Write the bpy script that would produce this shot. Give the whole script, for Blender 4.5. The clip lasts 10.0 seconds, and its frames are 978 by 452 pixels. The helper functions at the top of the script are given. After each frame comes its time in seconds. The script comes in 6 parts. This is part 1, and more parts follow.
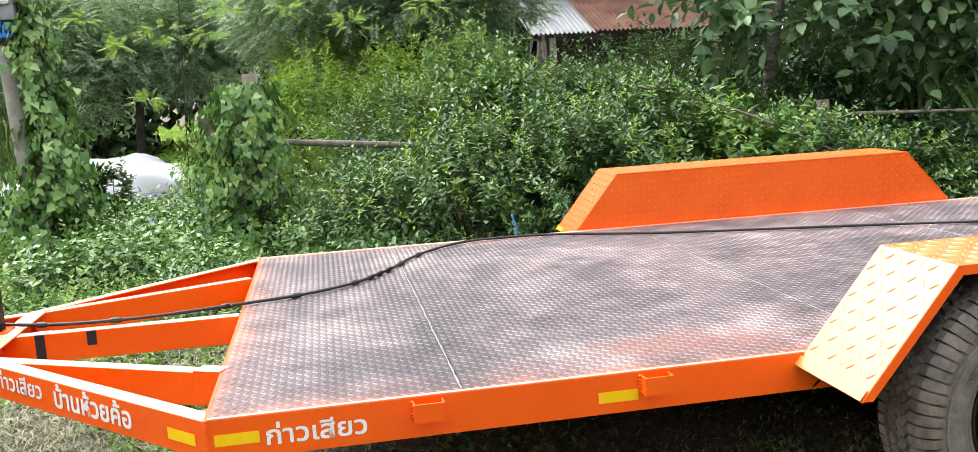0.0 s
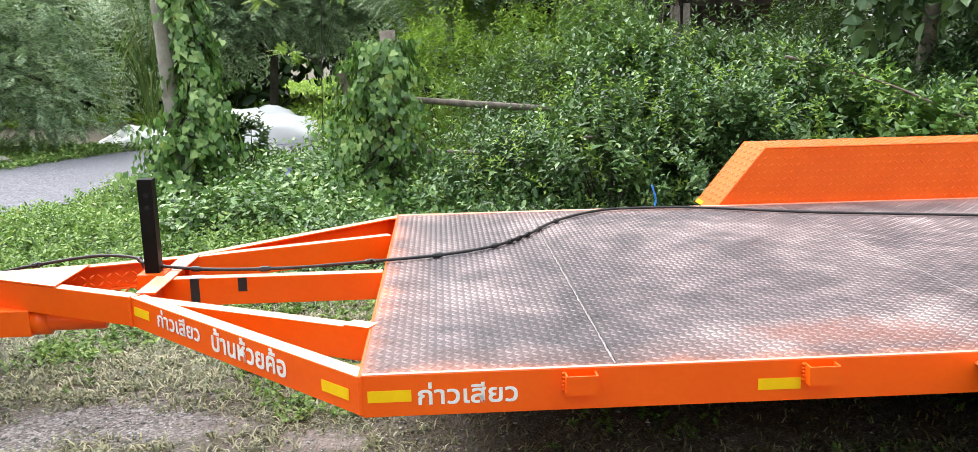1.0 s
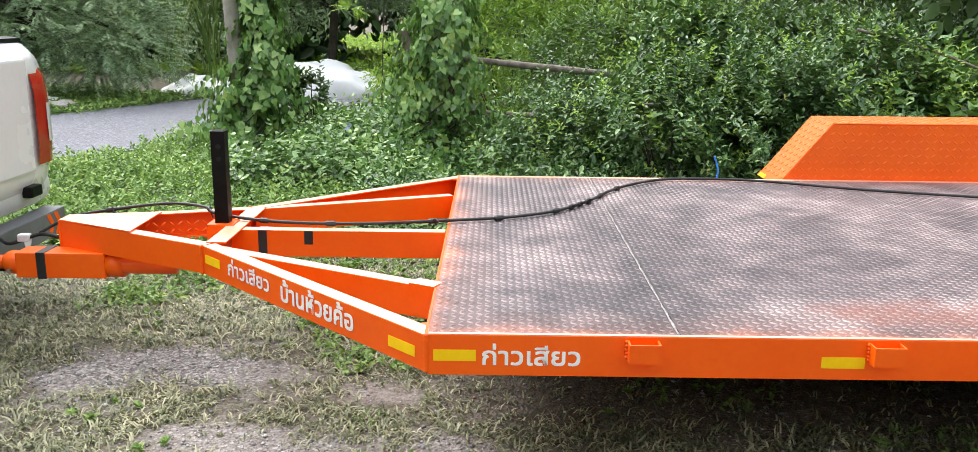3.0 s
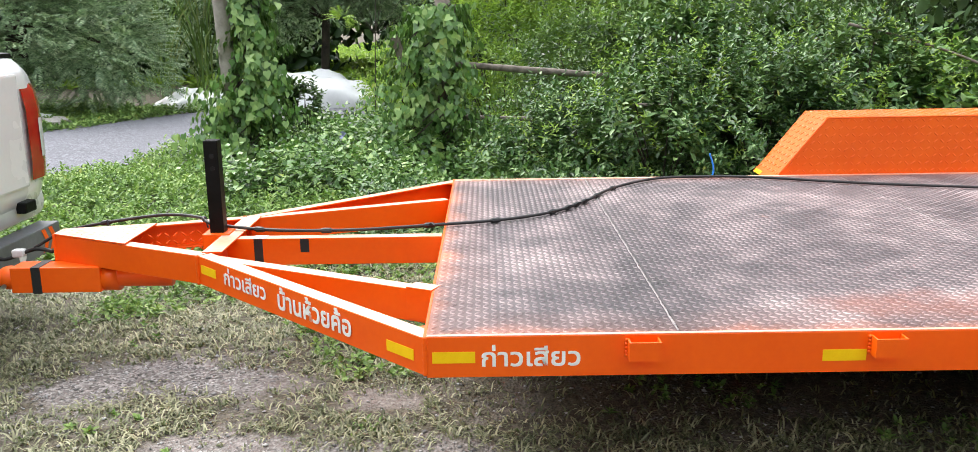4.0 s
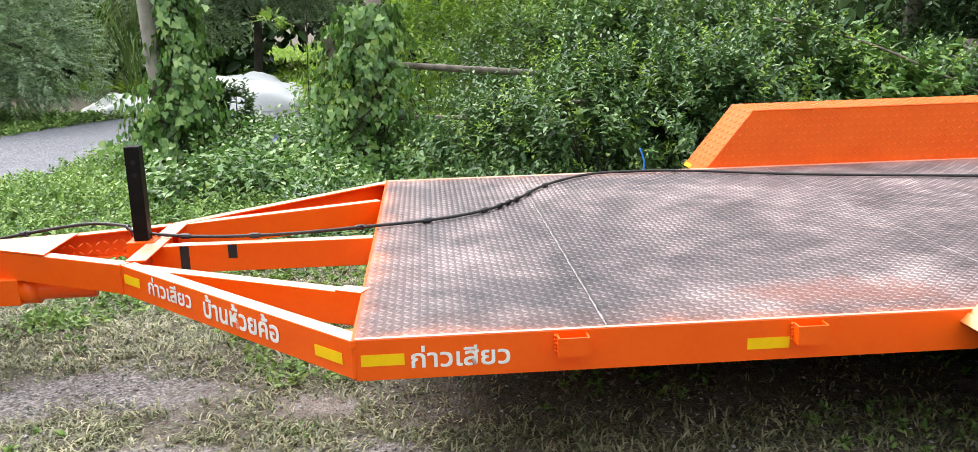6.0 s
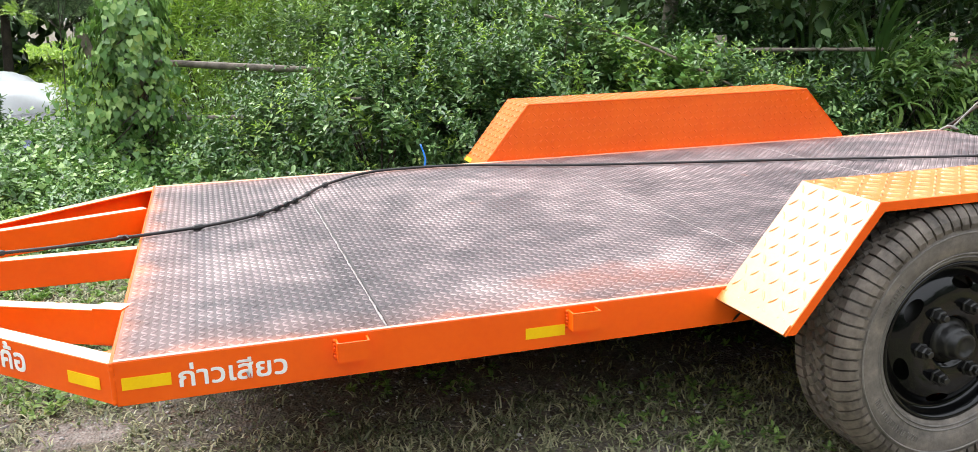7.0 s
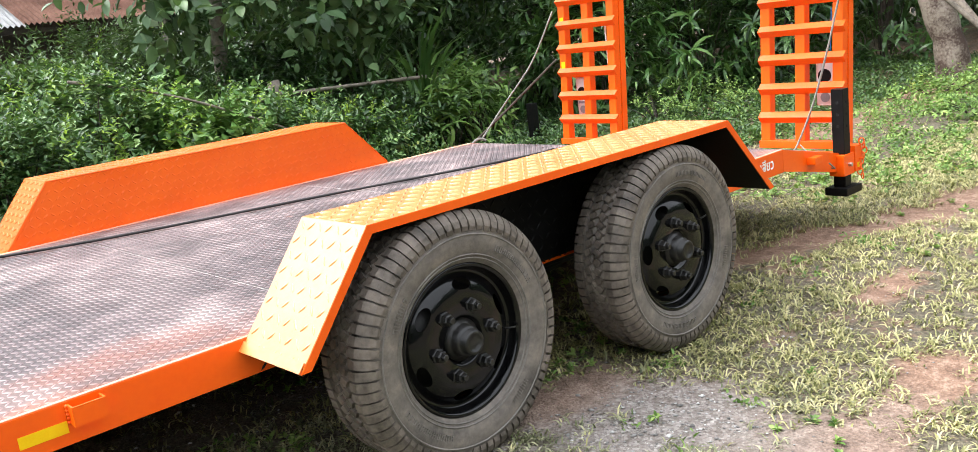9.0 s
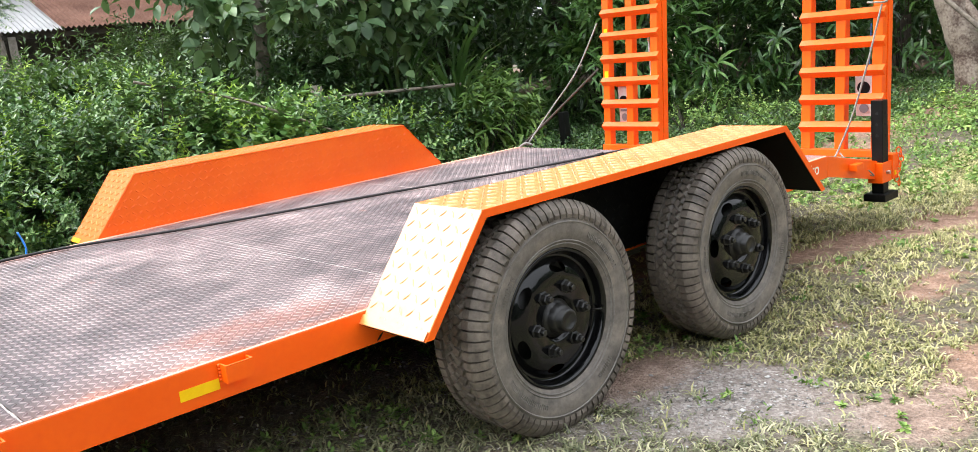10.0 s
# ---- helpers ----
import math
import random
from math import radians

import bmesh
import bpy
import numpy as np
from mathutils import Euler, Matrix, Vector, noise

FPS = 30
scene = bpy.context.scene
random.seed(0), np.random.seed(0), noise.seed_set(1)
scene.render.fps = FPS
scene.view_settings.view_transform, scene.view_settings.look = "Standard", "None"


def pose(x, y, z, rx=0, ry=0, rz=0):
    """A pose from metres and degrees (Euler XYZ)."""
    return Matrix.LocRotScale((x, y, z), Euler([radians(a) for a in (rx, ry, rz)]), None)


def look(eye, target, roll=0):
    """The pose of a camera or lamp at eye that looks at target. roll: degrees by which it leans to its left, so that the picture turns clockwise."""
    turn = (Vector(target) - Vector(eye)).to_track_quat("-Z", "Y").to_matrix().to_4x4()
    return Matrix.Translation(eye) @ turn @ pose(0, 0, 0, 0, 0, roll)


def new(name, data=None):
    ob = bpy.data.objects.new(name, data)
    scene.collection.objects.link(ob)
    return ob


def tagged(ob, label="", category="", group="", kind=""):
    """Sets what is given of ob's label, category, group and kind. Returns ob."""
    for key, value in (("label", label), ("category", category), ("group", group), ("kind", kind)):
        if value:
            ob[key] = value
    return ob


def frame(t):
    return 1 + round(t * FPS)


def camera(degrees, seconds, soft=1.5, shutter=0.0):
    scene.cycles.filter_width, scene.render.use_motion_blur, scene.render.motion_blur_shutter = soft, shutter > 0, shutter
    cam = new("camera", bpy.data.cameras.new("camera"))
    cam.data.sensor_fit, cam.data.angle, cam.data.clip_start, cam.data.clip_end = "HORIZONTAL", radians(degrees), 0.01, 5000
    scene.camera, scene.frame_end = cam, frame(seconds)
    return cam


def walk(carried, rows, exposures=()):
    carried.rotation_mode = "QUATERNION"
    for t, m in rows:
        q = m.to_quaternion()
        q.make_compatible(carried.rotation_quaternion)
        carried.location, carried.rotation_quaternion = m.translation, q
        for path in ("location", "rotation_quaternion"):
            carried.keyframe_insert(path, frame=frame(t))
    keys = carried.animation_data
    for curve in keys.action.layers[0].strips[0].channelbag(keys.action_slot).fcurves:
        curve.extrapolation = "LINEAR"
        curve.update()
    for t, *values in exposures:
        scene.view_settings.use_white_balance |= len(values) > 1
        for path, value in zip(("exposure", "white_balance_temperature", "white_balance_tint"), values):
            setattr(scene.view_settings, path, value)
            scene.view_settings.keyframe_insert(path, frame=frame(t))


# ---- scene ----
cam = camera(57.0, 10.0, soft=0.5)
PATH = [
    (0, (0.33, -2.197, 1.256), (0.681, -0.253, 0.944), -3.1),
    (0.5, (0.255, -2.16, 1.252), (0.437, -0.197, 0.919), -2.1),
    (1, (0.212, -2.118, 1.26), (0.315, -0.158, 0.878), -1.2),
    (1.5, (0.184, -2.108, 1.245), (0.219, -0.155, 0.817), -0.4),
    (2, (0.159, -2.101, 1.235), (0.199, -0.157, 0.767), 2.0),
    (2.5, (0.148, -2.129, 1.274), (0.169, -0.187, 0.799), 1.8),
    (2.7, (0.153, -2.139, 1.275), (0.16, -0.195, 0.805), 1.3),
    (3.8, (0.155, -2.136, 1.27), (0.159, -0.19, 0.809), -0.4),
    (4, (0.158, -2.13, 1.258), (0.161, -0.182, 0.806), -0.8),
    (4.5, (0.153, -2.135, 1.262), (0.168, -0.186, 0.815), -1.3),
    (5, (0.171, -2.135, 1.243), (0.186, -0.183, 0.807), -1.6),
    (5.2, (0.184, -2.13, 1.252), (0.208, -0.182, 0.802), -1.7),
    (6.3, (0.213, -2.118, 1.255), (0.432, -0.184, 0.795), -1.3),
    (6.5, (0.227, -2.111, 1.254), (0.529, -0.189, 0.79), -1.1),
    (7, (0.256, -2.086, 1.25), (0.831, -0.23, 0.776), -1.2),
    (7.5, (0.295, -2.062, 1.253), (1.161, -0.328, 0.758), -0.7),
    (8, (0.356, -2.057, 1.246), (1.44, -0.452, 0.747), -1.4),
    (8.5, (0.459, -2.115, 1.237), (1.621, -0.561, 0.752), -6.7),
    (9, (0.558, -2.188, 1.221), (1.855, -0.729, 0.786), -7.0),
    (9.5, (0.405, -2.192, 1.235), (1.71, -0.733, 0.827), -6.4),
    (10, (0.173, -2.188, 1.237), (1.47, -0.722, 0.827), -6.0),
]
walk(cam, [(t, look(eye, target, roll)) for t, eye, target, roll in PATH], [(0.0, 1.55), (1.0, 1.47), (2.0, 1.38), (5.2, 1.36), (6.5, 1.45), (8.0, 1.64), (10.0, 1.66)])

# ---- world, sun, exposure ----
SUN_ELEV, SUN_AZ = 52.0, 318.0
scene.view_settings.exposure = 1.36
world = bpy.data.worlds.new("overcast_sky")
scene.world = world
world.use_nodes = True
wn, wl = world.node_tree.nodes, world.node_tree.links
wn.clear()
sky = wn.new("ShaderNodeTexSky")
sky.sky_type = 'NISHITA'
sky.sun_disc = False
sky.sun_elevation, sky.sun_rotation = radians(SUN_ELEV), radians(SUN_AZ)
sky.air_density, sky.dust_density, sky.ozone_density = 1.0, 1.5, 1.0
hsv = wn.new("ShaderNodeHueSaturation")
hsv.inputs["Saturation"].default_value = 0.35
bg = wn.new("ShaderNodeBackground")
bg.inputs["Strength"].default_value = 0.155
wo = wn.new("ShaderNodeOutputWorld")
wl.new(sky.outputs[0], hsv.inputs["Color"])
cloud = wn.new("ShaderNodeMix")
cloud.data_type = 'RGBA'
cloud.inputs[0].default_value = 0.6
cloud.inputs[7].default_value = (5.2, 5.4, 5.7, 1)
wl.new(hsv.outputs[0], cloud.inputs[6])
# an overcast sky is brightest overhead
zen = wn.new("ShaderNodeSeparateXYZ")
wl.new(wn.new("ShaderNodeTexCoord").outputs["Generated"], zen.inputs[0])
lum = wn.new("ShaderNodeMapRange")
for k, v in zip((1, 2, 3, 4), (0.0, 1.0, 0.62, 1.40)):
    lum.inputs[k].default_value = v
wl.new(zen.outputs[2], lum.inputs[0])
grade = wn.new("ShaderNodeVectorMath")
grade.operation = 'SCALE'
wl.new(cloud.outputs[2], grade.inputs[0])
wl.new(lum.outputs[0], grade.inputs["Scale"])
wl.new(grade.outputs[0], bg.inputs["Color"])
wl.new(bg.outputs[0], wo.inputs["Surface"])
sun_data = bpy.data.lights.new("sun", 'SUN')
sun_data.energy, sun_data.angle, sun_data.color = 1.6, radians(45), (1.0, 0.975, 0.94)
sun = new("sun", sun_data)
sa, se = radians(SUN_AZ), radians(SUN_ELEV)
sun_from = Vector((math.sin(sa) * math.cos(se), math.cos(sa) * math.cos(se), math.sin(se)))
sun.matrix_world = look(sun_from * 30, (0, 0, 0))


# ---- materials ----
def nodes_of(name):
    m = bpy.data.materials.new(name)
    m.use_nodes = True
    nt = m.node_tree
    b = nt.nodes["Principled BSDF"]
    return m, nt, b


def noise_of(nt, scale, detail=4.0, rough=0.6, space="Object", vec=None):
    n = nt.nodes.new("ShaderNodeTexNoise")
    n.inputs["Scale"].default_value = scale
    n.inputs["Detail"].default_value = detail
    n.inputs["Roughness"].default_value = rough
    if vec is None:
        tc = nt.nodes.new("ShaderNodeTexCoord")
        vec = tc.outputs[space]
    nt.links.new(vec, n.inputs["Vector"])
    return n.outputs["Fac"]


def ramp(nt, fac, stops):
    r = nt.nodes.new("ShaderNodeValToRGB")
    el = r.color_ramp.elements
    while len(el) < len(stops):
        el.new(0.5)
    for e, (p, c) in zip(el, stops):
        e.position = p
        e.color = (*c, 1) if len(c) == 3 else c
    nt.links.new(fac, r.inputs["Fac"])
    return r.outputs["Color"]


def mixed(nt, fac, a, b, kind='MIX'):
    m = nt.nodes.new("ShaderNodeMix")
    m.data_type, m.blend_type = 'RGBA', kind
    if isinstance(fac, (int, float)):
        m.inputs[0].default_value = fac
    else:
        nt.links.new(fac, m.inputs[0])
    for sock, v in ((m.inputs[6], a), (m.inputs[7], b)):
        if isinstance(v, tuple):
            sock.default_value = (*v, 1)
        else:
            nt.links.new(v, sock)
    return m.outputs[2]


def maths(nt, op, a, b=0.0):
    m = nt.nodes.new("ShaderNodeMath")
    m.operation = op
    for sock, v in zip(m.inputs, (a, b)):
        if isinstance(v, (int, float)):
            sock.default_value = v
        else:
            nt.links.new(v, sock)
    return m.outputs[0]


def bumped(nt, b, height, strength=0.3, dist=0.01):
    bp = nt.nodes.new("ShaderNodeBump")
    bp.inputs["Strength"].default_value = strength
    bp.inputs["Distance"].default_value = dist
    nt.links.new(height, bp.inputs["Height"])
    nt.links.new(bp.outputs[0], b.inputs["Normal"])


def simple(name, c1, c2, rough=0.5, scale=8.0, fine=90.0, bump=0.15, metal=0.0, coat=0.0, ior=1.5, lo=0.35, hi=0.65):
    m, nt, b = nodes_of(name)
    n1, n2 = noise_of(nt, scale), noise_of(nt, fine, 3.0)
    f = maths(nt, 'ADD', maths(nt, 'MULTIPLY', n1, 0.7), maths(nt, 'MULTIPLY', n2, 0.3))
    nt.links.new(ramp(nt, f, [(lo, c1), (hi, c2)]), b.inputs["Base Color"])
    nt.links.new(maths(nt, 'ADD', maths(nt, 'MULTIPLY', n1, 0.2), rough - 0.1), b.inputs["Roughness"])
    b.inputs["Metallic"].default_value = metal
    b.inputs["IOR"].default_value = ior
    b.inputs["Coat Weight"].default_value = coat
    b.inputs["Coat Roughness"].default_value = 0.12
    if bump:
        bumped(nt, b, n2, bump, 0.004)
    return m


def leafy(name, dark, mid, light, rough=0.42, trans=0.28, yellow=None, patch=1.3):
    """Leaves: colour varies from leaf to leaf and in drifts, with light passing through."""
    m, nt, b = nodes_of(name)
    geo = nt.nodes.new("ShaderNodeNewGeometry")
    isl = geo.outputs["Random Per Island"]
    drift = noise_of(nt, patch, 2.0)
    f = maths(nt, 'ADD', maths(nt, 'MULTIPLY', isl, 0.6), maths(nt, 'SUBTRACT', maths(nt, 'MULTIPLY', drift, 0.9), 0.22))
    stops = [(0.1, dark), (0.5, mid), (0.88, light)]
    if yellow:
        stops.append((0.985, yellow))
    col = ramp(nt, f, stops)
    nt.links.new(col, b.inputs["Base Color"])
    b.inputs["Roughness"].default_value = rough
    tr = nt.nodes.new("ShaderNodeBsdfTranslucent")
    nt.links.new(mixed(nt, 0.5, col, (0.22, 0.38, 0.06)), tr.inputs["Color"])
    mx = nt.nodes.new("ShaderNodeMixShader")
    mx.inputs[0].default_value = trans
    nt.links.new(b.outputs[0], mx.inputs[1])
    nt.links.new(tr.outputs[0], mx.inputs[2])
    nt.links.new(mx.outputs[0], nt.nodes["Material Output"].inputs["Surface"])
    return m


ORANGE = simple("orange_enamel", (0.88, 0.098, 0.001), (0.95, 0.128, 0.002), 0.42, 3.0, 60.0, 0.05, 0.0, 0.15, 1.38)
# orange paled to hold the sky glare of upward faces in its colour
GLARE_ORANGE = simple("glare_pale_orange", (0.82, 0.37, 0.21), (0.90, 0.55, 0.41), 0.42, 5.0, 60.0, 0.06, 0.0, 0.3, 1.45)
PLATE_ORANGE = simple("orange_enamel_on_tread_plate", (0.87, 0.118, 0.002), (0.94, 0.150, 0.004), 0.40, 4.0, 70.0, 0.10, 0.0, 0.25, 1.45)
BLACK_PAINT = simple("black_enamel", (0.0015, 0.0015, 0.002), (0.004, 0.004, 0.0045), 0.42, 6.0, 80.0, 0.04, 0.0, 0.7, 1.12)
BLACK_PAINT.node_tree.nodes["Principled BSDF"].inputs["Coat Roughness"].default_value = 0.09
# near arch: sky glare partly put into a paler base, partly left to the coat
PLATE_TOP = simple("glare_paled_orange_on_tread_plate", (0.84, 0.22, 0.035), (0.91, 0.34, 0.10), 0.36, 5.0, 70.0, 0.12, 0.0, 1.0, 1.55)
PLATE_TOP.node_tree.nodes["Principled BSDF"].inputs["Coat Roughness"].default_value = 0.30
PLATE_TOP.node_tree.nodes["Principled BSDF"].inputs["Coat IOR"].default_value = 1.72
BLACK_STEEL = simple("black_painted_steel", (0.003, 0.003, 0.003), (0.008, 0.008, 0.008), 0.45, 9.0, 80.0, 0.15, ior=1.25)
TAPE = simple("black_tape", (0.010, 0.010, 0.011), (0.02, 0.02, 0.02), 0.5, 20.0, 120.0, 0.1)
GREY_TAPE = simple("grey_tape", (0.42, 0.42, 0.44), (0.55, 0.55, 0.56), 0.5, 20.0, 120.0, 0.1)
CABLE = simple("black_cable_sheath", (0.006, 0.006, 0.007), (0.03, 0.027, 0.026), 0.5, 14.0, 90.0, 0.2)
YELLOW = simple("yellow_reflective_film", (0.90, 0.52, 0.004), (0.97, 0.62, 0.008), 0.45, 20.0, 300.0, 0.2, ior=1.3)
STENCIL = simple("white_stencil_paint", (0.80, 0.78, 0.75), (0.9, 0.89, 0.88), 0.5, 60.0, 200.0, 0.1)
WHITE_CAR = simple("white_car_paint", (0.74, 0.75, 0.76), (0.82, 0.82, 0.82), 0.25, 2.0, 40.0, 0.0, 0.0, 0.8)
BUMPER = simple("grey_bumper_paint", (0.10, 0.105, 0.112), (0.16, 0.165, 0.172), 0.45, 5.0, 60.0, 0.1)
RED_LAMP = simple("red_lamp_lens", (0.36, 0.008, 0.008), (0.5, 0.012, 0.01), 0.12, 6.0, 30.0, 0.0, 0.0, 1.0)
CLEAR_LAMP = simple("clear_lamp_lens", (0.62, 0.62, 0.62), (0.8, 0.8, 0.8), 0.15, 30.0, 120.0, 0.2, 0.0, 1.0)
BARK = simple("grey_bark", (0.10, 0.085, 0.065), (0.30, 0.27, 0.22), 0.85, 9.0, 45.0, 0.8)
DARK_BARK = simple("dark_bark", (0.025, 0.02, 0.016), (0.08, 0.062, 0.048), 0.9, 9.0, 45.0, 0.8)
CONCRETE = simple("weathered_concrete", (0.22, 0.20, 0.17), (0.38, 0.35, 0.31), 0.85, 6.0, 60.0, 0.5)
OLD_WOOD = simple("weathered_wood", (0.09, 0.075, 0.06), (0.26, 0.22, 0.18), 0.85, 12.0, 60.0, 0.6)
PALE_WOOD = simple("pale_old_wood", (0.2, 0.16, 0.13), (0.42, 0.37, 0.32), 0.85, 12.0, 60.0, 0.6)
TARP = simple("white_plastic_sheet", (0.78, 0.79, 0.80), (0.88, 0.88, 0.89), 0.42, 3.0, 30.0, 0.4)
RUST_ROOF = simple("rusty_corrugated_iron", (0.20, 0.085, 0.055), (0.46, 0.25, 0.18), 0.75, 2.2, 30.0, 0.2)
ZINC_ROOF = simple("zinc_corrugated_iron", (0.45, 0.45, 0.46), (0.66, 0.66, 0.67), 0.5, 1.6, 30.0, 0.2)
PALE_BLUE = simple("pale_blue_panel", (0.42, 0.50, 0.62), (0.60, 0.66, 0.74), 0.5, 6.0, 60.0, 0.1)
ROPE = simple("grey_rope", (0.16, 0.16, 0.15), (0.34, 0.33, 0.30), 0.9, 60.0, 300.0, 0.6)
BLUE_CORD = simple("blue_plastic_cord", (0.01, 0.13, 0.5), (0.02, 0.22, 0.7), 0.4, 30.0, 200.0, 0.2)
WHITE_PLASTIC = simple("white_plastic", (0.62, 0.62, 0.63), (0.78, 0.78, 0.78), 0.4, 12.0, 60.0, 0.1)
METER_GREY = simple("grey_meter_case", (0.2, 0.21, 0.24), (0.3, 0.31, 0.34), 0.4, 12.0, 60.0, 0.1)
STEEL = simple("bare_steel", (0.4, 0.4, 0.4), (0.6, 0.6, 0.6), 0.35, 20.0, 90.0, 0.1, 1.0)
GRIME_METAL = simple("grimy_black_steel", (0.004, 0.004, 0.004), (0.022, 0.02, 0.018), 0.42, 18.0, 90.0, 0.3)
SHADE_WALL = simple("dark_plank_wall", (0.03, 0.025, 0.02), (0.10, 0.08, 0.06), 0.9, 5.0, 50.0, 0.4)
SCRAP = simple("pale_rubble", (0.25, 0.22, 0.19), (0.6, 0.57, 0.53), 0.9, 8.0, 40.0, 0.4)
HOLE_DARK = simple("dark_cavity", (0.004, 0.004, 0.004), (0.008, 0.008, 0.008), 0.9)
VIOLET = simple("pale_violet_petal", (0.42, 0.42, 0.75), (0.6, 0.6, 0.86), 0.6)

LEAF_HEDGE = leafy("hedge_leaf", (0.006, 0.020, 0.006), (0.064, 0.155, 0.040), (0.25, 0.38, 0.13), 0.40, 0.10, (0.30, 0.34, 0.06), 2.6)
LEAF_LIGHT = leafy("light_green_leaf", (0.025, 0.065, 0.016), (0.105, 0.20, 0.044), (0.26, 0.39, 0.095), 0.42, 0.25)
LEAF_VINE = leafy("vine_leaf", (0.012, 0.040, 0.009), (0.108, 0.235, 0.050), (0.32, 0.46, 0.145), 0.40, 0.14, (0.32, 0.36, 0.05), 3.2)
LEAF_MID = leafy("shrub_leaf", (0.007, 0.022, 0.007), (0.046, 0.108, 0.028), (0.16, 0.255, 0.075), 0.42, 0.15, None, 2.4)
LEAF_WEED = leafy("weed_leaf", (0.025, 0.068, 0.014), (0.165, 0.295, 0.062), (0.38, 0.51, 0.15), 0.55, 0.2, (0.38, 0.38, 0.06), 3.0)
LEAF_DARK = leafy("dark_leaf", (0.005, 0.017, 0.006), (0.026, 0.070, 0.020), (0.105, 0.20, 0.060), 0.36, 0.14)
LEAF_FEATHER = leafy("feathery_leaf", (0.017, 0.046, 0.027), (0.245, 0.365, 0.205), (0.58, 0.69, 0.44), 0.42, 0.30, None, 2.4)
LEAF_LIME = leafy("young_lime_leaf", (0.12, 0.22, 0.025), (0.26, 0.41, 0.045), (0.42, 0.55, 0.09), 0.45, 0.4)
LEAF_TEAK = leafy("broad_tree_leaf", (0.035, 0.08, 0.035), (0.11, 0.195, 0.085), (0.21, 0.32, 0.14), 0.42, 0.16)
LEAF_STRAP = leafy("strap_leaf", (0.018, 0.052, 0.014), (0.060, 0.145, 0.034), (0.15, 0.27, 0.070), 0.34, 0.22)
LEAF_CANE = leafy("cane_leaf", (0.06, 0.12, 0.025), (0.12, 0.20, 0.045), (0.30, 0.30, 0.13), 0.5, 0.3)
DRY_GRASS = leafy("dry_yellow_grass", (0.07, 0.078, 0.024), (0.33, 0.315, 0.125), (0.74, 0.67, 0.36), 0.5, 0.2, None, 9.0)
GRASS = leafy("short_grass", (0.055, 0.066, 0.030), (0.215, 0.222, 0.118), (0.56, 0.53, 0.34), 0.5, 0.2, None, 9.0)


def deck_material(name, lift):
    """Tread plate whose orange paint has worn to grey steel, orange left along the edges."""
    m, nt, b = nodes_of(name)
    tc = nt.nodes.new("ShaderNodeTexCoord")
    sep = nt.nodes.new("ShaderNodeSeparateXYZ")
    nt.links.new(tc.outputs["Object"], sep.inputs[0])
    n1, n2, n3 = noise_of(nt, 2.1, 4.0), noise_of(nt, 9.0, 5.0), noise_of(nt, 120.0, 3.0)
    grey = ramp(nt, maths(nt, 'ADD', maths(nt, 'MULTIPLY', n1, 0.6), maths(nt, 'MULTIPLY', n2, 0.4)),
                [(0.30, (0.026 * lift, 0.022 * lift, 0.025 * lift)), (0.46, (0.083 * lift, 0.066 * lift, 0.069 * lift)), (0.55, (0.142 * lift, 0.111 * lift, 0.112 * lift)), (0.70, (0.285 * lift, 0.228 * lift, 0.22 * lift))])
    # distance to the near, far and front edges, roughened by noise
    dn = maths(nt, 'MINIMUM', maths(nt, 'MINIMUM', sep.outputs[1], maths(nt, 'SUBTRACT', 2.24, sep.outputs[1])), maths(nt, 'MULTIPLY', sep.outputs[0], 1.2))
    edge = maths(nt, 'SUBTRACT', maths(nt, 'ADD', dn, maths(nt, 'MULTIPLY', n2, 0.10)), maths(nt, 'MULTIPLY', maths(nt, 'SUBTRACT', n1, 0.45), 0.34))
    em = ramp(nt, edge, [(0.0, (0.62, 0.62, 0.62)), (0.035, (0.30, 0.30, 0.30)), (0.10, (0.06, 0.06, 0.06)), (0.26, (0, 0, 0))])
    col = mixed(nt, em, grey, (0.80, 0.24, 0.10))
    # paint left where loads slide less, beside the wheel arch
    ux = maths(nt, 'MULTIPLY', maths(nt, 'SUBTRACT', sep.outputs[0], 1.35), 2.0)
    uy = maths(nt, 'MULTIPLY', maths(nt, 'SUBTRACT', sep.outputs[1], 0.22), 4.5)
    rr = maths(nt, 'ADD', maths(nt, 'ADD', maths(nt, 'MULTIPLY', ux, ux), maths(nt, 'MULTIPLY', uy, uy)), maths(nt, 'MULTIPLY', n2, 1.1))
    col = mixed(nt, ramp(nt, rr, [(0.35, (0.24, 0.24, 0.24)), (1.0, (0, 0, 0))]), col, (0.78, 0.26, 0.15))
    spots = ramp(nt, noise_of(nt, 2.7, 2.0), [(0.74, (0, 0, 0)), (0.78, (0.35, 0.35, 0.35))])
    col = mixed(nt, spots, col, (0.72, 0.24, 0.12))
    nt.links.new(col, b.inputs["Base Color"])
    b.inputs["Metallic"].default_value = 0.15
    nt.links.new(maths(nt, 'ADD', maths(nt, 'MULTIPLY', n2, 0.3), 0.30), b.inputs["Roughness"])
    bumped(nt, b, n3, 0.2, 0.002)
    return m


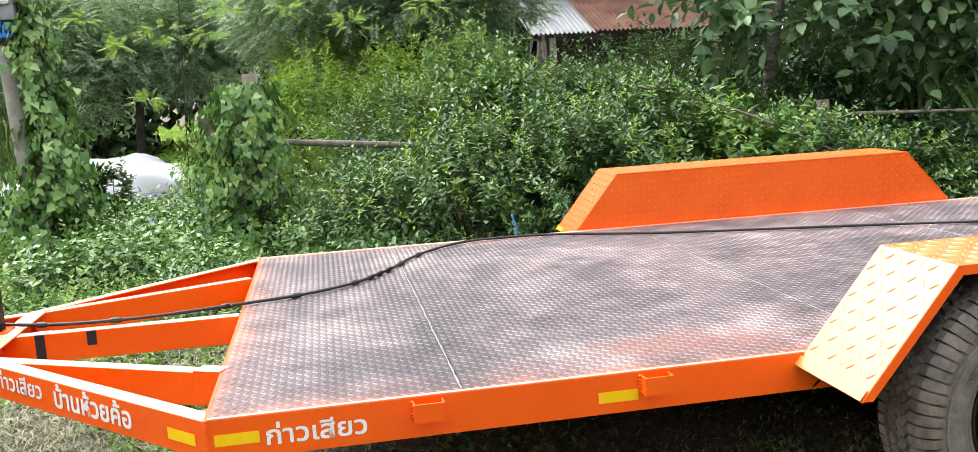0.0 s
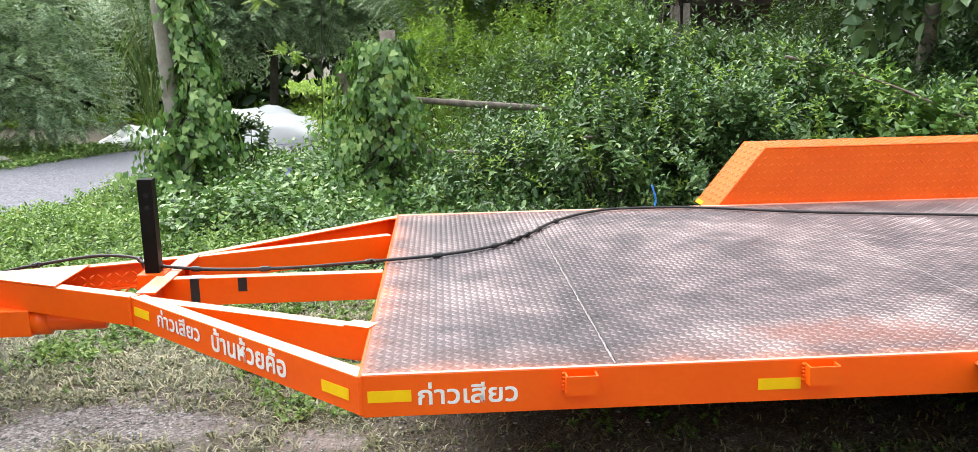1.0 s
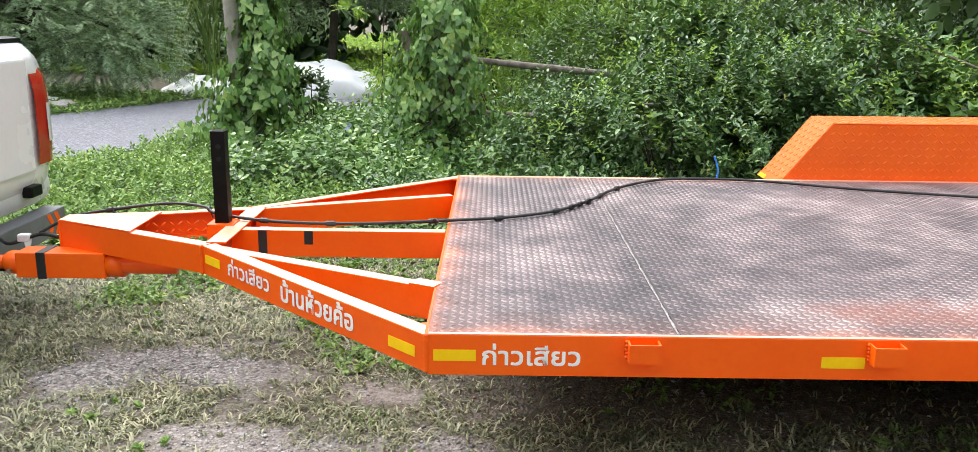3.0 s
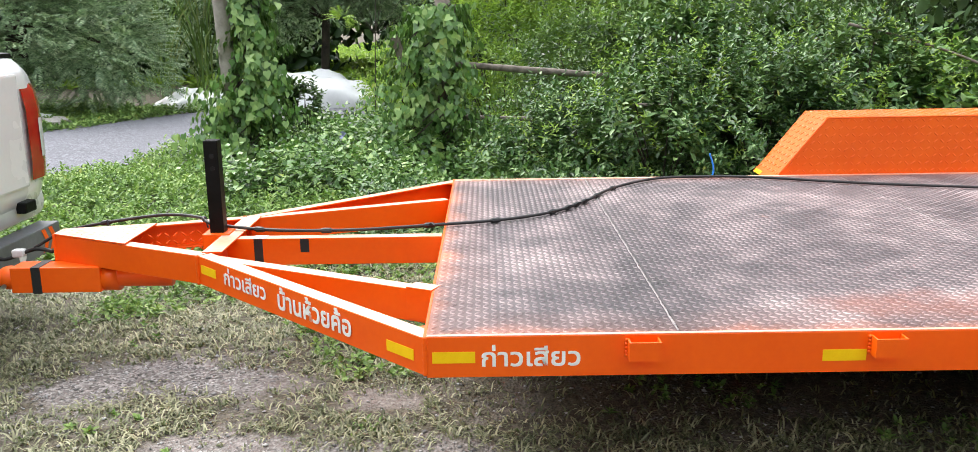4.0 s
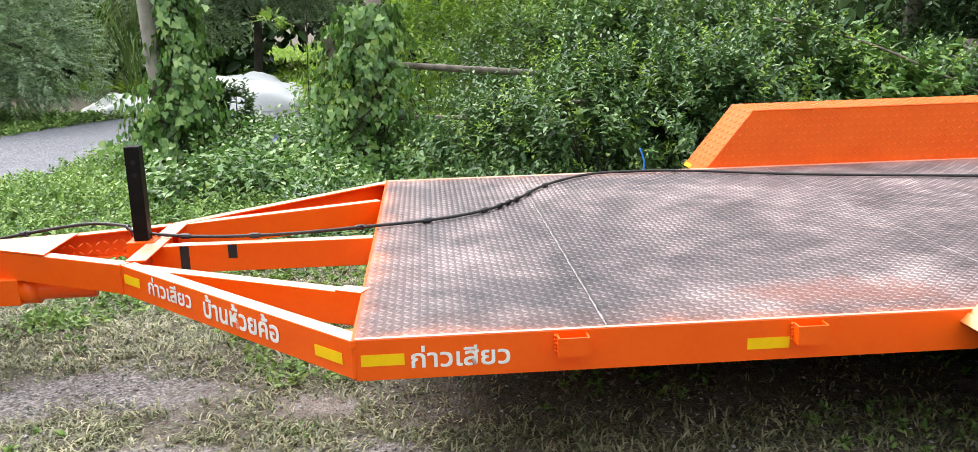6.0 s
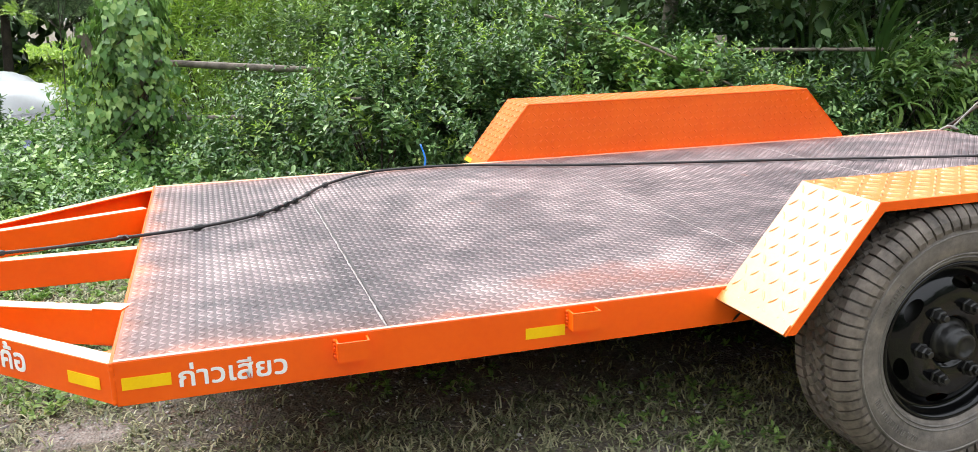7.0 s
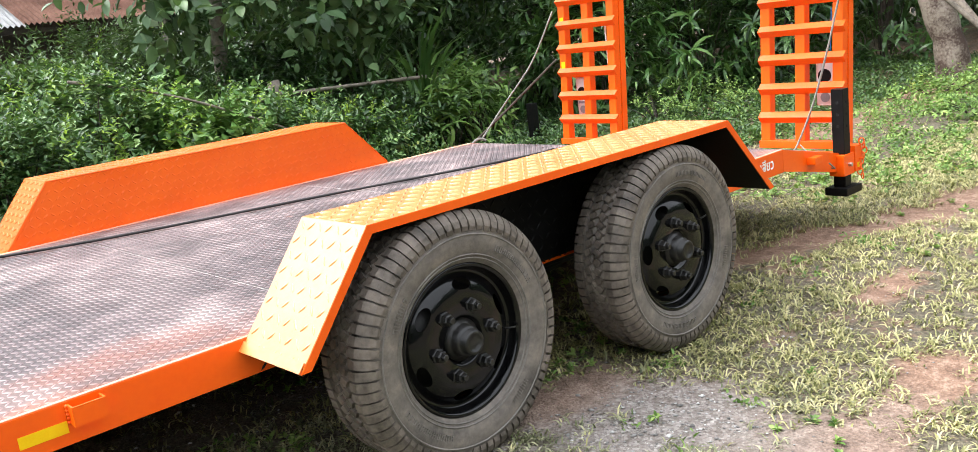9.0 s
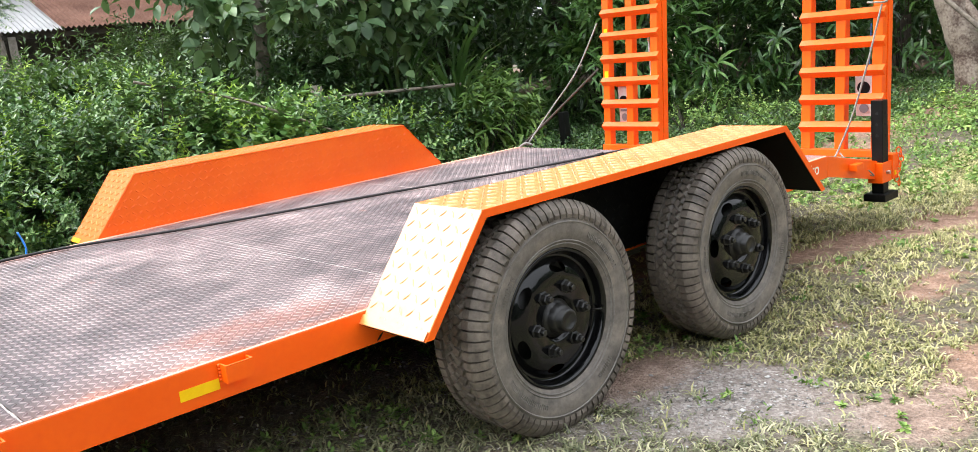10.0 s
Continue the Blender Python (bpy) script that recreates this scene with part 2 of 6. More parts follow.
DECK = deck_material("worn_tread_plate", 0.80)
LUG = deck_material("rubbed_tread_lug", 1.95)
WELD = simple("pale_scuffed_weld", (0.17, 0.148, 0.145), (0.46, 0.41, 0.40), 0.5, 45.0, 90.0, 0.2)


def tyre_material():
    m, nt, b = nodes_of("worn_tyre_rubber")
    n1, n2 = noise_of(nt, 8.0, 7.0, 0.7), noise_of(nt, 60.0, 4.0)
    dust = ramp(nt, n1, [(0.28, (0.048, 0.041, 0.035)), (0.50, (0.185, 0.158, 0.136)), (0.78, (0.45, 0.375, 0.30))])
    nt.links.new(mixed(nt, 0.3, dust, ramp(nt, n2, [(0.3, (0.012, 0.012, 0.012)), (0.7, (0.15, 0.135, 0.12))])), b.inputs["Base Color"])
    b.inputs["Roughness"].default_value = 0.62
    bumped(nt, b, n2, 0.35, 0.003)
    return m


TYRE = tyre_material()
RUBBED = simple("rubbed_raised_rubber", (0.10, 0.09, 0.08), (0.24, 0.215, 0.19), 0.6, 12.0, 60.0, 0.2)
SHOULDER = simple("scuffed_tread_rubber", (0.055, 0.045, 0.036), (0.215, 0.178, 0.145), 0.65, 14.0, 60.0, 0.3)


def ground_material():
    """Bare earth, gravel and low turf; the drifts come from the ground's own cover map, broken up by noise."""
    m, nt, b = nodes_of("earth_gravel_and_turf")
    at = nt.nodes.new("ShaderNodeVertexColor")
    at.layer_name = "cover"
    sep = nt.nodes.new("ShaderNodeSeparateColor")
    nt.links.new(at.outputs[0], sep.inputs[0])
    tc = nt.nodes.new("ShaderNodeTexCoord")
    n1, n2, n3 = noise_of(nt, 2.2, 6.0), noise_of(nt, 14.0, 6.0, 0.7), noise_of(nt, 70.0, 4.0, 0.7)
    vor = nt.nodes.new("ShaderNodeTexVoronoi")
    vor.inputs["Scale"].default_value = 105.0
    nt.links.new(tc.outputs["Object"], vor.inputs["Vector"])
    soil = ramp(nt, maths(nt, 'ADD', maths(nt, 'MULTIPLY', n2, 0.6), maths(nt, 'MULTIPLY', n3, 0.4)), [(0.32, (0.085, 0.072, 0.062)), (0.5, (0.25, 0.212, 0.185)), (0.68, (0.48, 0.43, 0.385))])
    clay = ramp(nt, maths(nt, 'ADD', maths(nt, 'MULTIPLY', n2, 0.6), maths(nt, 'MULTIPLY', n3, 0.4)), [(0.32, (0.085, 0.048, 0.032)), (0.5, (0.26, 0.155, 0.105)), (0.68, (0.50, 0.36, 0.27))])
    earth = mixed(nt, sep.outputs[0], soil, clay)
    stone = ramp(nt, vor.outputs["Color"], [(0.1, (0.085, 0.077, 0.072)), (0.5, (0.235, 0.215, 0.202)), (0.9, (0.50, 0.475, 0.455))])
    turf = ramp(nt, n3, [(0.3, (0.040, 0.034, 0.024)), (0.55, (0.135, 0.115, 0.078)), (0.8, (0.30, 0.27, 0.19))])
    k1 = maths(nt, 'ADD', sep.outputs[1], maths(nt, 'MULTIPLY', maths(nt, 'SUBTRACT', n2, 0.5), 1.2))
    k2 = maths(nt, 'ADD', sep.outputs[2], maths(nt, 'MULTIPLY', maths(nt, 'SUBTRACT', n2, 0.5), 1.3))
    col = mixed(nt, ramp(nt, k1, [(0.35, (0, 0, 0)), (0.95, (0.85, 0.85, 0.85))]), earth, stone)
    col = mixed(nt, ramp(nt, k2, [(0.40, (0, 0, 0)), (0.66, (1, 1, 1))]), col, turf)
    nt.links.new(col, b.inputs["Base Color"])
    b.inputs["Roughness"].default_value = 0.92
    bumped(nt, b, maths(nt, 'ADD', n3, vor.outputs["Distance"]), 0.7, 0.012)
    return m


GROUND = ground_material()


def road_material():
    m, nt, b = nodes_of("grey_crushed_gravel")
    tc = nt.nodes.new("ShaderNodeTexCoord")
    vor = nt.nodes.new("ShaderNodeTexVoronoi")
    vor.inputs["Scale"].default_value = 85.0
    nt.links.new(tc.outputs["Object"], vor.inputs["Vector"])
    n1 = noise_of(nt, 0.9, 4.0)
    c = mixed(nt, 0.3, ramp(nt, vor.outputs["Color"], [(0.1, (0.05, 0.05, 0.06)), (0.6, (0.18, 0.18, 0.205)), (0.95, (0.40, 0.40, 0.44))]),
              ramp(nt, n1, [(0.3, (0.12, 0.12, 0.137)), (0.7, (0.185, 0.185, 0.205))]))
    nt.links.new(c, b.inputs["Base Color"])
    b.inputs["Roughness"].default_value = 0.9
    bumped(nt, b, vor.outputs["Distance"], 0.3, 0.008)
    return m


ROAD = road_material()


# ---- building blocks ----
def mesh_from(bm, name, smooth=False):
    me = bpy.data.meshes.new(name)
    bmesh.ops.recalc_face_normals(bm, faces=bm.faces)
    bm.to_mesh(me)
    bm.free()
    if smooth:
        for p in me.polygons:
            p.use_smooth = True
    return me


def part(name, bm, material, parent=None, label="", smooth=False, at=None):
    me = mesh_from(bm, name, smooth) if isinstance(bm, bmesh.types.BMesh) else bm
    if not me.materials:
        me.materials.append(material)
    ob = new(name, me)
    if parent is not None:
        ob.parent = parent
    if at is not None:
        ob.matrix_basis = at
    if label:
        ob["label"] = label
    return ob


def thing(name, loc, label, category, group="", kind=""):
    ob = new(name)
    ob.empty_display_size = 0.1
    ob.location = loc
    return tagged(ob, label, category, group, kind)


def box(bm, x0, x1, y0, y1, z0, z1, bevel=0.0):
    made = bmesh.ops.create_cube(bm, size=1.0, matrix=Matrix.Translation(((x0 + x1) / 2, (y0 + y1) / 2, (z0 + z1) / 2)) @ Matrix.Diagonal((x1 - x0, y1 - y0, z1 - z0, 1)))
    if bevel:
        es = list({e for v in made["verts"] for e in v.link_edges})
        bmesh.ops.bevel(bm, geom=es, offset=bevel, segments=2, affect='EDGES', profile=0.6)
    return bm


def prism(bm, outline, shift):
    """A closed outline of 3D points pushed along shift."""
    a = [bm.verts.new(p) for p in outline]
    b = [bm.verts.new(Vector(p) + Vector(shift)) for p in outline]
    n = len(a)
    bm.faces.new(a)
    bm.faces.new(b[::-1])
    for i in range(n):
        bm.faces.new((a[i], b[i], b[(i + 1) % n], a[(i + 1) % n]))
    return bm


def channel(bm, p0, p1, inward, high=0.10, flange=0.05, t=0.006):
    """A C-section beam from p0 to p1 (its outer top edge), flanges pointing along inward."""
    p0, p1, q = Vector(p0), Vector(p1), Vector(inward).normalized()
    up = Vector((0, 0, 1))
    prof = [(0, 0), (flange, 0), (flange, -t), (t, -t), (t, -high + t), (flange, -high + t), (flange, -high), (0, -high)]
    prism(bm, [p0 + q * u + up * v for u, v in prof], p1 - p0)
    es = [e for e in bm.edges if e.calc_length() > 0.15]
    bmesh.ops.bevel(bm, geom=es, offset=0.0012, segments=1, affect='EDGES')
    return bm


def tube(bm, pts, radii, seg=8, cap=True):
    pts = [Vector(p) for p in pts]
    if isinstance(radii, (int, float)):
        radii = [radii] * len(pts)
    rings = []
    side = None
    for i, p in enumerate(pts):
        d = (pts[min(i + 1, len(pts) - 1)] - pts[max(i - 1, 0)]).normalized()
        if side is None:
            side = d.orthogonal().normalized()
        side = (side - d * side.dot(d)).normalized()
        other = d.cross(side)
        rings.append([bm.verts.new(p + (side * math.cos(a) + other * math.sin(a)) * radii[i]) for a in (2 * math.pi * k / seg for k in range(seg))])
    for r0, r1 in zip(rings, rings[1:]):
        for k in range(seg):
            bm.faces.new((r0[k], r0[(k + 1) % seg], r1[(k + 1) % seg], r1[k]))
    if cap:
        bm.faces.new(rings[0][::-1])
        bm.faces.new(rings[-1])
    return bm


def smooth_line(pts, steps=6):
    """Catmull-Rom points through pts."""
    pts = [Vector(p) for p in pts]
    out = []
    for i in range(len(pts) - 1):
        a, b, c, d = pts[max(i - 1, 0)], pts[i], pts[i + 1], pts[min(i + 2, len(pts) - 1)]
        for k in range(steps):
            s = k / steps
            out.append(0.5 * (2 * b + (c - a) * s + (2 * a - 5 * b + 4 * c - d) * s * s + (3 * b - a - 3 * c + d) * s ** 3))
    out.append(pts[-1])
    return out


def lathe(bm, profile, seg=48, skip=()):
    """profile: (radius, y) pairs turned round the y axis; skip: (ring, segment) cells left open."""
    rings = []
    for r, y in profile:
        rings.append([bm.verts.new((r * math.cos(2 * math.pi * k / seg), y, r * math.sin(2 * math.pi * k / seg))) for k in range(seg)])
    for i, (r0, r1) in enumerate(zip(rings, rings[1:])):
        for k in range(seg):
            if (i, k) not in skip:
                bm.faces.new((r0[k], r0[(k + 1) % seg], r1[(k + 1) % seg], r1[k]))
    return bm


def mesh_arrays(name, verts, loops, starts, material, smooth=False):
    """A mesh from numpy arrays: verts (n, 3), the corners of all faces in a row, and where each face starts."""
    me = bpy.data.meshes.new(name)
    me.vertices.add(len(verts))
    me.vertices.foreach_set("co", np.asarray(verts, np.float32).ravel())
    me.loops.add(len(loops))
    me.loops.foreach_set("vertex_index", np.asarray(loops, np.int32))
    me.polygons.add(len(starts))
    me.polygons.foreach_set("loop_start", np.asarray(starts, np.int32))
    if smooth:
        me.polygons.foreach_set("use_smooth", np.ones(len(starts), bool))
    me.materials.append(material)
    me.update(calc_edges=True)
    me.validate()
    return me


SHAPES = {
    # along, across, lift; two faces folded on the midrib
    "oval": ([(0, 0, 0), (0.25, -0.40, 0.10), (0.66, -0.40, 0.06), (1, 0, -0.10), (0.66, 0.40, 0.06), (0.25, 0.40, 0.10)], [(0, 1, 2, 3), (0, 3, 4, 5)]),
    "heart": ([(0, 0, 0), (-0.14, -0.34, 0.05), (0.22, -0.52, 0.06), (1, 0, -0.16), (0.22, 0.52, 0.06), (-0.14, 0.34, 0.05)], [(0, 1, 2, 3), (0, 3, 4, 5)]),
    "slim": ([(0, 0, 0), (0.35, -0.5, 0.08), (1, 0, -0.12), (0.35, 0.5, 0.08)], [(0, 1, 2), (0, 2, 3)]),
    "broad": ([(0, 0, 0), (0.12, -0.28, 0.04), (0.42, -0.50, 0.07), (0.76, -0.36, 0.0), (1, 0, -0.16), (0.76, 0.36, 0.0), (0.42, 0.50, 0.07), (0.12, 0.28, 0.04), (0.45, 0, -0.02)],
              [(0, 1, 2, 8), (8, 2, 3, 4), (8, 4, 5, 6), (0, 8, 6, 7)]),
    "blade": ([(0, -0.5, 0), (0, 0.5, 0), (0.55, 0.4, 0.05), (0.55, -0.4, 0.05), (1, 0, -0.2)], [(0, 1, 2, 3), (3, 2, 4)]),
    "curl": ([(0, -0.5, 0), (0, 0.5, 0), (0.5, 0.45, 0.24), (0.5, -0.45, 0.24), (1, 0, 0.05)], [(0, 1, 2, 3), (3, 2, 4)]),
    "strap": ([(0, -0.3, 0), (0, 0.3, 0), (0.3, 0.5, 0.06), (0.3, -0.5, 0.06), (0.65, 0.42, -0.02), (0.65, -0.42, -0.02), (1, 0, -0.28)], [(0, 1, 2, 3), (3, 2, 4, 5), (5, 4, 6)]),
}


def unit(a):
    return a / np.maximum(np.linalg.norm(a, axis=1, keepdims=True), 1e-9)


def leaf_mesh(name, P, D, N, L, Wd, shape, material):
    """Many leaves in one mesh: foot P, direction D, upper side N, length L and width Wd."""
    pts, faces = SHAPES[shape]
    P, D, N = np.asarray(P, float), unit(np.asarray(D, float)), np.asarray(N, float)
    S = unit(np.cross(D, N))
    U = np.cross(S, D)
    n, k = len(P), len(pts)
    L, Wd = np.broadcast_to(L, n), np.broadcast_to(Wd, n)
    T = np.array(pts)
    V = (P[:, None] + D[:, None] * (T[None, :, 0] * L[:, None])[..., None] + S[:, None] * (T[None, :, 1] * Wd[:, None])[..., None]
         + U[:, None] * (T[None, :, 2] * L[:, None])[..., None]).reshape(-1, 3)
    one = np.concatenate([np.array(f) for f in faces])
    loops = (one[None] + (np.arange(n) * k)[:, None]).ravel()
    sizes = np.array([len(f) for f in faces])
    st = np.concatenate([[0], np.cumsum(sizes)[:-1]])
    starts = (st[None] + (np.arange(n) * sizes.sum())[:, None]).ravel()
    return mesh_arrays(name, V, loops, starts, material)


RNG = np.random.default_rng(7)


def shoots(base, way, length, per, leaf, spread=0.9, droop=0.25, jitter=0.35):
    """Leaf feet, directions and upper sides along shoots; per leaves a shoot, each about leaf long."""
    n = len(base)
    base, way = np.asarray(base, float), unit(np.asarray(way, float))
    length = np.broadcast_to(length, n)
    a = unit(np.cross(way, RNG.normal(size=(n, 3))))
    b = np.cross(way, a)
    s = (np.arange(per) + 0.6) / per
    s = np.clip(s[None] + RNG.normal(0, 0.04, (n, per)), 0.02, 1)
    ang = (np.arange(per) * 2.4)[None] + RNG.uniform(0, 6.28, (n, 1)) + RNG.normal(0, 0.3, (n, per))
    P = base[:, None] + way[:, None] * (s * length[:, None])[..., None]
    P[..., 2] -= droop * (s ** 2) * length[:, None]
    out = a[:, None] * np.cos(ang)[..., None] + b[:, None] * np.sin(ang)[..., None]
    D = out * spread + way[:, None] * (0.35 + 0.8 * s[..., None] ** 2)
    D[..., 2] -= 0.15
    D += RNG.normal(0, jitter * 0.5, D.shape)
    N = np.zeros_like(D)
    N[..., 2] = 1.0
    N += way[:, None] * 0.3 + RNG.normal(0, jitter, D.shape)
    size = leaf * (1.05 - 0.45 * s) * RNG.uniform(0.7, 1.25, (n, per))
    return P.reshape(-1, 3), D.reshape(-1, 3), N.reshape(-1, 3), size.ravel()


# ---- the ground and the road ----
def fbm(x, y, scale, seed=0.0):
    return noise.fractal((x * scale + seed, y * scale - seed, seed), 1.0, 2.0, 4)


def axis(lo, hi, a, b, step):
    """Grid lines: fine between a and b, ever wider out to lo and hi."""
    mid = list(np.arange(a, b + step / 2, step))
    left, right, w = [], [], step
    p = a
    while p > lo:
        w *= 1.35
        p -= w
        left.append(max(p, lo))
    p, w = b, step
    while p < hi:
        w *= 1.35
        p += w
        right.append(min(p, hi))
    return np.array(left[::-1] + mid + right)


def blob(x, y, cx, cy, rx, ry):
    return np.exp(-(((x - cx) / rx) ** 2 + ((y - cy) / ry) ** 2))


GX, GY = axis(-300, 300, -4.0, 8.0, 0.06), axis(-300, 300, -4.0, 6.0, 0.06)
XX, YY = np.meshgrid(GX, GY, indexing="ij")
NOISE1 = np.vectorize(lambda a, b: fbm(a, b, 0.9, 3.1))(XX, YY)
NOISE2 = np.vectorize(lambda a, b: fbm(a, b, 3.2, 8.7))(XX, YY)


def rut(x, y):
    """The earth track at the rear of the trailer."""
    mid = 0.05 - 0.42 * (x - 4.5) + 0.03 * (x - 4.5) ** 2
    return np.exp(-((y - mid) / 0.16) ** 2) * (x > 3.6)


def patches(spots):
    """Soft spots (x, y, half length, half width, strength) added together."""
    return sum(k * blob(XX, YY, x, y, rx, ry) for x, y, rx, ry, k in spots)


BARE = np.clip(patches([(-1.0, 1.02, 0.24, 0.14, 1.0), (-1.25, 0.84, 0.30, 0.09, 0.8), (-0.66, 0.90, 0.22, 0.10, 0.8), (-0.5, 0.36, 0.34, 0.11, 0.9), (-0.2, 0.72, 0.18, 0.09, 0.6), (0.1, 0.25, 0.35, 0.10, 0.5),
                        (2.62, -0.62, 0.36, 0.24, 1.1), (2.53, -0.24, 0.22, 0.13, 1.0), (3.0, -1.12, 0.42, 0.14, 1.0), (3.95, -0.65, 0.22, 0.12, 0.7), (3.3, -0.55, 0.16, 0.06, 0.5), (10.0, 2.7, 1.2, 0.8, 0.9)])
               + 0.9 * rut(XX, YY) + 0.55 * NOISE2 + 0.25 * NOISE1 - 0.06
               + 0.4 * np.clip((XX - 6.0) / 1.5, 0, 1) * np.clip(YY - 0.6, 0, 1), 0, 1)
STONY = np.clip(patches([(10.0, 2.7, 1.4, 1.0, -0.8), (2.53, -0.20, 0.25, 0.14, -0.9), (3.05, -1.2, 0.5, 0.18, -0.9), (2.65, -0.65, 0.4, 0.26, 0.3), (-1.0, 0.95, 0.45, 0.22, 0.6), (-0.5, 0.36, 0.4, 0.15, 0.4)])
                + 0.42 + 0.4 * NOISE1 - 0.9 * rut(XX, YY) - 0.35 * np.clip((XX - 3.2) / 1.0, 0, 1), 0, 1)
CLAY = np.clip((XX - 1.7) / 1.6 + 0.5 * NOISE1 - 0.7 * STONY, 0, 1)
TURF = np.clip(0.75 - 1.0 * BARE + 0.2 * NOISE2 + 0.2 * (YY > 2.6), 0, 1)
ZZ = 0.012 * NOISE1 + 0.008 * NOISE2 - 0.03 * rut(XX, YY) - 0.004
ZZ += 0.14 * np.clip((XX - 7.0) / 6.0, 0, 1) ** 1.3 * np.clip((YY + 1.0) / 4.0, 0, 1)


def build_ground():
    nx, ny = XX.shape
    V = np.stack([XX, YY, ZZ], -1).reshape(-1, 3)
    i = np.arange(nx * ny).reshape(nx, ny)
    F = np.stack([i[:-1, :-1], i[1:, :-1], i[1:, 1:], i[:-1, 1:]], -1).reshape(-1)
    me = mesh_arrays("ground", V, F, np.arange(0, len(F), 4), GROUND, True)
    col = me.color_attributes.new("cover", 'FLOAT_COLOR', 'POINT')
    C = np.ones((nx * ny, 4), np.float32)
    C[:, 0], C[:, 1], C[:, 2] = CLAY.ravel(), STONY.ravel(), TURF.ravel()
    col.data.foreach_set("color", C.ravel())
    return tagged(new("ground", me), "uneven ground of brown earth, grey gravel and short dry turf", "ground", kind="structure")


build_ground()


def on_ground(x, y):
    ix = np.clip(np.searchsorted(GX, x), 0, len(GX) - 1)
    iy = np.clip(np.searchsorted(GY, y), 0, len(GY) - 1)
    return ZZ[ix, iy], BARE[ix, iy], STONY[ix, iy]


def build_road():
    bm = bmesh.new()
    line = [(-40, 1.5), (-14, 3.6), (-7.5, 5.2), (-5.0, 6.2), (-3.9, 7.6), (-3.2, 8.9), (-2.2, 9.8), (0.5, 10.6), (4, 11.2), (16, 12)]
    pts = smooth_line([(x, y, 0) for x, y in line], 12)
    rows = []
    for k, p in enumerate(pts):
        d = (pts[min(k + 1, len(pts) - 1)] - pts[max(k - 1, 0)]).normalized()
        n = Vector((-d.y, d.x, 0))
        row = []
        for j in range(13):
            s = j / 6 - 1
            w = 1.65 + 0.22 * fbm(p.x, p.y + s * 5, 0.9, 2.0)
            q = p + n * s * w
            row.append(bm.verts.new((q.x, q.y, 0.012 + 0.03 * (1 - s * s) + 0.006 * fbm(q.x, q.y, 3, 5))))
        rows.append(row)
    for a, b in zip(rows, rows[1:]):
        for j in range(12):
            bm.faces.new((a[j], a[j + 1], b[j + 1], b[j]))
    return tagged(part("road", bm, ROAD, smooth=True), "grey crushed-gravel lane behind the weeds", "road", kind="structure")


build_road()


# ---- the trailer ----
H, WIDE = 0.48, 2.24          # deck height and width
trailer = thing("trailer", (0, 0, 0), "bright orange steel flatbed trailer with worn tread-plate deck and raised ramps", "trailer")


def lug_field(name, origin, u, v, lu, lv, pitch, size, material, parent, label="", keep=None, rows=False):
    """Raised lens-shaped lugs over a plate that starts at origin and spans lu along u and lv along v."""
    o, u, v = np.array(origin, float), np.array(u, float), np.array(v, float)
    n = np.cross(u, v)
    iu, iv = np.meshgrid(np.arange(int(lu / pitch)), np.arange(int(lv / pitch)), indexing="ij")
    iu, iv = iu.ravel(), iv.ravel()
    cu, cv = (iu + 0.5) * lu / int(lu / pitch), (iv + 0.5) * lv / int(lv / pitch)
    if keep is not None:
        ok = keep(cu, cv)
        iu, iv, cu, cv = iu[ok], iv[ok], cu[ok], cv[ok]
    flip = np.where((iu if rows else iu + iv) % 2 == 0, 1.0, -1.0)
    ang = flip * radians(42)
    c = o + cu[:, None] * u + cv[:, None] * v
    a = np.cos(ang)[:, None] * u + np.sin(ang)[:, None] * v
    b = np.cross(n, a)
    ln, wd, hi = size
    foot = np.array([(-.5, 0), (-.2, -.42), (.2, -.42), (.5, 0), (.2, .42), (-.2, .42)])
    T = np.concatenate([np.c_[foot, np.zeros(6)], np.c_[foot * (0.80, 0.62), np.ones(6)]])
    V = (c[:, None] + a[:, None] * (T[:, 0] * ln)[None, :, None] + b[:, None] * (T[:, 1] * wd)[None, :, None] + n * (T[:, 2] * hi)[None, :, None]).reshape(-1, 3)
    one = np.array([v for k in range(6) for v in (k, (k + 1) % 6, (k + 1) % 6 + 6, k + 6)] + [6, 7, 8, 9, 10, 11])
    loops = (one[None] + (np.arange(len(c)) * 12)[:, None]).ravel()
    starts = (np.array([0, 4, 8, 12, 16, 20, 24])[None] + (np.arange(len(c)) * 30)[:, None]).ravel()
    me = mesh_arrays(name, V, loops, starts, material)
    return tagged(part(name, me, material, parent, label), kind="stuff")


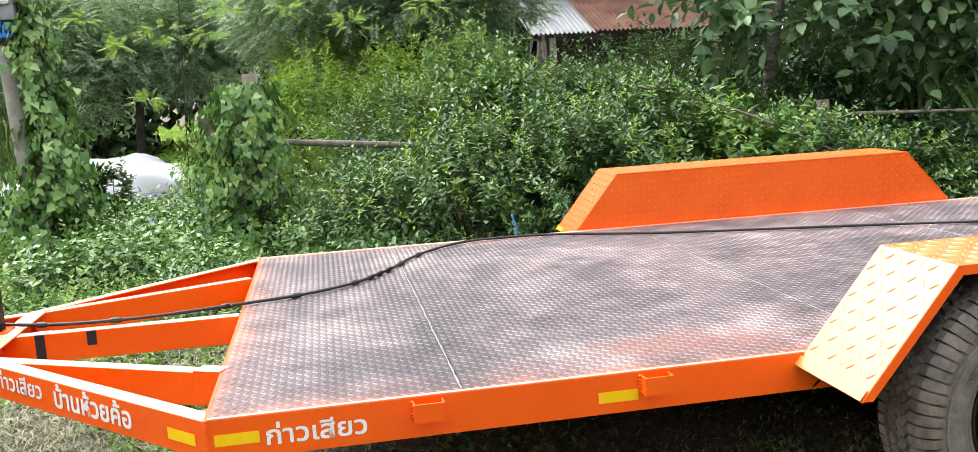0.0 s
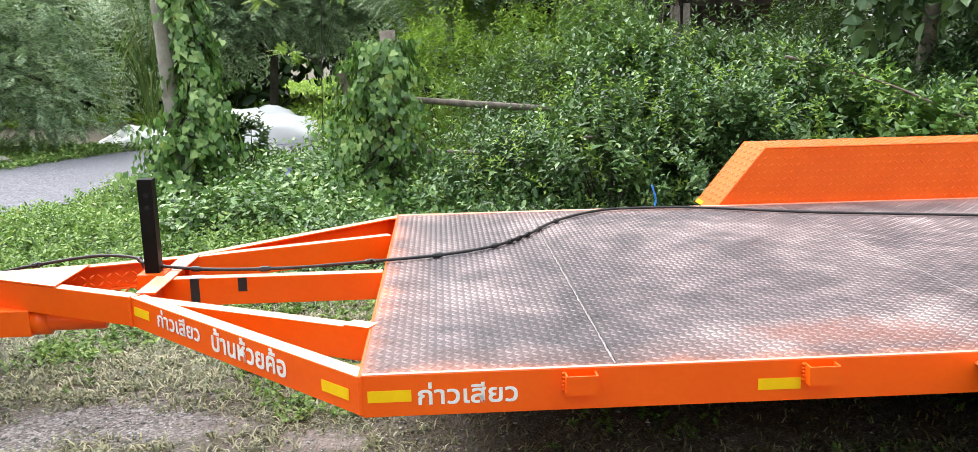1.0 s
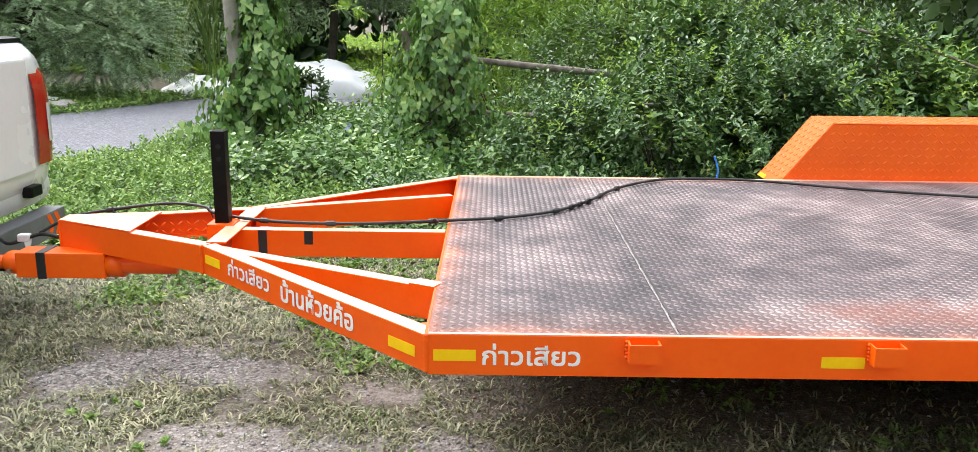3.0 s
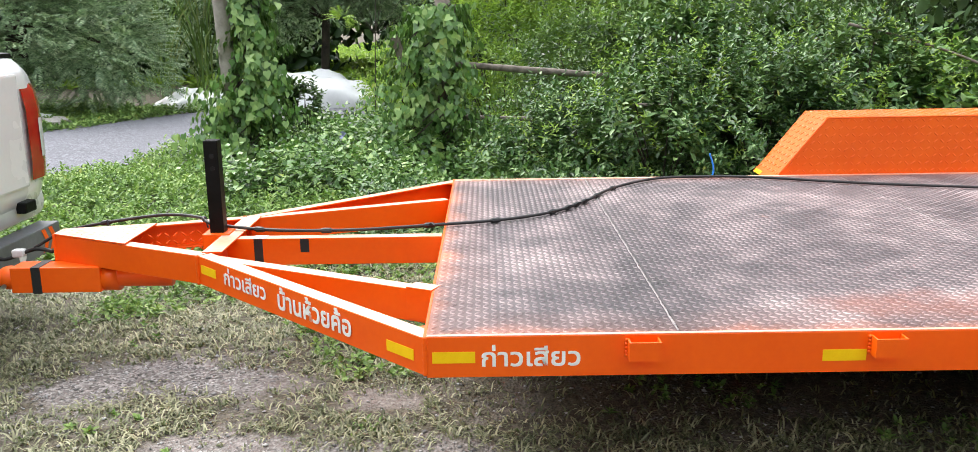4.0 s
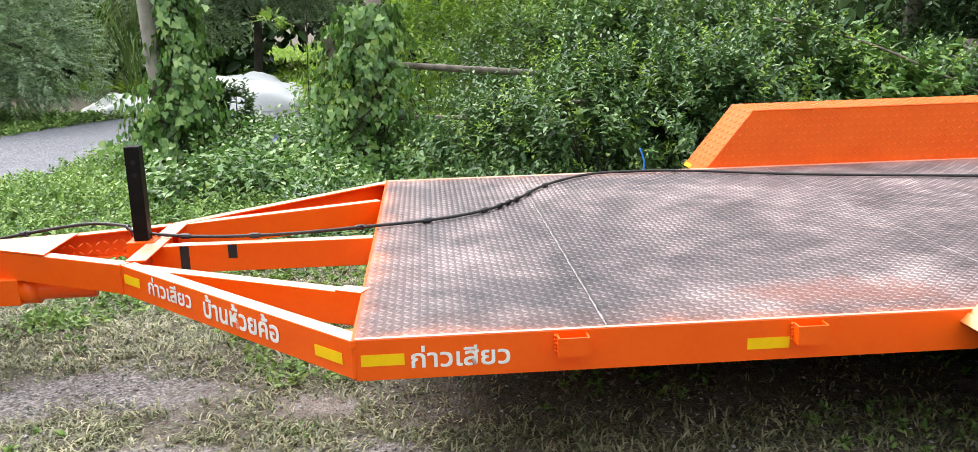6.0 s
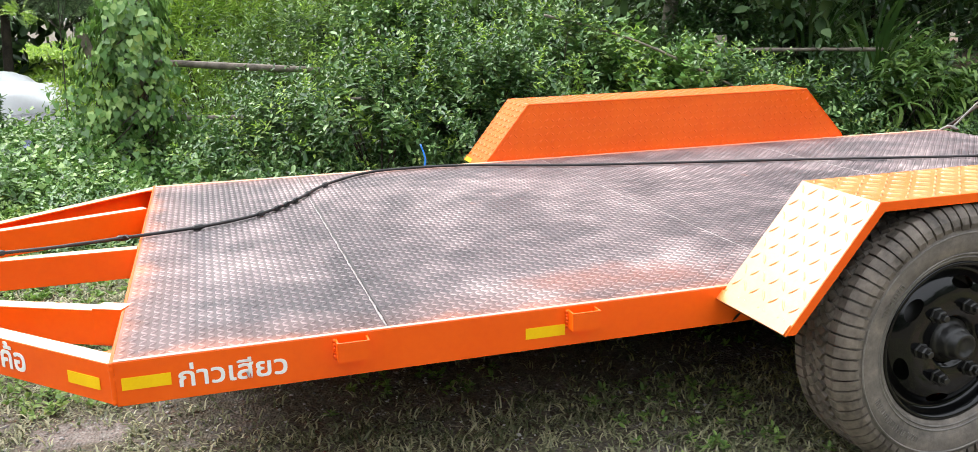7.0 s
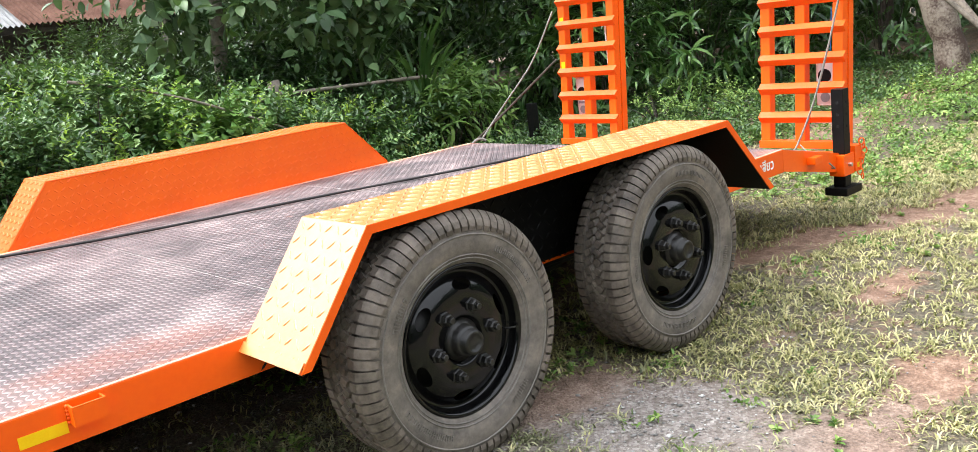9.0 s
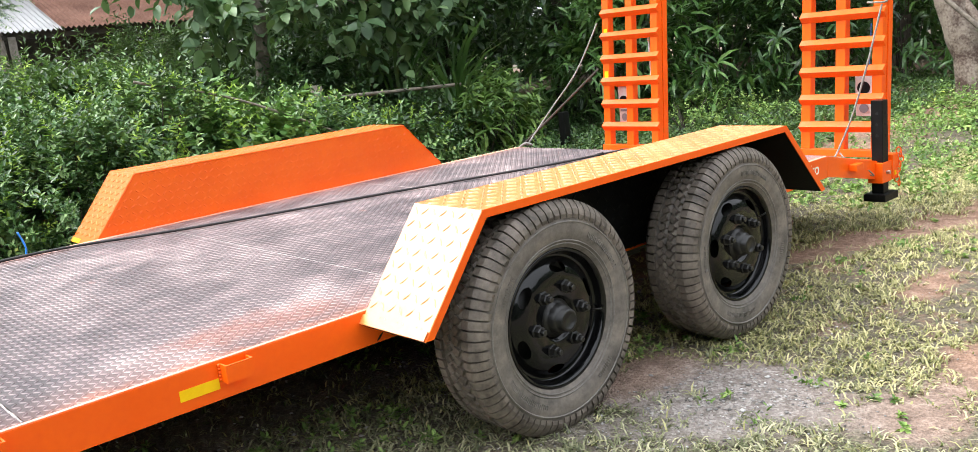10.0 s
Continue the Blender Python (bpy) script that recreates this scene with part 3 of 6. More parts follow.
def build_deck():
    sheets = [(0.0, 0.639), (0.641, 1.869), (1.871, 3.089), (3.091, 4.40)]
    for x0, x1 in sheets:
        s = part("deck_sheet", box(bmesh.new(), x0, x1, 0.012, WIDE - 0.012, H - 0.004, H, 0.0008), DECK, trailer, "worn grey tread plate with orange at its edges")
        lug_field("tread_pattern", (x0 + 0.004, 0.014, H), (1, 0, 0), (0, 1, 0), x1 - x0 - 0.008, WIDE - 0.03, 0.0225, (0.0250, 0.0090, 0.0021), LUG, s)
    # the tail slopes down to the ramps
    tail = bmesh.new()
    prism(tail, [(4.403, 0.012, H - 0.004), (4.403, 0.012, H), (4.95, 0.012, 0.362), (4.95, 0.012, 0.358)], (0, WIDE - 0.024, 0))
    s = part("tail_sheet", tail, DECK, trailer, "sloping worn tread plate")
    d = Vector((0.547, 0, -0.118)).normalized()
    lug_field("tread_pattern", (4.408, 0.014, H), tuple(d), (0, 1, 0), 0.55, WIDE - 0.03, 0.0225, (0.0250, 0.0090, 0.0021), LUG, s)
    # weld beads along the near and far edges and the seams
    for y in (0.010, WIDE - 0.010):
        bm = bmesh.new()
        x = 0.03
        while x < 4.38:
            ln = random.uniform(0.012, 0.022)
            bmesh.ops.create_uvsphere(bm, u_segments=6, v_segments=4, radius=1.0, matrix=Matrix.Translation((x, y, H - 0.001)) @ Matrix.Diagonal((ln, 0.006, 0.0035, 1)))
            x += random.uniform(0.075, 0.125)
        tagged(part("weld_bead", bm, ORANGE, trailer, smooth=True), kind="stuff")
        # the pale lip paints the highlight along the deck edge
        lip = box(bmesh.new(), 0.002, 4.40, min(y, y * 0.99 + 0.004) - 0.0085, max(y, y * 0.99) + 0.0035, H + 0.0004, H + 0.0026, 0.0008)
        part("deck_lip", lip, GLARE_ORANGE, trailer, "pale orange edge of the deck plate with a painted highlight")
    for x in (0.640, 1.870, 3.090):
        bm = bmesh.new()
        pts = [(x - 0.0045 + random.uniform(-0.0014, 0.0014), 0.02 + 2.20 * k / 90, H + 0.0004) for k in range(91)]
        tube(bm, pts, [random.uniform(0.0016, 0.0038) * (1.1 if x < 1 else 0.7) for _ in pts], 5)
        part("seam_weld", bm, WELD, trailer, "pale weld seam between the sheets", smooth=True)


def glare_tops(ob):
    """Paints sky glare, as a paler orange, on the top faces that lie open to the sky."""
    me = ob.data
    me.materials.append(GLARE_ORANGE)
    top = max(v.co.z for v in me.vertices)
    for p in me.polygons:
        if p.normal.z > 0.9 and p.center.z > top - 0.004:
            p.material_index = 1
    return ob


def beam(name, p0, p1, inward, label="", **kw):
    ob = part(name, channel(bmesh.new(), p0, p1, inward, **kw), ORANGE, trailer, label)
    return glare_tops(ob) if name.startswith("drawbar") else ob


def build_frame():
    top = H - 0.0045
    for y, s in ((0.0, 1), (WIDE, -1)):
        beam("side_beam", (0.0, y, H), (4.40, y, H), (0, s, 0), high=0.108, flange=0.0075, t=0.005)
        beam("side_beam_flange", (0.0, y + s * 0.012, top), (4.40, y + s * 0.012, top), (0, s, 0), high=0.095)
        bm = bmesh.new()
        prism(bm, [(4.402, y, H), (4.96, y, 0.362), (4.96, y, 0.262), (4.402, y, 0.375)], (0, s * 0.012, 0))
        part("tail_beam", bm, ORANGE, trailer)
    for x in (0.0, 0.55, 1.1, 1.65, 2.6, 3.6, 4.3):
        beam("cross_member", (x + 0.003, 0.062, top), (x + 0.003, WIDE - 0.062, top), (1, 0, 0), high=0.09)
    # front head beam closes the deck
    part("head_strip", box(bmesh.new(), -0.0085, -0.0003, 0.0, WIDE, H - 0.10, H - 0.0008, 0.001), ORANGE, trailer)
    # drawbar: two arms that break inward, three struts and a cross beam
    near0, near1, near2 = Vector((0, 0, H - 0.0012)), Vector((-0.83, 0.84, H - 0.0012)), Vector((-1.47, 1.165, H + 0.002))
    far0, far1, far2 = Vector((0, WIDE, H - 0.0012)), Vector((-0.83, 1.47, H - 0.0012)), Vector((-1.47, 1.245, H + 0.002))
    for name, a, b, q in (("drawbar_arm", near0, near1, (0.7, 0.7, 0)), ("drawbar_arm", far0, far1, (0.6, -0.78, 0)),
                          ("drawbar_nose_beam", near1, near2, (0.45, 0.89, 0)), ("drawbar_nose_beam", far1, far2, (0.33, -0.94, 0))):
        beam(name, a + Vector((-0.008, 0, 0)) if a.x == 0 else a, b, q)
    for a, b, q in (((-0.012, 0.395, H - 0.003), (-0.78, 0.80, H - 0.003), (0.46, 0.88, 0)), ((-0.012, 1.08, H - 0.003), (-0.80, 1.08, H - 0.003), (0, 1, 0)),
                    ((-0.012, 1.755, H - 0.003), (-0.80, 1.43, H - 0.003), (-0.38, 0.92, 0))):
        beam("drawbar_strut", a, b, q)
    glare_tops(part("strut_sleeve", box(bmesh.new(), -0.095, -0.008, -0.006, 0.05, -0.098, 0.003, 0.002), ORANGE, trailer, at=Matrix.Translation((0.0, 0.393, H)) @ Matrix.Rotation(radians(-27.6), 4, 'Z')))
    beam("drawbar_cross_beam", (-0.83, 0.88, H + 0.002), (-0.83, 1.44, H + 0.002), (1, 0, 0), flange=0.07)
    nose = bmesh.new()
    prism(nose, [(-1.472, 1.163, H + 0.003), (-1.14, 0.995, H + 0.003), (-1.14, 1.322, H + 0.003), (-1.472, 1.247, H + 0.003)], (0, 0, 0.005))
    glare_tops(part("nose_plate", nose, ORANGE, trailer, "orange top plate of the drawbar, paled by painted sky glare"))
    lug_field("tread_pattern", (-1.47, 0.99, H + 0.008), (1, 0, 0), (0, 1, 0), 0.33, 0.34, 0.033, (0.030, 0.008, 0.0018), GLARE_ORANGE, trailer,
              keep=lambda u, v: (v > 0.185 - 0.50 * u) & (v < 0.245 + 0.22 * u))
    part("nose_cap", box(bmesh.new(), -1.478, -1.470, 1.163, 1.247, H - 0.10, H + 0.004, 0.001), ORANGE, trailer)
    # tread pattern on the inner side of the far nose beam
    d = (far1 - far2).normalized()
    base = far2 + Vector((0.30, -0.05, -0.096))
    lug_field("tread_pattern", tuple(base), tuple(d), (0, 0, 1), 0.36, 0.09, 0.03, (0.030, 0.008, 0.002), ORANGE, trailer)
    # coupling under the nose
    c = part("coupling", box(bmesh.new(), -1.60, -1.27, 1.06, 1.16, 0.288, 0.384, 0.004), ORANGE, trailer, "orange square drawbar coupling")
    part("coupling_tape", box(bmesh.new(), -1.522, -1.488, 1.057, 1.163, 0.285, 0.387, 0.003), TAPE, c, "black tape band")
    pipe = tube(bmesh.new(), [(-1.27, 1.11, 0.332), (-1.24, 1.11, 0.332), (-1.02, 1.11, 0.332)], 0.036, 16)
    part("coupling_pipe", pipe, ORANGE, c, smooth=True)
    col = tube(bmesh.new(), [(-1.275, 1.11, 0.332), (-1.215, 1.11, 0.332)], 0.05, 16)
    part("pipe_collar", col, ORANGE, c, smooth=True)
    ball = bmesh.new()
    bmesh.ops.create_uvsphere(ball, u_segments=20, v_segments=12, radius=0.045, matrix=Matrix.Translation((-1.625, 1.11, 0.335)) @ Matrix.Diagonal((1.1, 1, 1, 1)))
    tube(ball, [(-1.64, 1.11, 0.335), (-1.78, 1.11, 0.335)], 0.026, 14)
    part("ball_socket", ball, ORANGE, c, smooth=True)
    bolt = tube(bmesh.new(), [(-1.625, 1.062, 0.315), (-1.625, 1.052, 0.315)], 0.009, 6)
    part("bolt", bolt, STEEL, c)


def corner_welds():
    for y, s in ((0.0, 1), (WIDE, -1)):
        g = prism(bmesh.new(), [(0.012, y + s * 0.0005, H - 0.007), (0.012, y + s * 0.012, H - 0.007), (-0.0006, y + s * 0.10, H - 0.007), (-0.068, y + s * 0.075, H - 0.007), (-0.0085, y + s * 0.0005, H - 0.007)], (0, 0, 0.0052))
        part("corner_gusset", g, ORANGE, trailer)
    for x, y in ((-0.004, 0.002), (-0.004, WIDE - 0.002), (-0.835, 0.842), (-0.835, 1.468)):
        bm = bmesh.new()
        pts = [(x + random.uniform(-0.001, 0.001), y + random.uniform(-0.001, 0.001), H - 0.101 + 0.0042 * k) for k in range(25)]
        tube(bm, pts, [random.choice([0.0058, 0.0075, 0.0066]) for _ in pts], 7)
        tagged(part("weld_bead", bm, ORANGE, trailer, smooth=True), kind="stuff")


def build_front_post():
    bm = box(bmesh.new(), -0.026, 0.026, -0.026, 0.026, 0.0, 0.375, 0.003)
    post = part("jack_post", bm, BLACK_STEEL, trailer, "black square steel jack post with pin holes", at=Matrix.Translation((-0.852, 1.17, 0.457)))
    part("post_mouth", box(bmesh.new(), -0.020, 0.020, -0.020, 0.020, 0.3752, 0.3758), HOLE_DARK, post)
    for z in (0.318, 0.272):
        part("pin_hole", tube(bmesh.new(), [(0.002, -0.0262, z), (0.002, -0.0272, z)], 0.0095, 14), HOLE_DARK, post)
    part("post_foot", box(bmesh.new(), -0.05, 0.05, -0.05, 0.05, -0.03, 0.03, 0.004), ORANGE, post, at=Matrix.Translation((0, 0, 0.0)))


def stake_pocket(x):
    bm = bmesh.new()
    y0, y1, z0, z1, t, w = -0.040, -0.0005, 0.423, 0.472, 0.005, 0.080
    box(bm, x, x + w, y0, y0 + t, z0, z1)
    box(bm, x, x + t, y0 + t, y1, z0, z1)
    box(bm, x + w - t, x + w, y0 + t, y1, z0, z1)
    part("stake_pocket", bm, ORANGE, trailer, "small open steel stake pocket")
    for k in range(5):
        b = bmesh.new()
        bmesh.ops.create_icosphere(b, subdivisions=1, radius=0.006, matrix=Matrix.Translation((x - 0.001, -0.004, z0 + 0.005 + 0.010 * k)))
        part("weld_bead", b, ORANGE, trailer, smooth=True)


def build_marks():
    def strip(m, ln):
        part("reflector", box(bmesh.new(), 0, ln, -0.0014, -0.0002, -0.015, 0.015), YELLOW, trailer, "yellow reflective strip", at=m)
    strip(Matrix.Translation((0.014, 0, 0.4255)), 0.108)
    strip(Matrix.Translation((0.996, 0, 0.418)), 0.110)
    strip(Matrix.Translation((2.55, 0, 0.421)), 0.113)
    arm = Matrix.Translation((-0.008, 0, 0)) @ Matrix.Rotation(math.atan2(0.84, -0.822), 4, 'Z') @ Matrix.Rotation(math.pi, 4, 'Z')
    ln = 1.175
    strip(arm @ Matrix.Translation((-0.125 * ln, -0.0005, 0.424)), 0.11)
    strip(arm @ Matrix.Translation((-0.985 * ln, -0.0005, 0.436)), 0.10)

    def word(text, m, high, wide, heavy=0.0016, name="lettering"):
        cu = bpy.data.curves.new("word", 'FONT')
        cu.body, cu.size, cu.extrude = text, high, 0.0004
        ob = bpy.data.objects.new("word", cu)
        scene.collection.objects.link(ob)
        bpy.context.view_layer.update()
        me = bpy.data.meshes.new_from_object(ob.evaluated_get(bpy.context.evaluated_depsgraph_get()))
        bpy.data.objects.remove(ob)
        co = np.empty(len(me.vertices) * 3, np.float32)
        me.vertices.foreach_get("co", co)
        co = co.reshape(-1, 3)
        lo, hi = co.min(0), co.max(0)
        co = (co - lo) / np.maximum(hi - lo, 1e-6) * np.array([wide, high, 0.0008])
        # thick stencil strokes: the same outline laid four times, each a little off and a little higher
        lp, st = np.empty(len(me.loops), np.int32), np.empty(len(me.polygons), np.int32)
        me.loops.foreach_get("vertex_index", lp)
        me.polygons.foreach_get("loop_start", st)
        n = len(co)
        co = np.concatenate([co + np.array([dx, dz, 0.0002 * k]) for k, (dx, dz) in enumerate(((0, 0), (heavy, 0), (0, heavy), (heavy, heavy)))])
        me = mesh_arrays(name, co, np.concatenate([lp + n * k for k in range(4)]), np.concatenate([st + len(lp) * k for k in range(4)]), STENCIL)
        part(name, me, STENCIL, trailer, "white stencilled lettering", at=m @ Matrix.Rotation(radians(90), 4, 'X'))

    word("บ้านห้วยค้อ", arm @ Matrix.Translation((-0.575 * ln, -0.0012, 0.403)), 0.068, 0.37, 0.0036)

    word("ก่าวเสียว", arm @ Matrix.Translation((-0.852 * ln, -0.0012, 0.413)), 0.058, 0.255, 0.0024)
    word("ก่าวเสียว", Matrix.Translation((0.138, -0.0006, 0.400)), 0.056, 0.246, 0.0024)
    word("ก่าวเสียว", Matrix.Translation((4.10, -0.0006, 0.407)), 0.055, 0.21, 0.0024)


FENDER = [(1.562, 0.447), (1.815, 0.762), (3.475, 0.766), (3.775, 0.450)]


def build_fender(y, s):
    """s: -1 for the fender whose outer side faces -y."""
    wide, t = 0.307, 0.004
    bm = bmesh.new()
    inner = [(1.566, 0.443), (1.817, 0.757), (3.473, 0.761), (3.770, 0.446)]
    prism(bm, [(x, y, z) for x, z in FENDER] + [(x, y, z) for x, z in inner[::-1]], (0, s * wide, 0))
    # only the near arch gets the orange paled for glare
    f = part("fender", bm, PLATE_TOP if s < 0 else PLATE_ORANGE, trailer, "orange tread-plate wheel arch paled by painted sky glare" if s < 0 else "orange tread-plate wheel arch across the deck")
    # lip folded down at the outer edge
    lip = bmesh.new()
    low = [(1.592, 0.447), (1.828, 0.738), (3.463, 0.742), (3.748, 0.444)]
    prism(lip, [(x, y + s * (wide + 0.0005), z) for x, z in FENDER] + [(x, y + s * (wide + 0.0005), z) for x, z in low[::-1]], (0, s * 0.004, 0))
    part("fender_lip", lip, ORANGE, f)
    wall = bmesh.new()
    prism(wall, [(x, y - s * 0.0005, z) for x, z in ((1.60, 0.4815), (1.60, 0.494), (1.813, 0.757), (3.475, 0.761), (3.735, 0.488), (3.735, 0.4815))], (0, s * 0.004, 0))
    w = part("inner_panel", wall, PLATE_ORANGE, f, "bright orange inner panel")
    # black underside
    under = bmesh.new()
    low2 = [(1.568, 0.4415), (1.8185, 0.7545), (3.4715, 0.7585), (3.767, 0.4445)]
    prism(under, [(x, y + s * 0.006, z) for x, z in low2] + [(x + (0.003 if x < 2 else -0.003), y + s * 0.006, z - 0.003) for x, z in low2[::-1]], (0, s * (wide - 0.008), 0))
    part("fender_underside", under, BLACK_STEEL, f, "black underside of the wheel arch")
    liner = bmesh.new()
    prism(liner, [(x, y + s * 0.0045, z) for x, z in ((1.70, 0.385), (1.70, 0.59), (1.82, 0.748), (3.468, 0.752), (3.64, 0.58), (3.64, 0.385))], (0, s * 0.003, 0))
    part("wheel_well_panel", liner, BLACK_STEEL, f, "black panel behind the wheels")
    size, pitch = ((0.037, 0.0085, 0.0026), 0.041) if s < 0 else ((0.031, 0.0076, 0.0022), 0.033)
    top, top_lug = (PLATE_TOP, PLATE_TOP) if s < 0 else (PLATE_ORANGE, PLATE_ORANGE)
    runs = [(FENDER[0], FENDER[1]), (FENDER[1], FENDER[2]), (FENDER[2], FENDER[3])]
    for (xa, za), (xb, zb) in runs:
        d = Vector((xb - xa, 0, zb - za))
        ln = d.length
        d.normalize()
        yy = y if s > 0 else y - wide
        lug_field("tread_pattern", (xa, yy + 0.004, za), tuple(d), (0, 1, 0), ln, wide - 0.008, pitch, size, top_lug, f)

    def inside(u, v):
        x, z = 1.60 + u, 0.48 + v
        return (z < 0.745) & (z - 0.494 < (x - 1.60) * 1.235 - 0.02) & (z < 0.488 + (3.735 - x) * 1.05 - 0.02)
    if s > 0:
        # the pattern on the side that faces the deck
        lug_field("tread_pattern", (1.60, y - 0.0005, 0.48), (1, 0, 0), (0, 0, 1), 2.135, 0.28, pitch, size, PLATE_ORANGE, f, keep=inside)
    else:
        lug_field("tread_pattern", (1.60, y - 0.0078, 0.37), (1, 0, 0), (0, 0, 1), 2.135, 0.38, pitch, size, BLACK_STEEL, f, keep=lambda u, v: (v + 0.37 < 0.74) & (v + 0.37 < 0.45 + u) & (v + 0.37 < 0.45 + 2.1 - u))
    # weld bead along the inner edges
    bead = []
    for (xa, za), (xb, zb) in runs:
        k = int(math.hypot(xb - xa, zb - za) / 0.012)
        bead += [(xa + (xb - xa) * i / k + 0.004, y - s * 0.0005, za + (zb - za) * i / k - 0.004) for i in range(k)]
    bead = [p for p in bead if p[2] > 0.485]
    part("weld_line", tube(bmesh.new(), bead, [random.uniform(0.002, 0.0042) for _ in bead], 5), ORANGE, f, smooth=True)
    # end strip and its yellow mark
    d = Vector((FENDER[1][0] - FENDER[0][0], 0, FENDER[1][1] - FENDER[0][1])).normalized()
    n = Vector((-d.z, 0, d.x))
    o = Vector((FENDER[0][0], y, FENDER[0][1])) + n * 0.0028
    b = bmesh.new()
    prism(b, [o, o + d * 0.030, o + d * 0.030 + n * 0.003, o + n * 0.003], (0, s * wide, 0))
    part("end_strip", b, top, f)
    o2 = o + n * 0.0032 + Vector((0, s * 0.19, 0))
    b = bmesh.new()
    prism(b, [o2, o2 + d * 0.022, o2 + d * 0.022 + n * 0.0012, o2 + n * 0.0012], (0, s * 0.10, 0))
    if s > 0:
        part("reflector", b, YELLOW, f, "yellow reflective strip")


def wheel_meshes():
    """Meshes of one wheel on the y axis, its outer side towards -y."""
    tyre = bmesh.new()
    prof = [(0.213, -0.070), (0.219, -0.083), (0.232, -0.092), (0.262, -0.104), (0.295, -0.109), (0.322, -0.104), (0.340, -0.094), (0.353, -0.085), (0.358, -0.070),
            (0.361, -0.046), (0.353, -0.044), (0.353, -0.034), (0.363, -0.032), (0.364, -0.006), (0.355, -0.004), (0.355, 0.004), (0.364, 0.006),
            (0.363, 0.032), (0.353, 0.034), (0.353, 0.044), (0.361, 0.046), (0.358, 0.070), (0.353, 0.085), (0.325, 0.105), (0.295, 0.109), (0.262, 0.104), (0.213, 0.070)]
    lathe(tyre, prof, 72)
    tread = bmesh.new()
    n = 74
    for k in range(n):
        for s in (-1, 1):
            ln = random.uniform(-0.001, 0.001)
            m = Matrix.Rotation(2 * math.pi * (k + (0.5 if s > 0 else 0)) / n, 4, 'Y')
            pts = [(0.314 + 3 * ln, s * 0.1085), (0.328, s * 0.1110), (0.345, s * 0.1045), (0.360, s * 0.092), (0.3715, s * 0.076), (0.3715, s * 0.048), (0.350, s * 0.048), (0.335, s * 0.085)]
            w = 0.0126
            vs = [m @ Vector((r, y, w * (1 if r > 0.34 else 0.8))) for r, y in pts]
            ws = [m @ Vector((r, y, -w * (1 if r > 0.34 else 0.8))) for r, y in pts]
            a = [tread.verts.new(v) for v in vs]
            b = [tread.verts.new(v) for v in ws]
            tread.faces.new(a)
            tread.faces.new(b[::-1])
            for i in range(len(a)):
                j = (i + 1) % len(a)
                tread.faces.new((a[i], b[i], b[j], a[j]))
        for s in (-1, 1):
            m = Matrix.Rotation(2 * math.pi * (k + 0.25) / n, 4, 'Y')
            bmesh.ops.create_cube(tread, size=1, matrix=m @ Matrix.Translation((0.364, s * 0.020, 0)) @ Matrix.Rotation(s * 0.5, 4, 'X') @ Matrix.Diagonal((0.016, 0.026, 0.021, 1)))
    words = bmesh.new()
    rnd = random.Random(3)
    for r in (0.236, 0.246, 0.305):
        y = {0.236: -0.0945, 0.246: -0.0985, 0.305: -0.1085}[r]
        lathe(words, [(r - 0.003, y), (r, y - 0.0025), (r + 0.003, y - 0.001)], 72)
    for a0, cnt, r in ((0.55, 11, 0.275), (3.75, 12, 0.275), (2.55, 6, 0.27), (5.4, 5, 0.27)):
        for k in range(cnt):
            m = Matrix.Rotation(-(a0 + k * 0.062), 4, 'Y')
            h = rnd.uniform(0.014, 0.02)
            for off in (-0.004, 0.004):
                bmesh.ops.create_cube(words, size=1, matrix=m @ Matrix.Translation((r, -0.1072, off)) @ Matrix.Diagonal((h, 0.0030, 0.0028, 1)))
            bmesh.ops.create_cube(words, size=1, matrix=m @ Matrix.Translation((r + rnd.choice([-1, 0, 1]) * h * 0.42, -0.1072, 0)) @ Matrix.Diagonal((0.0028, 0.0030, 0.010, 1)))
    rim = bmesh.new()
    seg = 144
    prof = [(0.2225, -0.0705), (0.2225, -0.0865), (0.2165, -0.0895), (0.2095, -0.085), (0.2065, -0.070), (0.203, -0.056), (0.196, -0.050), (0.190, -0.0515), (0.184, -0.057), (0.178, -0.0625),
            (0.173, -0.0670), (0.166, -0.0720), (0.158, -0.0765), (0.151, -0.0795), (0.146, -0.0815), (0.134, -0.083), (0.076, -0.0815), (0.070, -0.079), (0.066, -0.064), (0.058, -0.064), (0.056, -0.070)]
    # six oval slots: a block of cells is left out and its border drawn onto an ellipse
    skip = {(j, (12 + 24 * k + d) % seg) for k in range(6) for j in range(9, 14) for d in range(-5, 5)}
    lathe(rim, prof, seg, skip)
    ys, rs = [p[1] for p in prof[15:5:-1]], [p[0] for p in prof[15:5:-1]]
    for v in rim.verts:
        r, a = math.hypot(v.co.x, v.co.z), math.degrees(math.atan2(v.co.z, v.co.x)) % 60 - 30
        u, w = a / 12.5, (r - 0.162) / 0.016
        if abs(max(abs(u), abs(w)) - 1) < 0.02 and v.co.y < -0.04:
            n = math.hypot(u, w)
            u, w = u / n, w / n
            r2 = 0.162 + 0.016 * w
            t = math.atan2(v.co.z, v.co.x) + radians(u * 12.5 - a)
            v.co = (r2 * math.cos(t), float(np.interp(r2, rs, ys)), r2 * math.sin(t))
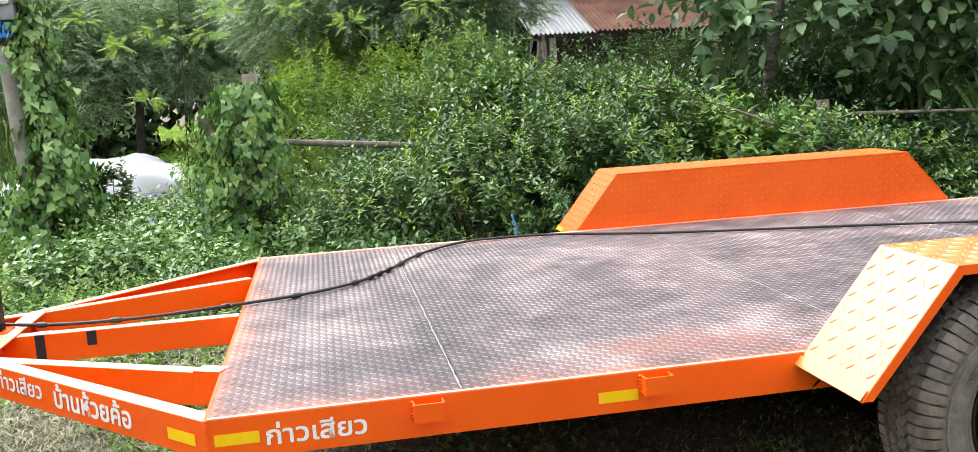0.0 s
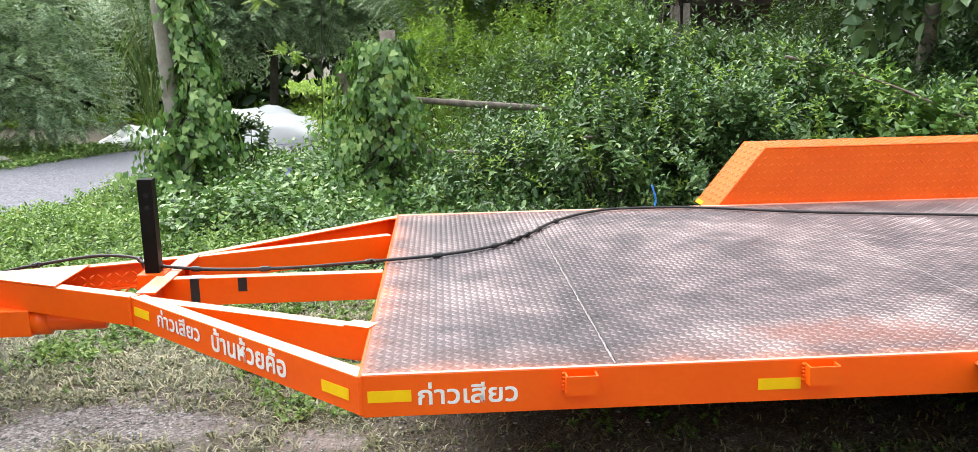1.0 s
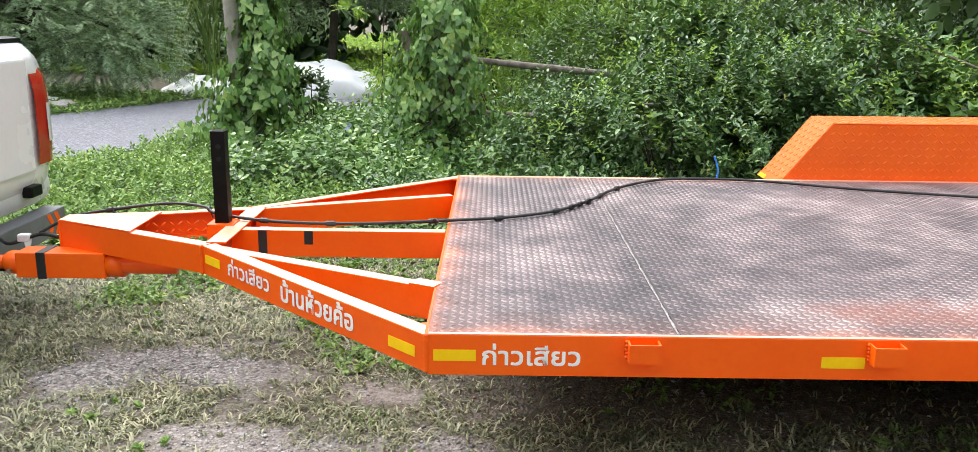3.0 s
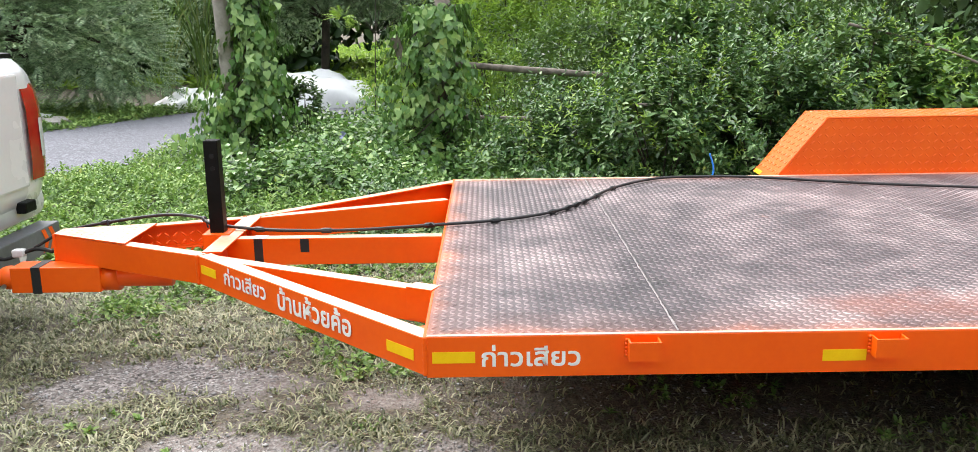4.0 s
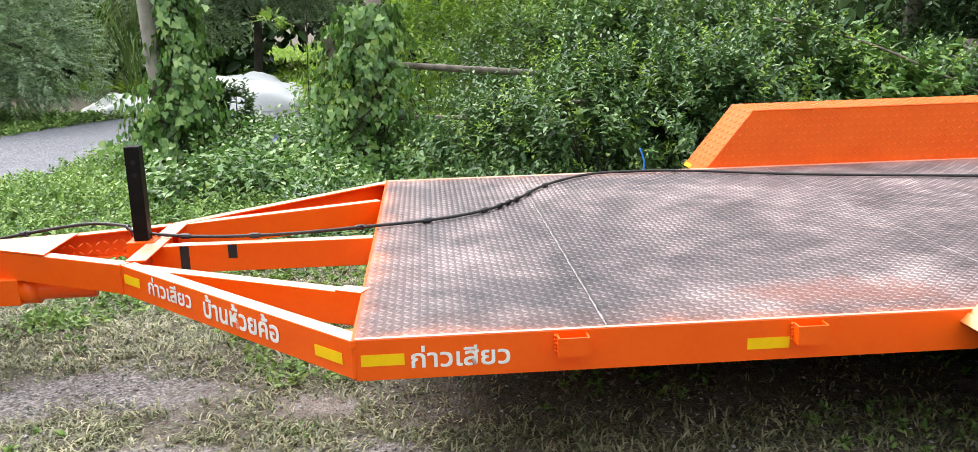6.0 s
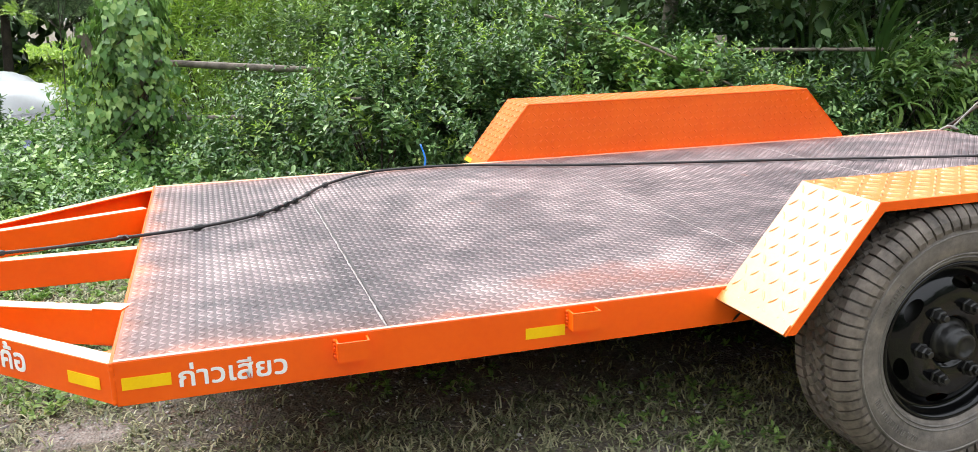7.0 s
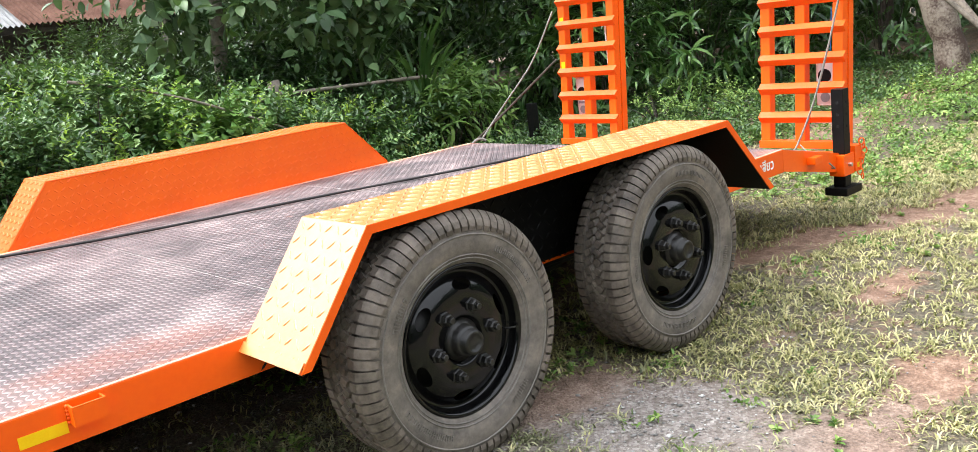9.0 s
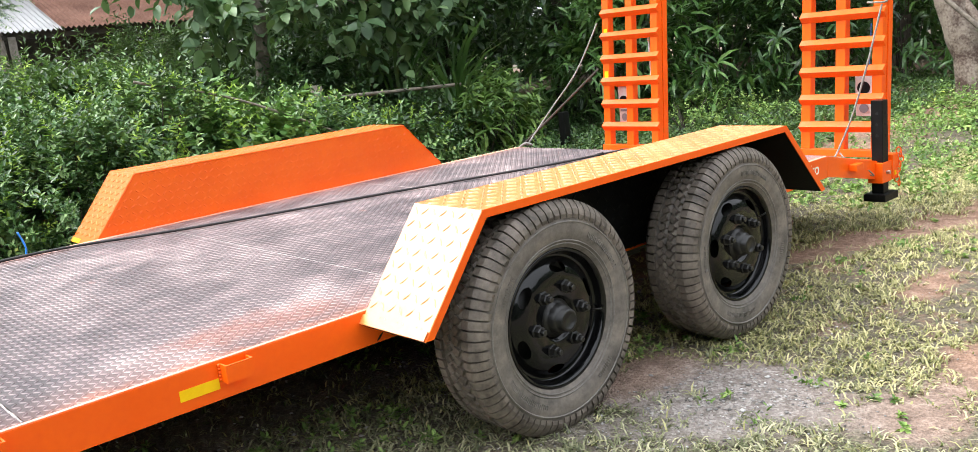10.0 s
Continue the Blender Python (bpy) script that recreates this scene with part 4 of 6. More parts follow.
    lathe(rim, [(0.215, 0.075), (0.205, 0.03), (0.19, 0.0), (0.19, -0.03), (0.196, -0.050)], seg)
    hub = bmesh.new()
    lathe(hub, [(0.062, -0.060), (0.062, -0.071), (0.050, -0.075), (0.046, -0.082), (0.045, -0.100), (0.040, -0.104), (0.037, -0.106), (0.036, -0.124), (0.032, -0.128), (0.026, -0.128), (0.024, -0.124), (0.0005, -0.124)], 32)
    lathe(hub, [(0.16, 0.03), (0.16, -0.02), (0.05, -0.03)], 32)
    nut = bmesh.new()
    lathe(nut, [(0.0225, -0.082), (0.0225, -0.086), (0.0185, -0.088), (0.0178, -0.104), (0.0145, -0.108), (0.0105, -0.108), (0.0105, -0.118), (0.0085, -0.120), (0.0002, -0.120)], 6)
    valve = tube(bmesh.new(), [(0.17, -0.06, 0.0), (0.182, -0.082, 0.004), (0.196, -0.09, 0.006)], 0.0028, 6)
    return [mesh_from(b, n, s) for b, n, s in ((rim, "wheel", True), (tyre, "tyre", True), (tread, "tread", False), (words, "sidewall_relief", False), (hub, "hub", True), (nut, "wheel_nut", False), (valve, "valve", True))]


def build_wheels():
    rim, tyre, tread, words, hub, nut, valve = wheel_meshes()
    for x, y, turn, spin in ((2.085, -0.225, 0, 8), (3.112, -0.225, 0, -24), (2.085, WIDE + 0.225, 180, 40), (3.112, WIDE + 0.225, 180, 13)):
        m = Matrix.Translation((x, y, 0.362)) @ Matrix.Rotation(radians(turn), 4, 'Z') @ Matrix.Rotation(radians(spin), 4, 'Y')
        w = part("wheel", rim, BLACK_PAINT, trailer, "black slotted steel truck wheel with worn tyre", at=m)
        part("tyre", tyre, TYRE, w, "worn dusty black rubber tyre")
        tagged(part("tread", tread, SHOULDER, w), kind="stuff")
        tagged(part("sidewall_relief", words, RUBBED, w), kind="stuff")
        part("hub", hub, GRIME_METAL, w)
        part("valve", valve, GRIME_METAL, w)
        for k in range(6):
            a = 2 * math.pi * k / 6 + 0.26
            part("wheel_nut", nut, GRIME_METAL, w, at=Matrix.Translation((0.102 * math.cos(a), 0, 0.102 * math.sin(a))) @ Matrix.Rotation(0.4 * k, 4, 'Y'))
    for x in (2.085, 3.112):
        part("axle", tube(bmesh.new(), [(x, -0.15, 0.362), (x, WIDE + 0.15, 0.362)], 0.045, 14), BLACK_STEEL, trailer, "black steel axle", smooth=True)
    for y in (0.25, WIDE - 0.25):
        bm = bmesh.new()
        for k in range(5):
            box(bm, 1.75 + 0.1 * k, 3.45 - 0.1 * k, y - 0.035, y + 0.035, 0.30 - 0.012 * k, 0.311 - 0.012 * k)
        part("leaf_spring", bm, BLACK_STEEL, trailer)


def build_ramp(y0):
    """A fold-up ladder ramp standing on the tail, its rungs towards the deck."""
    x, z0, tall, wide = 5.06, 0.365, 1.52, 0.475
    lean = Matrix.Translation((x, 0, z0)) @ Matrix.Rotation(radians(4.5), 4, 'Y') @ Matrix.Translation((-x, 0, -z0))
    r = part("ramp", box(bmesh.new(), x - 0.02, x + 0.06, y0, y0 + wide, z0, z0 + 0.04, 0.003), ORANGE, trailer, "orange steel ladder ramp folded upright", at=lean)
    for y in (y0 + 0.002, y0 + wide / 2 - 0.025, y0 + wide - 0.058):
        bm = bmesh.new()
        box(bm, x, x + 0.055, y, y + 0.056, z0 + 0.04, z0 + tall, 0.003)
        part("ramp_rail", bm, ORANGE, r)
    part("ramp_side_plate", box(bmesh.new(), x + 0.056, x + 0.105, y0 - 0.004, y0 + 0.004, z0 + 0.02, z0 + tall, 0.002), ORANGE, r)
    part("ramp_side_plate", box(bmesh.new(), x + 0.056, x + 0.105, y0 + wide - 0.008, y0 + wide, z0 + 0.02, z0 + tall, 0.002), ORANGE, r)
    if y0 > 1:
        for z in (0.885, 1.175):
            part("reflector", box(bmesh.new(), x - 0.0022, x - 0.0008, y0 + wide - 0.050, y0 + wide - 0.018, z - 0.03, z + 0.03), YELLOW, r, "small yellow reflective strip")
    z = z0 + 0.168
    while z < z0 + tall:
        bm = bmesh.new()
        # angle iron, its corner towards the deck
        prof = [(x - 0.001, z + 0.030), (x - 0.030, z), (x - 0.001, z - 0.030), (x - 0.001, z - 0.023), (x - 0.022, z), (x - 0.001, z + 0.023)]
        prism(bm, [(px, y0 - 0.014, pz) for px, pz in prof], (0, wide + 0.014, 0))
        part("ramp_rung", bm, ORANGE, r)
        z += 0.155
    return r


def build_tail():
    part("tail_cross_beam", box(bmesh.new(), 4.955, 5.03, -0.03, WIDE + 0.03, 0.262, 0.358, 0.003), ORANGE, trailer)
    for y0 in (0.03, 1.535):
        build_ramp(y0)
    for y in (0.035, WIDE - 0.035):
        s = -1 if y < 1 else 1
        m = Matrix.Translation((4.985, y + s * 0.035, 0))
        sl = part("leg_sleeve", box(bmesh.new(), -0.06, 0.055, -0.04, 0.04, 0.245, 0.355, 0.003), ORANGE, trailer, "orange sleeve of the rear support leg", at=m)
        if s > 0:
            continue
        part("rear_leg", box(bmesh.new(), -0.032, 0.032, -0.032, 0.032, 0.18, 0.69, 0.003), BLACK_STEEL, sl, "black square steel support leg with pin holes")
        part("leg_foot", box(bmesh.new(), -0.075, 0.09, -0.06, 0.06, 0.145, 0.185, 0.004), BLACK_STEEL, sl)
        for z in (0.62, 0.56, 0.50):
            part("pin_hole", tube(bmesh.new(), [(-0.0322, 0.0, z), (-0.0334, 0.0, z)], 0.008, 12), HOLE_DARK, sl)
            part("pin_hole", tube(bmesh.new(), [(0, s * 0.0322, z), (0, s * 0.0334, z)], 0.008, 12), HOLE_DARK, sl)
        part("bolt", tube(bmesh.new(), [(-0.005, s * 0.04, 0.30), (-0.005, s * 0.058, 0.30)], 0.011, 6), STEEL, sl)
        part("rear_plate", box(bmesh.new(), 0.056, 0.13, -0.045, 0.045, 0.25, 0.385, 0.003), ORANGE, sl)
        part("reflector", box(bmesh.new(), 0.075, 0.10, -0.0475, -0.0455, 0.27, 0.295), YELLOW, sl)
        # short chain from the plate
        bm = bmesh.new()
        for k in range(8):
            a = 0.5 if k % 2 else -0.5
            c = Vector((0.12 + 0.03 * math.sin(k * 0.9), s * 0.05, 0.40 - 0.026 * k))
            ring = [c + Vector((0.010 * math.cos(q), 0.010 * math.cos(q) * a * 2, 0.018 * math.sin(q))) for q in np.linspace(0, 6.283, 9)]
            tube(bm, ring, 0.0035, 5, False)
        part("chain", bm, ORANGE, sl, "orange-painted chain", smooth=True)
    # hook for the lashing
    part("lashing_hook", box(bmesh.new(), 4.62, 4.70, -0.045, -0.001, 0.365, 0.40, 0.004), ORANGE, trailer)


build_frame()
corner_welds()
build_deck()
build_front_post()
stake_pocket(0.503)
stake_pocket(1.112)
build_marks()
build_fender(0.0, -1)
build_fender(WIDE, 1)
build_wheels()
build_tail()
for x in (-0.685, -0.515):
    h = 0.10 if x < -0.6 else 0.055
    part("tape_band", box(bmesh.new(), x - 0.016, x + 0.016, 1.0785, 1.079, H - h, H - 0.004), TAPE, trailer, "black tape band")
part("tape_band", box(bmesh.new(), -0.705, -0.655, 1.078, 1.128, H - 0.0025, H - 0.0012), GREY_TAPE, trailer, "grey tape band")


# ---- things on the trailer ----
def build_cable():
    line = [(-1.62, 1.30, 0.40), (-1.50, 1.33, 0.46), (-1.29, 1.36, 0.494), (-1.13, 1.42, 0.500), (-0.98, 1.36, 0.500), (-0.90, 1.26, 0.496), (-0.66, 1.16, 0.492), (-0.35, 1.14, 0.492), (-0.02, 1.21, 0.492), (0.22, 1.28, 0.492), (0.42, 1.41, 0.492),
            (0.57, 1.61, 0.492), (0.73, 1.90, 0.492), (0.95, 2.12, 0.492), (1.15, 2.165, 0.492), (1.45, 2.13, 0.492), (1.96, 1.91, 0.492), (2.91, 1.64, 0.492), (3.81, 1.36, 0.492), (4.27, 1.28, 0.492), (4.44, 1.26, 0.482), (4.93, 1.20, 0.374)]
    pts = smooth_line(line, 7)
    c = tagged(part("cable", tube(bmesh.new(), pts, [0.0064 * random.uniform(0.92, 1.12) for _ in pts], 8), CABLE, smooth=True), "long black electric cable lying across the deck", "cable")
    for i in (12, 30, 36, 41, 47, 55, 62, 70, 73, 75, 77, 80, 84, 131):
        p, q = pts[i], pts[i + 1]
        d = (q - p).normalized()
        bm = tube(bmesh.new(), [p - d * 0.02, p - d * 0.012, p + d * 0.012, p + d * 0.02], [0.008, 0.011, 0.0105, 0.008], 8)
        if i in (12, 30, 36, 55, 73, 75, 77, 131):
            tube(bm, [p, p + Vector((0.01, -0.015, 0.010)), p + Vector((0.022, -0.028, -0.03 if i < 31 else 0.016 if i > 70 and i < 80 else 0.004))], [0.006, 0.005, 0.003], 5)
        part("tape_wrap", bm, TAPE, c)
    return c


build_cable()


def rope(pts, r, label, material=ROPE, name="rope"):
    p = smooth_line(pts, 5)
    return tagged(part(name, tube(bmesh.new(), p, [r * random.uniform(0.9, 1.1) for _ in p], 6), material, smooth=True), label, name.split("_")[-1])


rope([(5.10, 0.03, 1.19), (5.06, 0.09, 0.90), (5.02, 0.16, 0.62), (4.97, 0.225, 0.42), (4.90, 0.22, 0.38)], 0.0055, "grey rope tied from a ramp to the tail")
rope([(5.13, 0.015, 1.205), (5.09, 0.02, 1.20), (5.09, 0.10, 1.205), (5.12, 0.10, 1.205)], 0.006, "grey rope knotted round a ramp rail")
rope([(4.97, 0.22, 0.40), (4.90, 0.10, 0.33), (4.86, -0.02, 0.30), (4.80, -0.025, 0.34)], 0.004, "loose rope end hanging from the tail")
rope([(4.47, 2.19, 0.485), (4.70, 2.16, 0.70), (4.92, 2.09, 0.94), (5.09, 2.02, 1.25)], 0.0055, "grey rope tied from a ramp to the deck edge")
rope([(4.40, 2.23, 0.46), (4.46, 2.20, 0.50), (4.50, 2.17, 0.484)], 0.009, "grey rope knot at the deck edge")
rope([(4.47, 2.215, 0.50), (4.75, 2.215, 0.64), (5.30, 2.22, 0.92)], 0.008, "thin weathered wooden stick leaning on the deck edge", DARK_BARK, "wooden_stick")
rope([(1.262, 2.235, 0.47), (1.272, 2.24, 0.52), (1.255, 2.26, 0.59)], 0.0045, "blue plastic cord end standing up at the deck edge", BLUE_CORD, "blue_cord")
rope([(5.19, 0.13, 1.09), (5.185, 0.135, 0.97), (5.18, 0.14, 0.855)], 0.003, "thin blue cord hanging behind a ramp", BLUE_CORD, "blue_cord")
rope([(5.16, 1.64, 1.15), (5.16, 1.635, 0.8), (5.16, 1.62, 0.40)], 0.006, "thin white rod hanging behind a ramp", WHITE_PLASTIC, "white_rod")


def lamp_board(x, y, z):
    b = thing("lamp_board", (x, y, z), "white plastic lamp board hung behind a ramp", "lamp board", "lamp boards")
    part("board", box(bmesh.new(), 0.0, 0.02, -0.05, 0.05, -0.14, 0.12, 0.005), WHITE_PLASTIC, b)
    for zz, r in ((-0.095, 0.026), (0.02, 0.036)):
        ring = tube(bmesh.new(), [(-0.0005, 0, zz), (-0.006, 0, zz)], r, 18)
        part("lamp_ring", ring, METER_GREY if r < 0.03 else BLACK_STEEL, b)
    part("label_strip", box(bmesh.new(), -0.0015, -0.0005, -0.035, 0.035, -0.055, -0.04), METER_GREY, b)
    part("bracket", box(bmesh.new(), -0.008, 0.03, -0.06, 0.06, 0.12, 0.135, 0.002), ORANGE, b)
    return b


lamp_board(5.16, 0.165, 0.72)
lamp_board(5.16, 1.885, 0.68)


# ---- the pickup at the drawbar ----
def build_pickup():
    p = thing("pickup_truck", (-2.15, 1.13, 0), "white pickup truck hitched in front of the trailer", "pickup truck")
    # local axes: x towards the tail, y across, z up
    def loft(sections, seg=10):
        """Rounded box sections (x, half width, bottom, top, corner radius) joined along x."""
        bm = bmesh.new()
        rings = []
        for x, w, z0, z1, r in sections:
            ring = []
            for cy, cz, a0 in ((w - r, z1 - r, 0), (-w + r, z1 - r, 90), (-w + r, z0 + r, 180), (w - r, z0 + r, 270)):
                for k in range(seg // 2 + 1):
                    a = radians(a0 + 90 * k / (seg // 2))
                    ring.append(bm.verts.new((x, cy + r * math.cos(a), cz + r * math.sin(a))))
            rings.append(ring)
        for a, b in zip(rings, rings[1:]):
            for k in range(len(a)):
                bm.faces.new((a[k], a[(k + 1) % len(a)], b[(k + 1) % len(b)], b[k]))
        bm.faces.new(rings[0][::-1])
        bm.faces.new(rings[-1])
        return bm
    body = part("bed", loft([(-1.55, 0.87, 0.42, 1.11, 0.08), (-0.3, 0.88, 0.42, 1.11, 0.09), (0.10, 0.875, 0.42, 1.115, 0.10), (0.22, 0.86, 0.44, 1.11, 0.11), (0.275, 0.82, 0.48, 1.08, 0.12), (0.295, 0.76, 0.54, 1.03, 0.12)]), WHITE_CAR, p, "white painted load bed", smooth=True)
    part("bed_rail", loft([(-1.5, 0.85, 1.112, 1.135, 0.010), (0.14, 0.85, 1.112, 1.135, 0.010), (0.20, 0.82, 1.110, 1.130, 0.010)]), BLACK_STEEL, p, "black top rail")
    part("cab", loft([(-3.25, 0.78, 0.45, 1.0, 0.1), (-3.1, 0.80, 0.45, 1.15, 0.12), (-2.7, 0.74, 0.45, 1.62, 0.16), (-1.8, 0.74, 0.45, 1.64, 0.16), (-1.58, 0.78, 0.45, 1.55, 0.14)]), WHITE_CAR, p, smooth=True)
    part("bonnet", loft([(-4.5, 0.72, 0.35, 0.8, 0.1), (-4.3, 0.84, 0.35, 0.93, 0.12), (-3.2, 0.86, 0.38, 1.02, 0.12)]), WHITE_CAR, p, smooth=True)
    part("rear_window", box(bmesh.new(), -1.585, -1.565, -0.6, 0.6, 1.12, 1.48, 0.01), BLACK_PAINT, p)
    gate = part("tailgate", box(bmesh.new(), 0.270, 0.306, -0.64, 0.64, 0.56, 1.05, 0.012), WHITE_CAR, p)
    part("gate_handle", box(bmesh.new(), 0.304, 0.318, -0.1, 0.1, 0.86, 0.91, 0.006), BLACK_STEEL, gate)
    for s in (1, -1):
        lamp = bmesh.new()
        # tall lens wrapped round the corner
        cols = []
        for k in range(11):
            a = radians(-10 + 100 * max(k - 2, 0) / 8)
            y, x = 0.755 + 0.125 * math.sin(a) - (0.034 * (2 - k) if k < 2 else 0), 0.185 + 0.122 * math.cos(a)
            cols.append([lamp.verts.new((x + (0.008 if 0 < j < 6 else 0) - 0.05 * max(0, j - 4) ** 2 / 4, s * y, 0.585 + 0.465 * j / 6)) for j in range(7)])
        for a, b in zip(cols, cols[1:]):
            for j in range(6):
                lamp.faces.new((a[j], b[j], b[j + 1], a[j + 1]))
        lm = part("tail_lamp", lamp, RED_LAMP, p, "tall red tail lamp with a clear middle", smooth=True)
        lens = bmesh.new()
        cols = []
        for k in range(5):
            y = 0.752 + 0.018 * k
            x = 0.185 + 0.122 * math.sqrt(1 - max(-0.17, (y - 0.755) / 0.125) ** 2)
            cols.append([lens.verts.new((x + 0.0115, s * y, 0.68 + 0.17 * j / 3)) for j in range(4)])
        for a, b in zip(cols, cols[1:]):
            for j in range(3):
                lens.faces.new((a[j], b[j], b[j + 1], a[j + 1]))
        part("clear_lens", lens, CLEAR_LAMP, lm, smooth=True)
        part("bumper_plug", box(bmesh.new(), 0.27, 0.318, s * 0.60 - 0.05, s * 0.60 + 0.05, 0.455, 0.505, 0.010), BLACK_STEEL, p)
    part("lower_skirt", loft([(-0.2, 0.86, 0.36, 0.5, 0.05), (0.2, 0.85, 0.38, 0.52, 0.06), (0.275, 0.80, 0.42, 0.54, 0.06)]), WHITE_CAR, p, smooth=True)
    bump = part("rear_bumper", box(bmesh.new(), 0.25, 0.345, -0.745, 0.775, 0.262, 0.378, 0.006), BUMPER, p, "dark grey steel rear bumper with orange chevrons")
    for y in (0.655, 0.72):
        bm = bmesh.new()
        for s in (1, -1):
            prism(bm, [(0.3462, y - 0.024, 0.32), (0.3462, y + 0.008, 0.32), (0.3462, y - 0.024, 0.32 + s * 0.050), (0.3462, y - 0.056, 0.32 + s * 0.050)], (0.0008, 0, 0))
        part("chevron_sticker", bm, ORANGE, bump, "orange chevron sticker")
    part("round_sticker", tube(bmesh.new(), [(0.3455, 0.42, 0.300), (0.3468, 0.42, 0.300)], 0.030, 20), WHITE_PLASTIC, bump, "white round sticker")
    part("tow_bar", box(bmesh.new(), 0.30, 0.50, -0.03, 0.03, 0.30, 0.33, 0.004), BLACK_STEEL, p)
    tyre = mesh_from(lathe(bmesh.new(), [(0.19, -0.09), (0.24, -0.105), (0.30, -0.10), (0.33, -0.08), (0.335, 0), (0.33, 0.08), (0.30, 0.10), (0.19, 0.09)], 40), "pickup_tyre", True)
    rim = mesh_from(lathe(bmesh.new(), [(0.19, -0.085), (0.17, -0.05), (0.08, -0.06), (0.03, -0.08), (0.001, -0.08)], 40), "pickup_rim", True)
    for x in (-0.75, -3.75):
        for s in (1, -1):
            m = Matrix.Translation((x, s * 0.76, 0.335)) @ (Matrix.Rotation(math.pi, 4, 'Z') if s > 0 else Matrix.Identity(4))
            w = part("wheel", rim, STEEL, p, at=m)
            part("tyre", tyre, TYRE, w)
    return p


build_pickup()
rope([(-1.87, 1.35, 0.34), (-1.80, 1.32, 0.37), (-1.73, 1.28, 0.36), (-1.62, 1.30, 0.395), (-1.52, 1.24, 0.40)], 0.008, "grey wire from the tow bar to the drawbar", CABLE, "wire")
plug = tagged(part("plug", box(bmesh.new(), -1.700, -1.656, 1.272, 1.308, 0.368, 0.398, 0.006), WHITE_PLASTIC), "white plastic cable plug by the coupling", "plug")


# ---- plants ----
def foliage(name, parent, parts_, shape, material, ratio):
    P, D, N, L = (np.concatenate(a) for a in zip(*parts_))
    return part(name, leaf_mesh(name, P, D, N, L, L * ratio, shape, material), material, parent)


def dome(n, rx, ry, h, low=0.04):
    """Points on an uneven dome and the ways out of it."""
    a = RNG.uniform(0, 2 * math.pi, n)
    v = RNG.uniform(low, 1, n) ** 0.8
    ph = RNG.uniform(0, 6.28, 4)
    wob = 1 + 0.20 * np.sin(3 * a + ph[0] + 4 * v) + 0.17 * np.sin(6 * a + ph[1] - 7 * v) + 0.13 * np.sin(11 * v + 2 * a + ph[2])
    k = np.sqrt(np.clip(1 - v ** 2.4, 0, 1)) * wob * RNG.uniform(0.55, 1.0, n) ** 0.5
    p = np.stack([rx * k * np.cos(a), ry * k * np.sin(a), h * v * (0.9 + 0.1 * wob)], 1)
    w = np.stack([np.cos(a) * (1.1 - v), np.sin(a) * (1.1 - v), 0.35 + 0.9 * v], 1) + RNG.normal(0, 0.3, (n, 3))
    return p, w


def stems(parent, n, rx, ry, h, r=0.008, material=None):
    bm = bmesh.new()
    for _ in range(n):
        a, k = random.uniform(0, 6.28), random.uniform(0.3, 0.9)
        q = Vector((rx * k * math.cos(a), ry * k * math.sin(a), h * random.uniform(0.5, 0.95)))
        tube(bm, smooth_line([(0.15 * q.x, 0.15 * q.y, -0.05), (0.45 * q.x, 0.45 * q.y, 0.45 * q.z), tuple(q)], 3), [r, r, r * 0.9, r * 0.8, r * 0.7, r * 0.55, r * 0.4], 5)
    return tagged(part("brushwood", bm, material or DARK_BARK, parent), kind="stuff")


def bush(x, y, rx, ry, h, n, leaf=0.070, ratio=0.50, shape="oval", material=None, per=15, length=0.34, z=0.0, label="dense green leafy bush behind the trailer", name="bush", group="hedge bushes", droop=0.3, spread=0.9, sprigs=0.0):
    b = thing(name, (x, y, z), label, "bush", group)
    p, w = dome(int(1.4 * n), rx, ry, h)
    # clumps with dark hollows between them
    qx, qy, qz = (p + np.array([x, y, z])).T
    g = np.sin(7.5 * qx + 2.0 * np.sin(5 * qz)) * np.sin(8.5 * qz + 2.0 * np.sin(4 * qx)) + 0.6 * np.sin(13 * qx + 9 * qy) * np.sin(12 * qz - 5 * qy)
    ok = g > -0.30 - 0.5 * RNG.uniform(0, 1, len(g)) ** 2
    p, w = p[ok], w[ok]
    n = len(p)
    ln = length * RNG.choice([0.6, 0.8, 1.0, 1.0, 1.2, 1.7], n) * RNG.uniform(0.8, 1.2, n)
    foliage("foliage", b, [shoots(p - unit(w) * 0.12, w, ln, per, leaf, spread, droop)], shape, material or LEAF_HEDGE, ratio)
    if sprigs:
        # longer young shoots standing out of it
        k = int(n * sprigs)
        p, w = dome(k, rx * 1.05, ry * 1.05, h * 1.05, 0.2)
        w = w + np.array([0, 0, 0.5])
        tagged(foliage("fresh_growth", b, [shoots(p - unit(w) * 0.05, w, RNG.uniform(0.2, 0.42, k), 14, 0.058, 0.9, 0.35)], "slim", LEAF_LIME, 0.36), kind="stuff")
    if rx > 0.22:
        stems(b, 9, rx, ry, h)
    return b


bush(-1.58, 6.45, 0.26, 0.24, 0.70, 130, 0.075, 0.6, "oval", LEAF_MID, 12, 0.22, label="small dark round bush beside the vine-covered pole", name="shrub", group="lone shrubs")
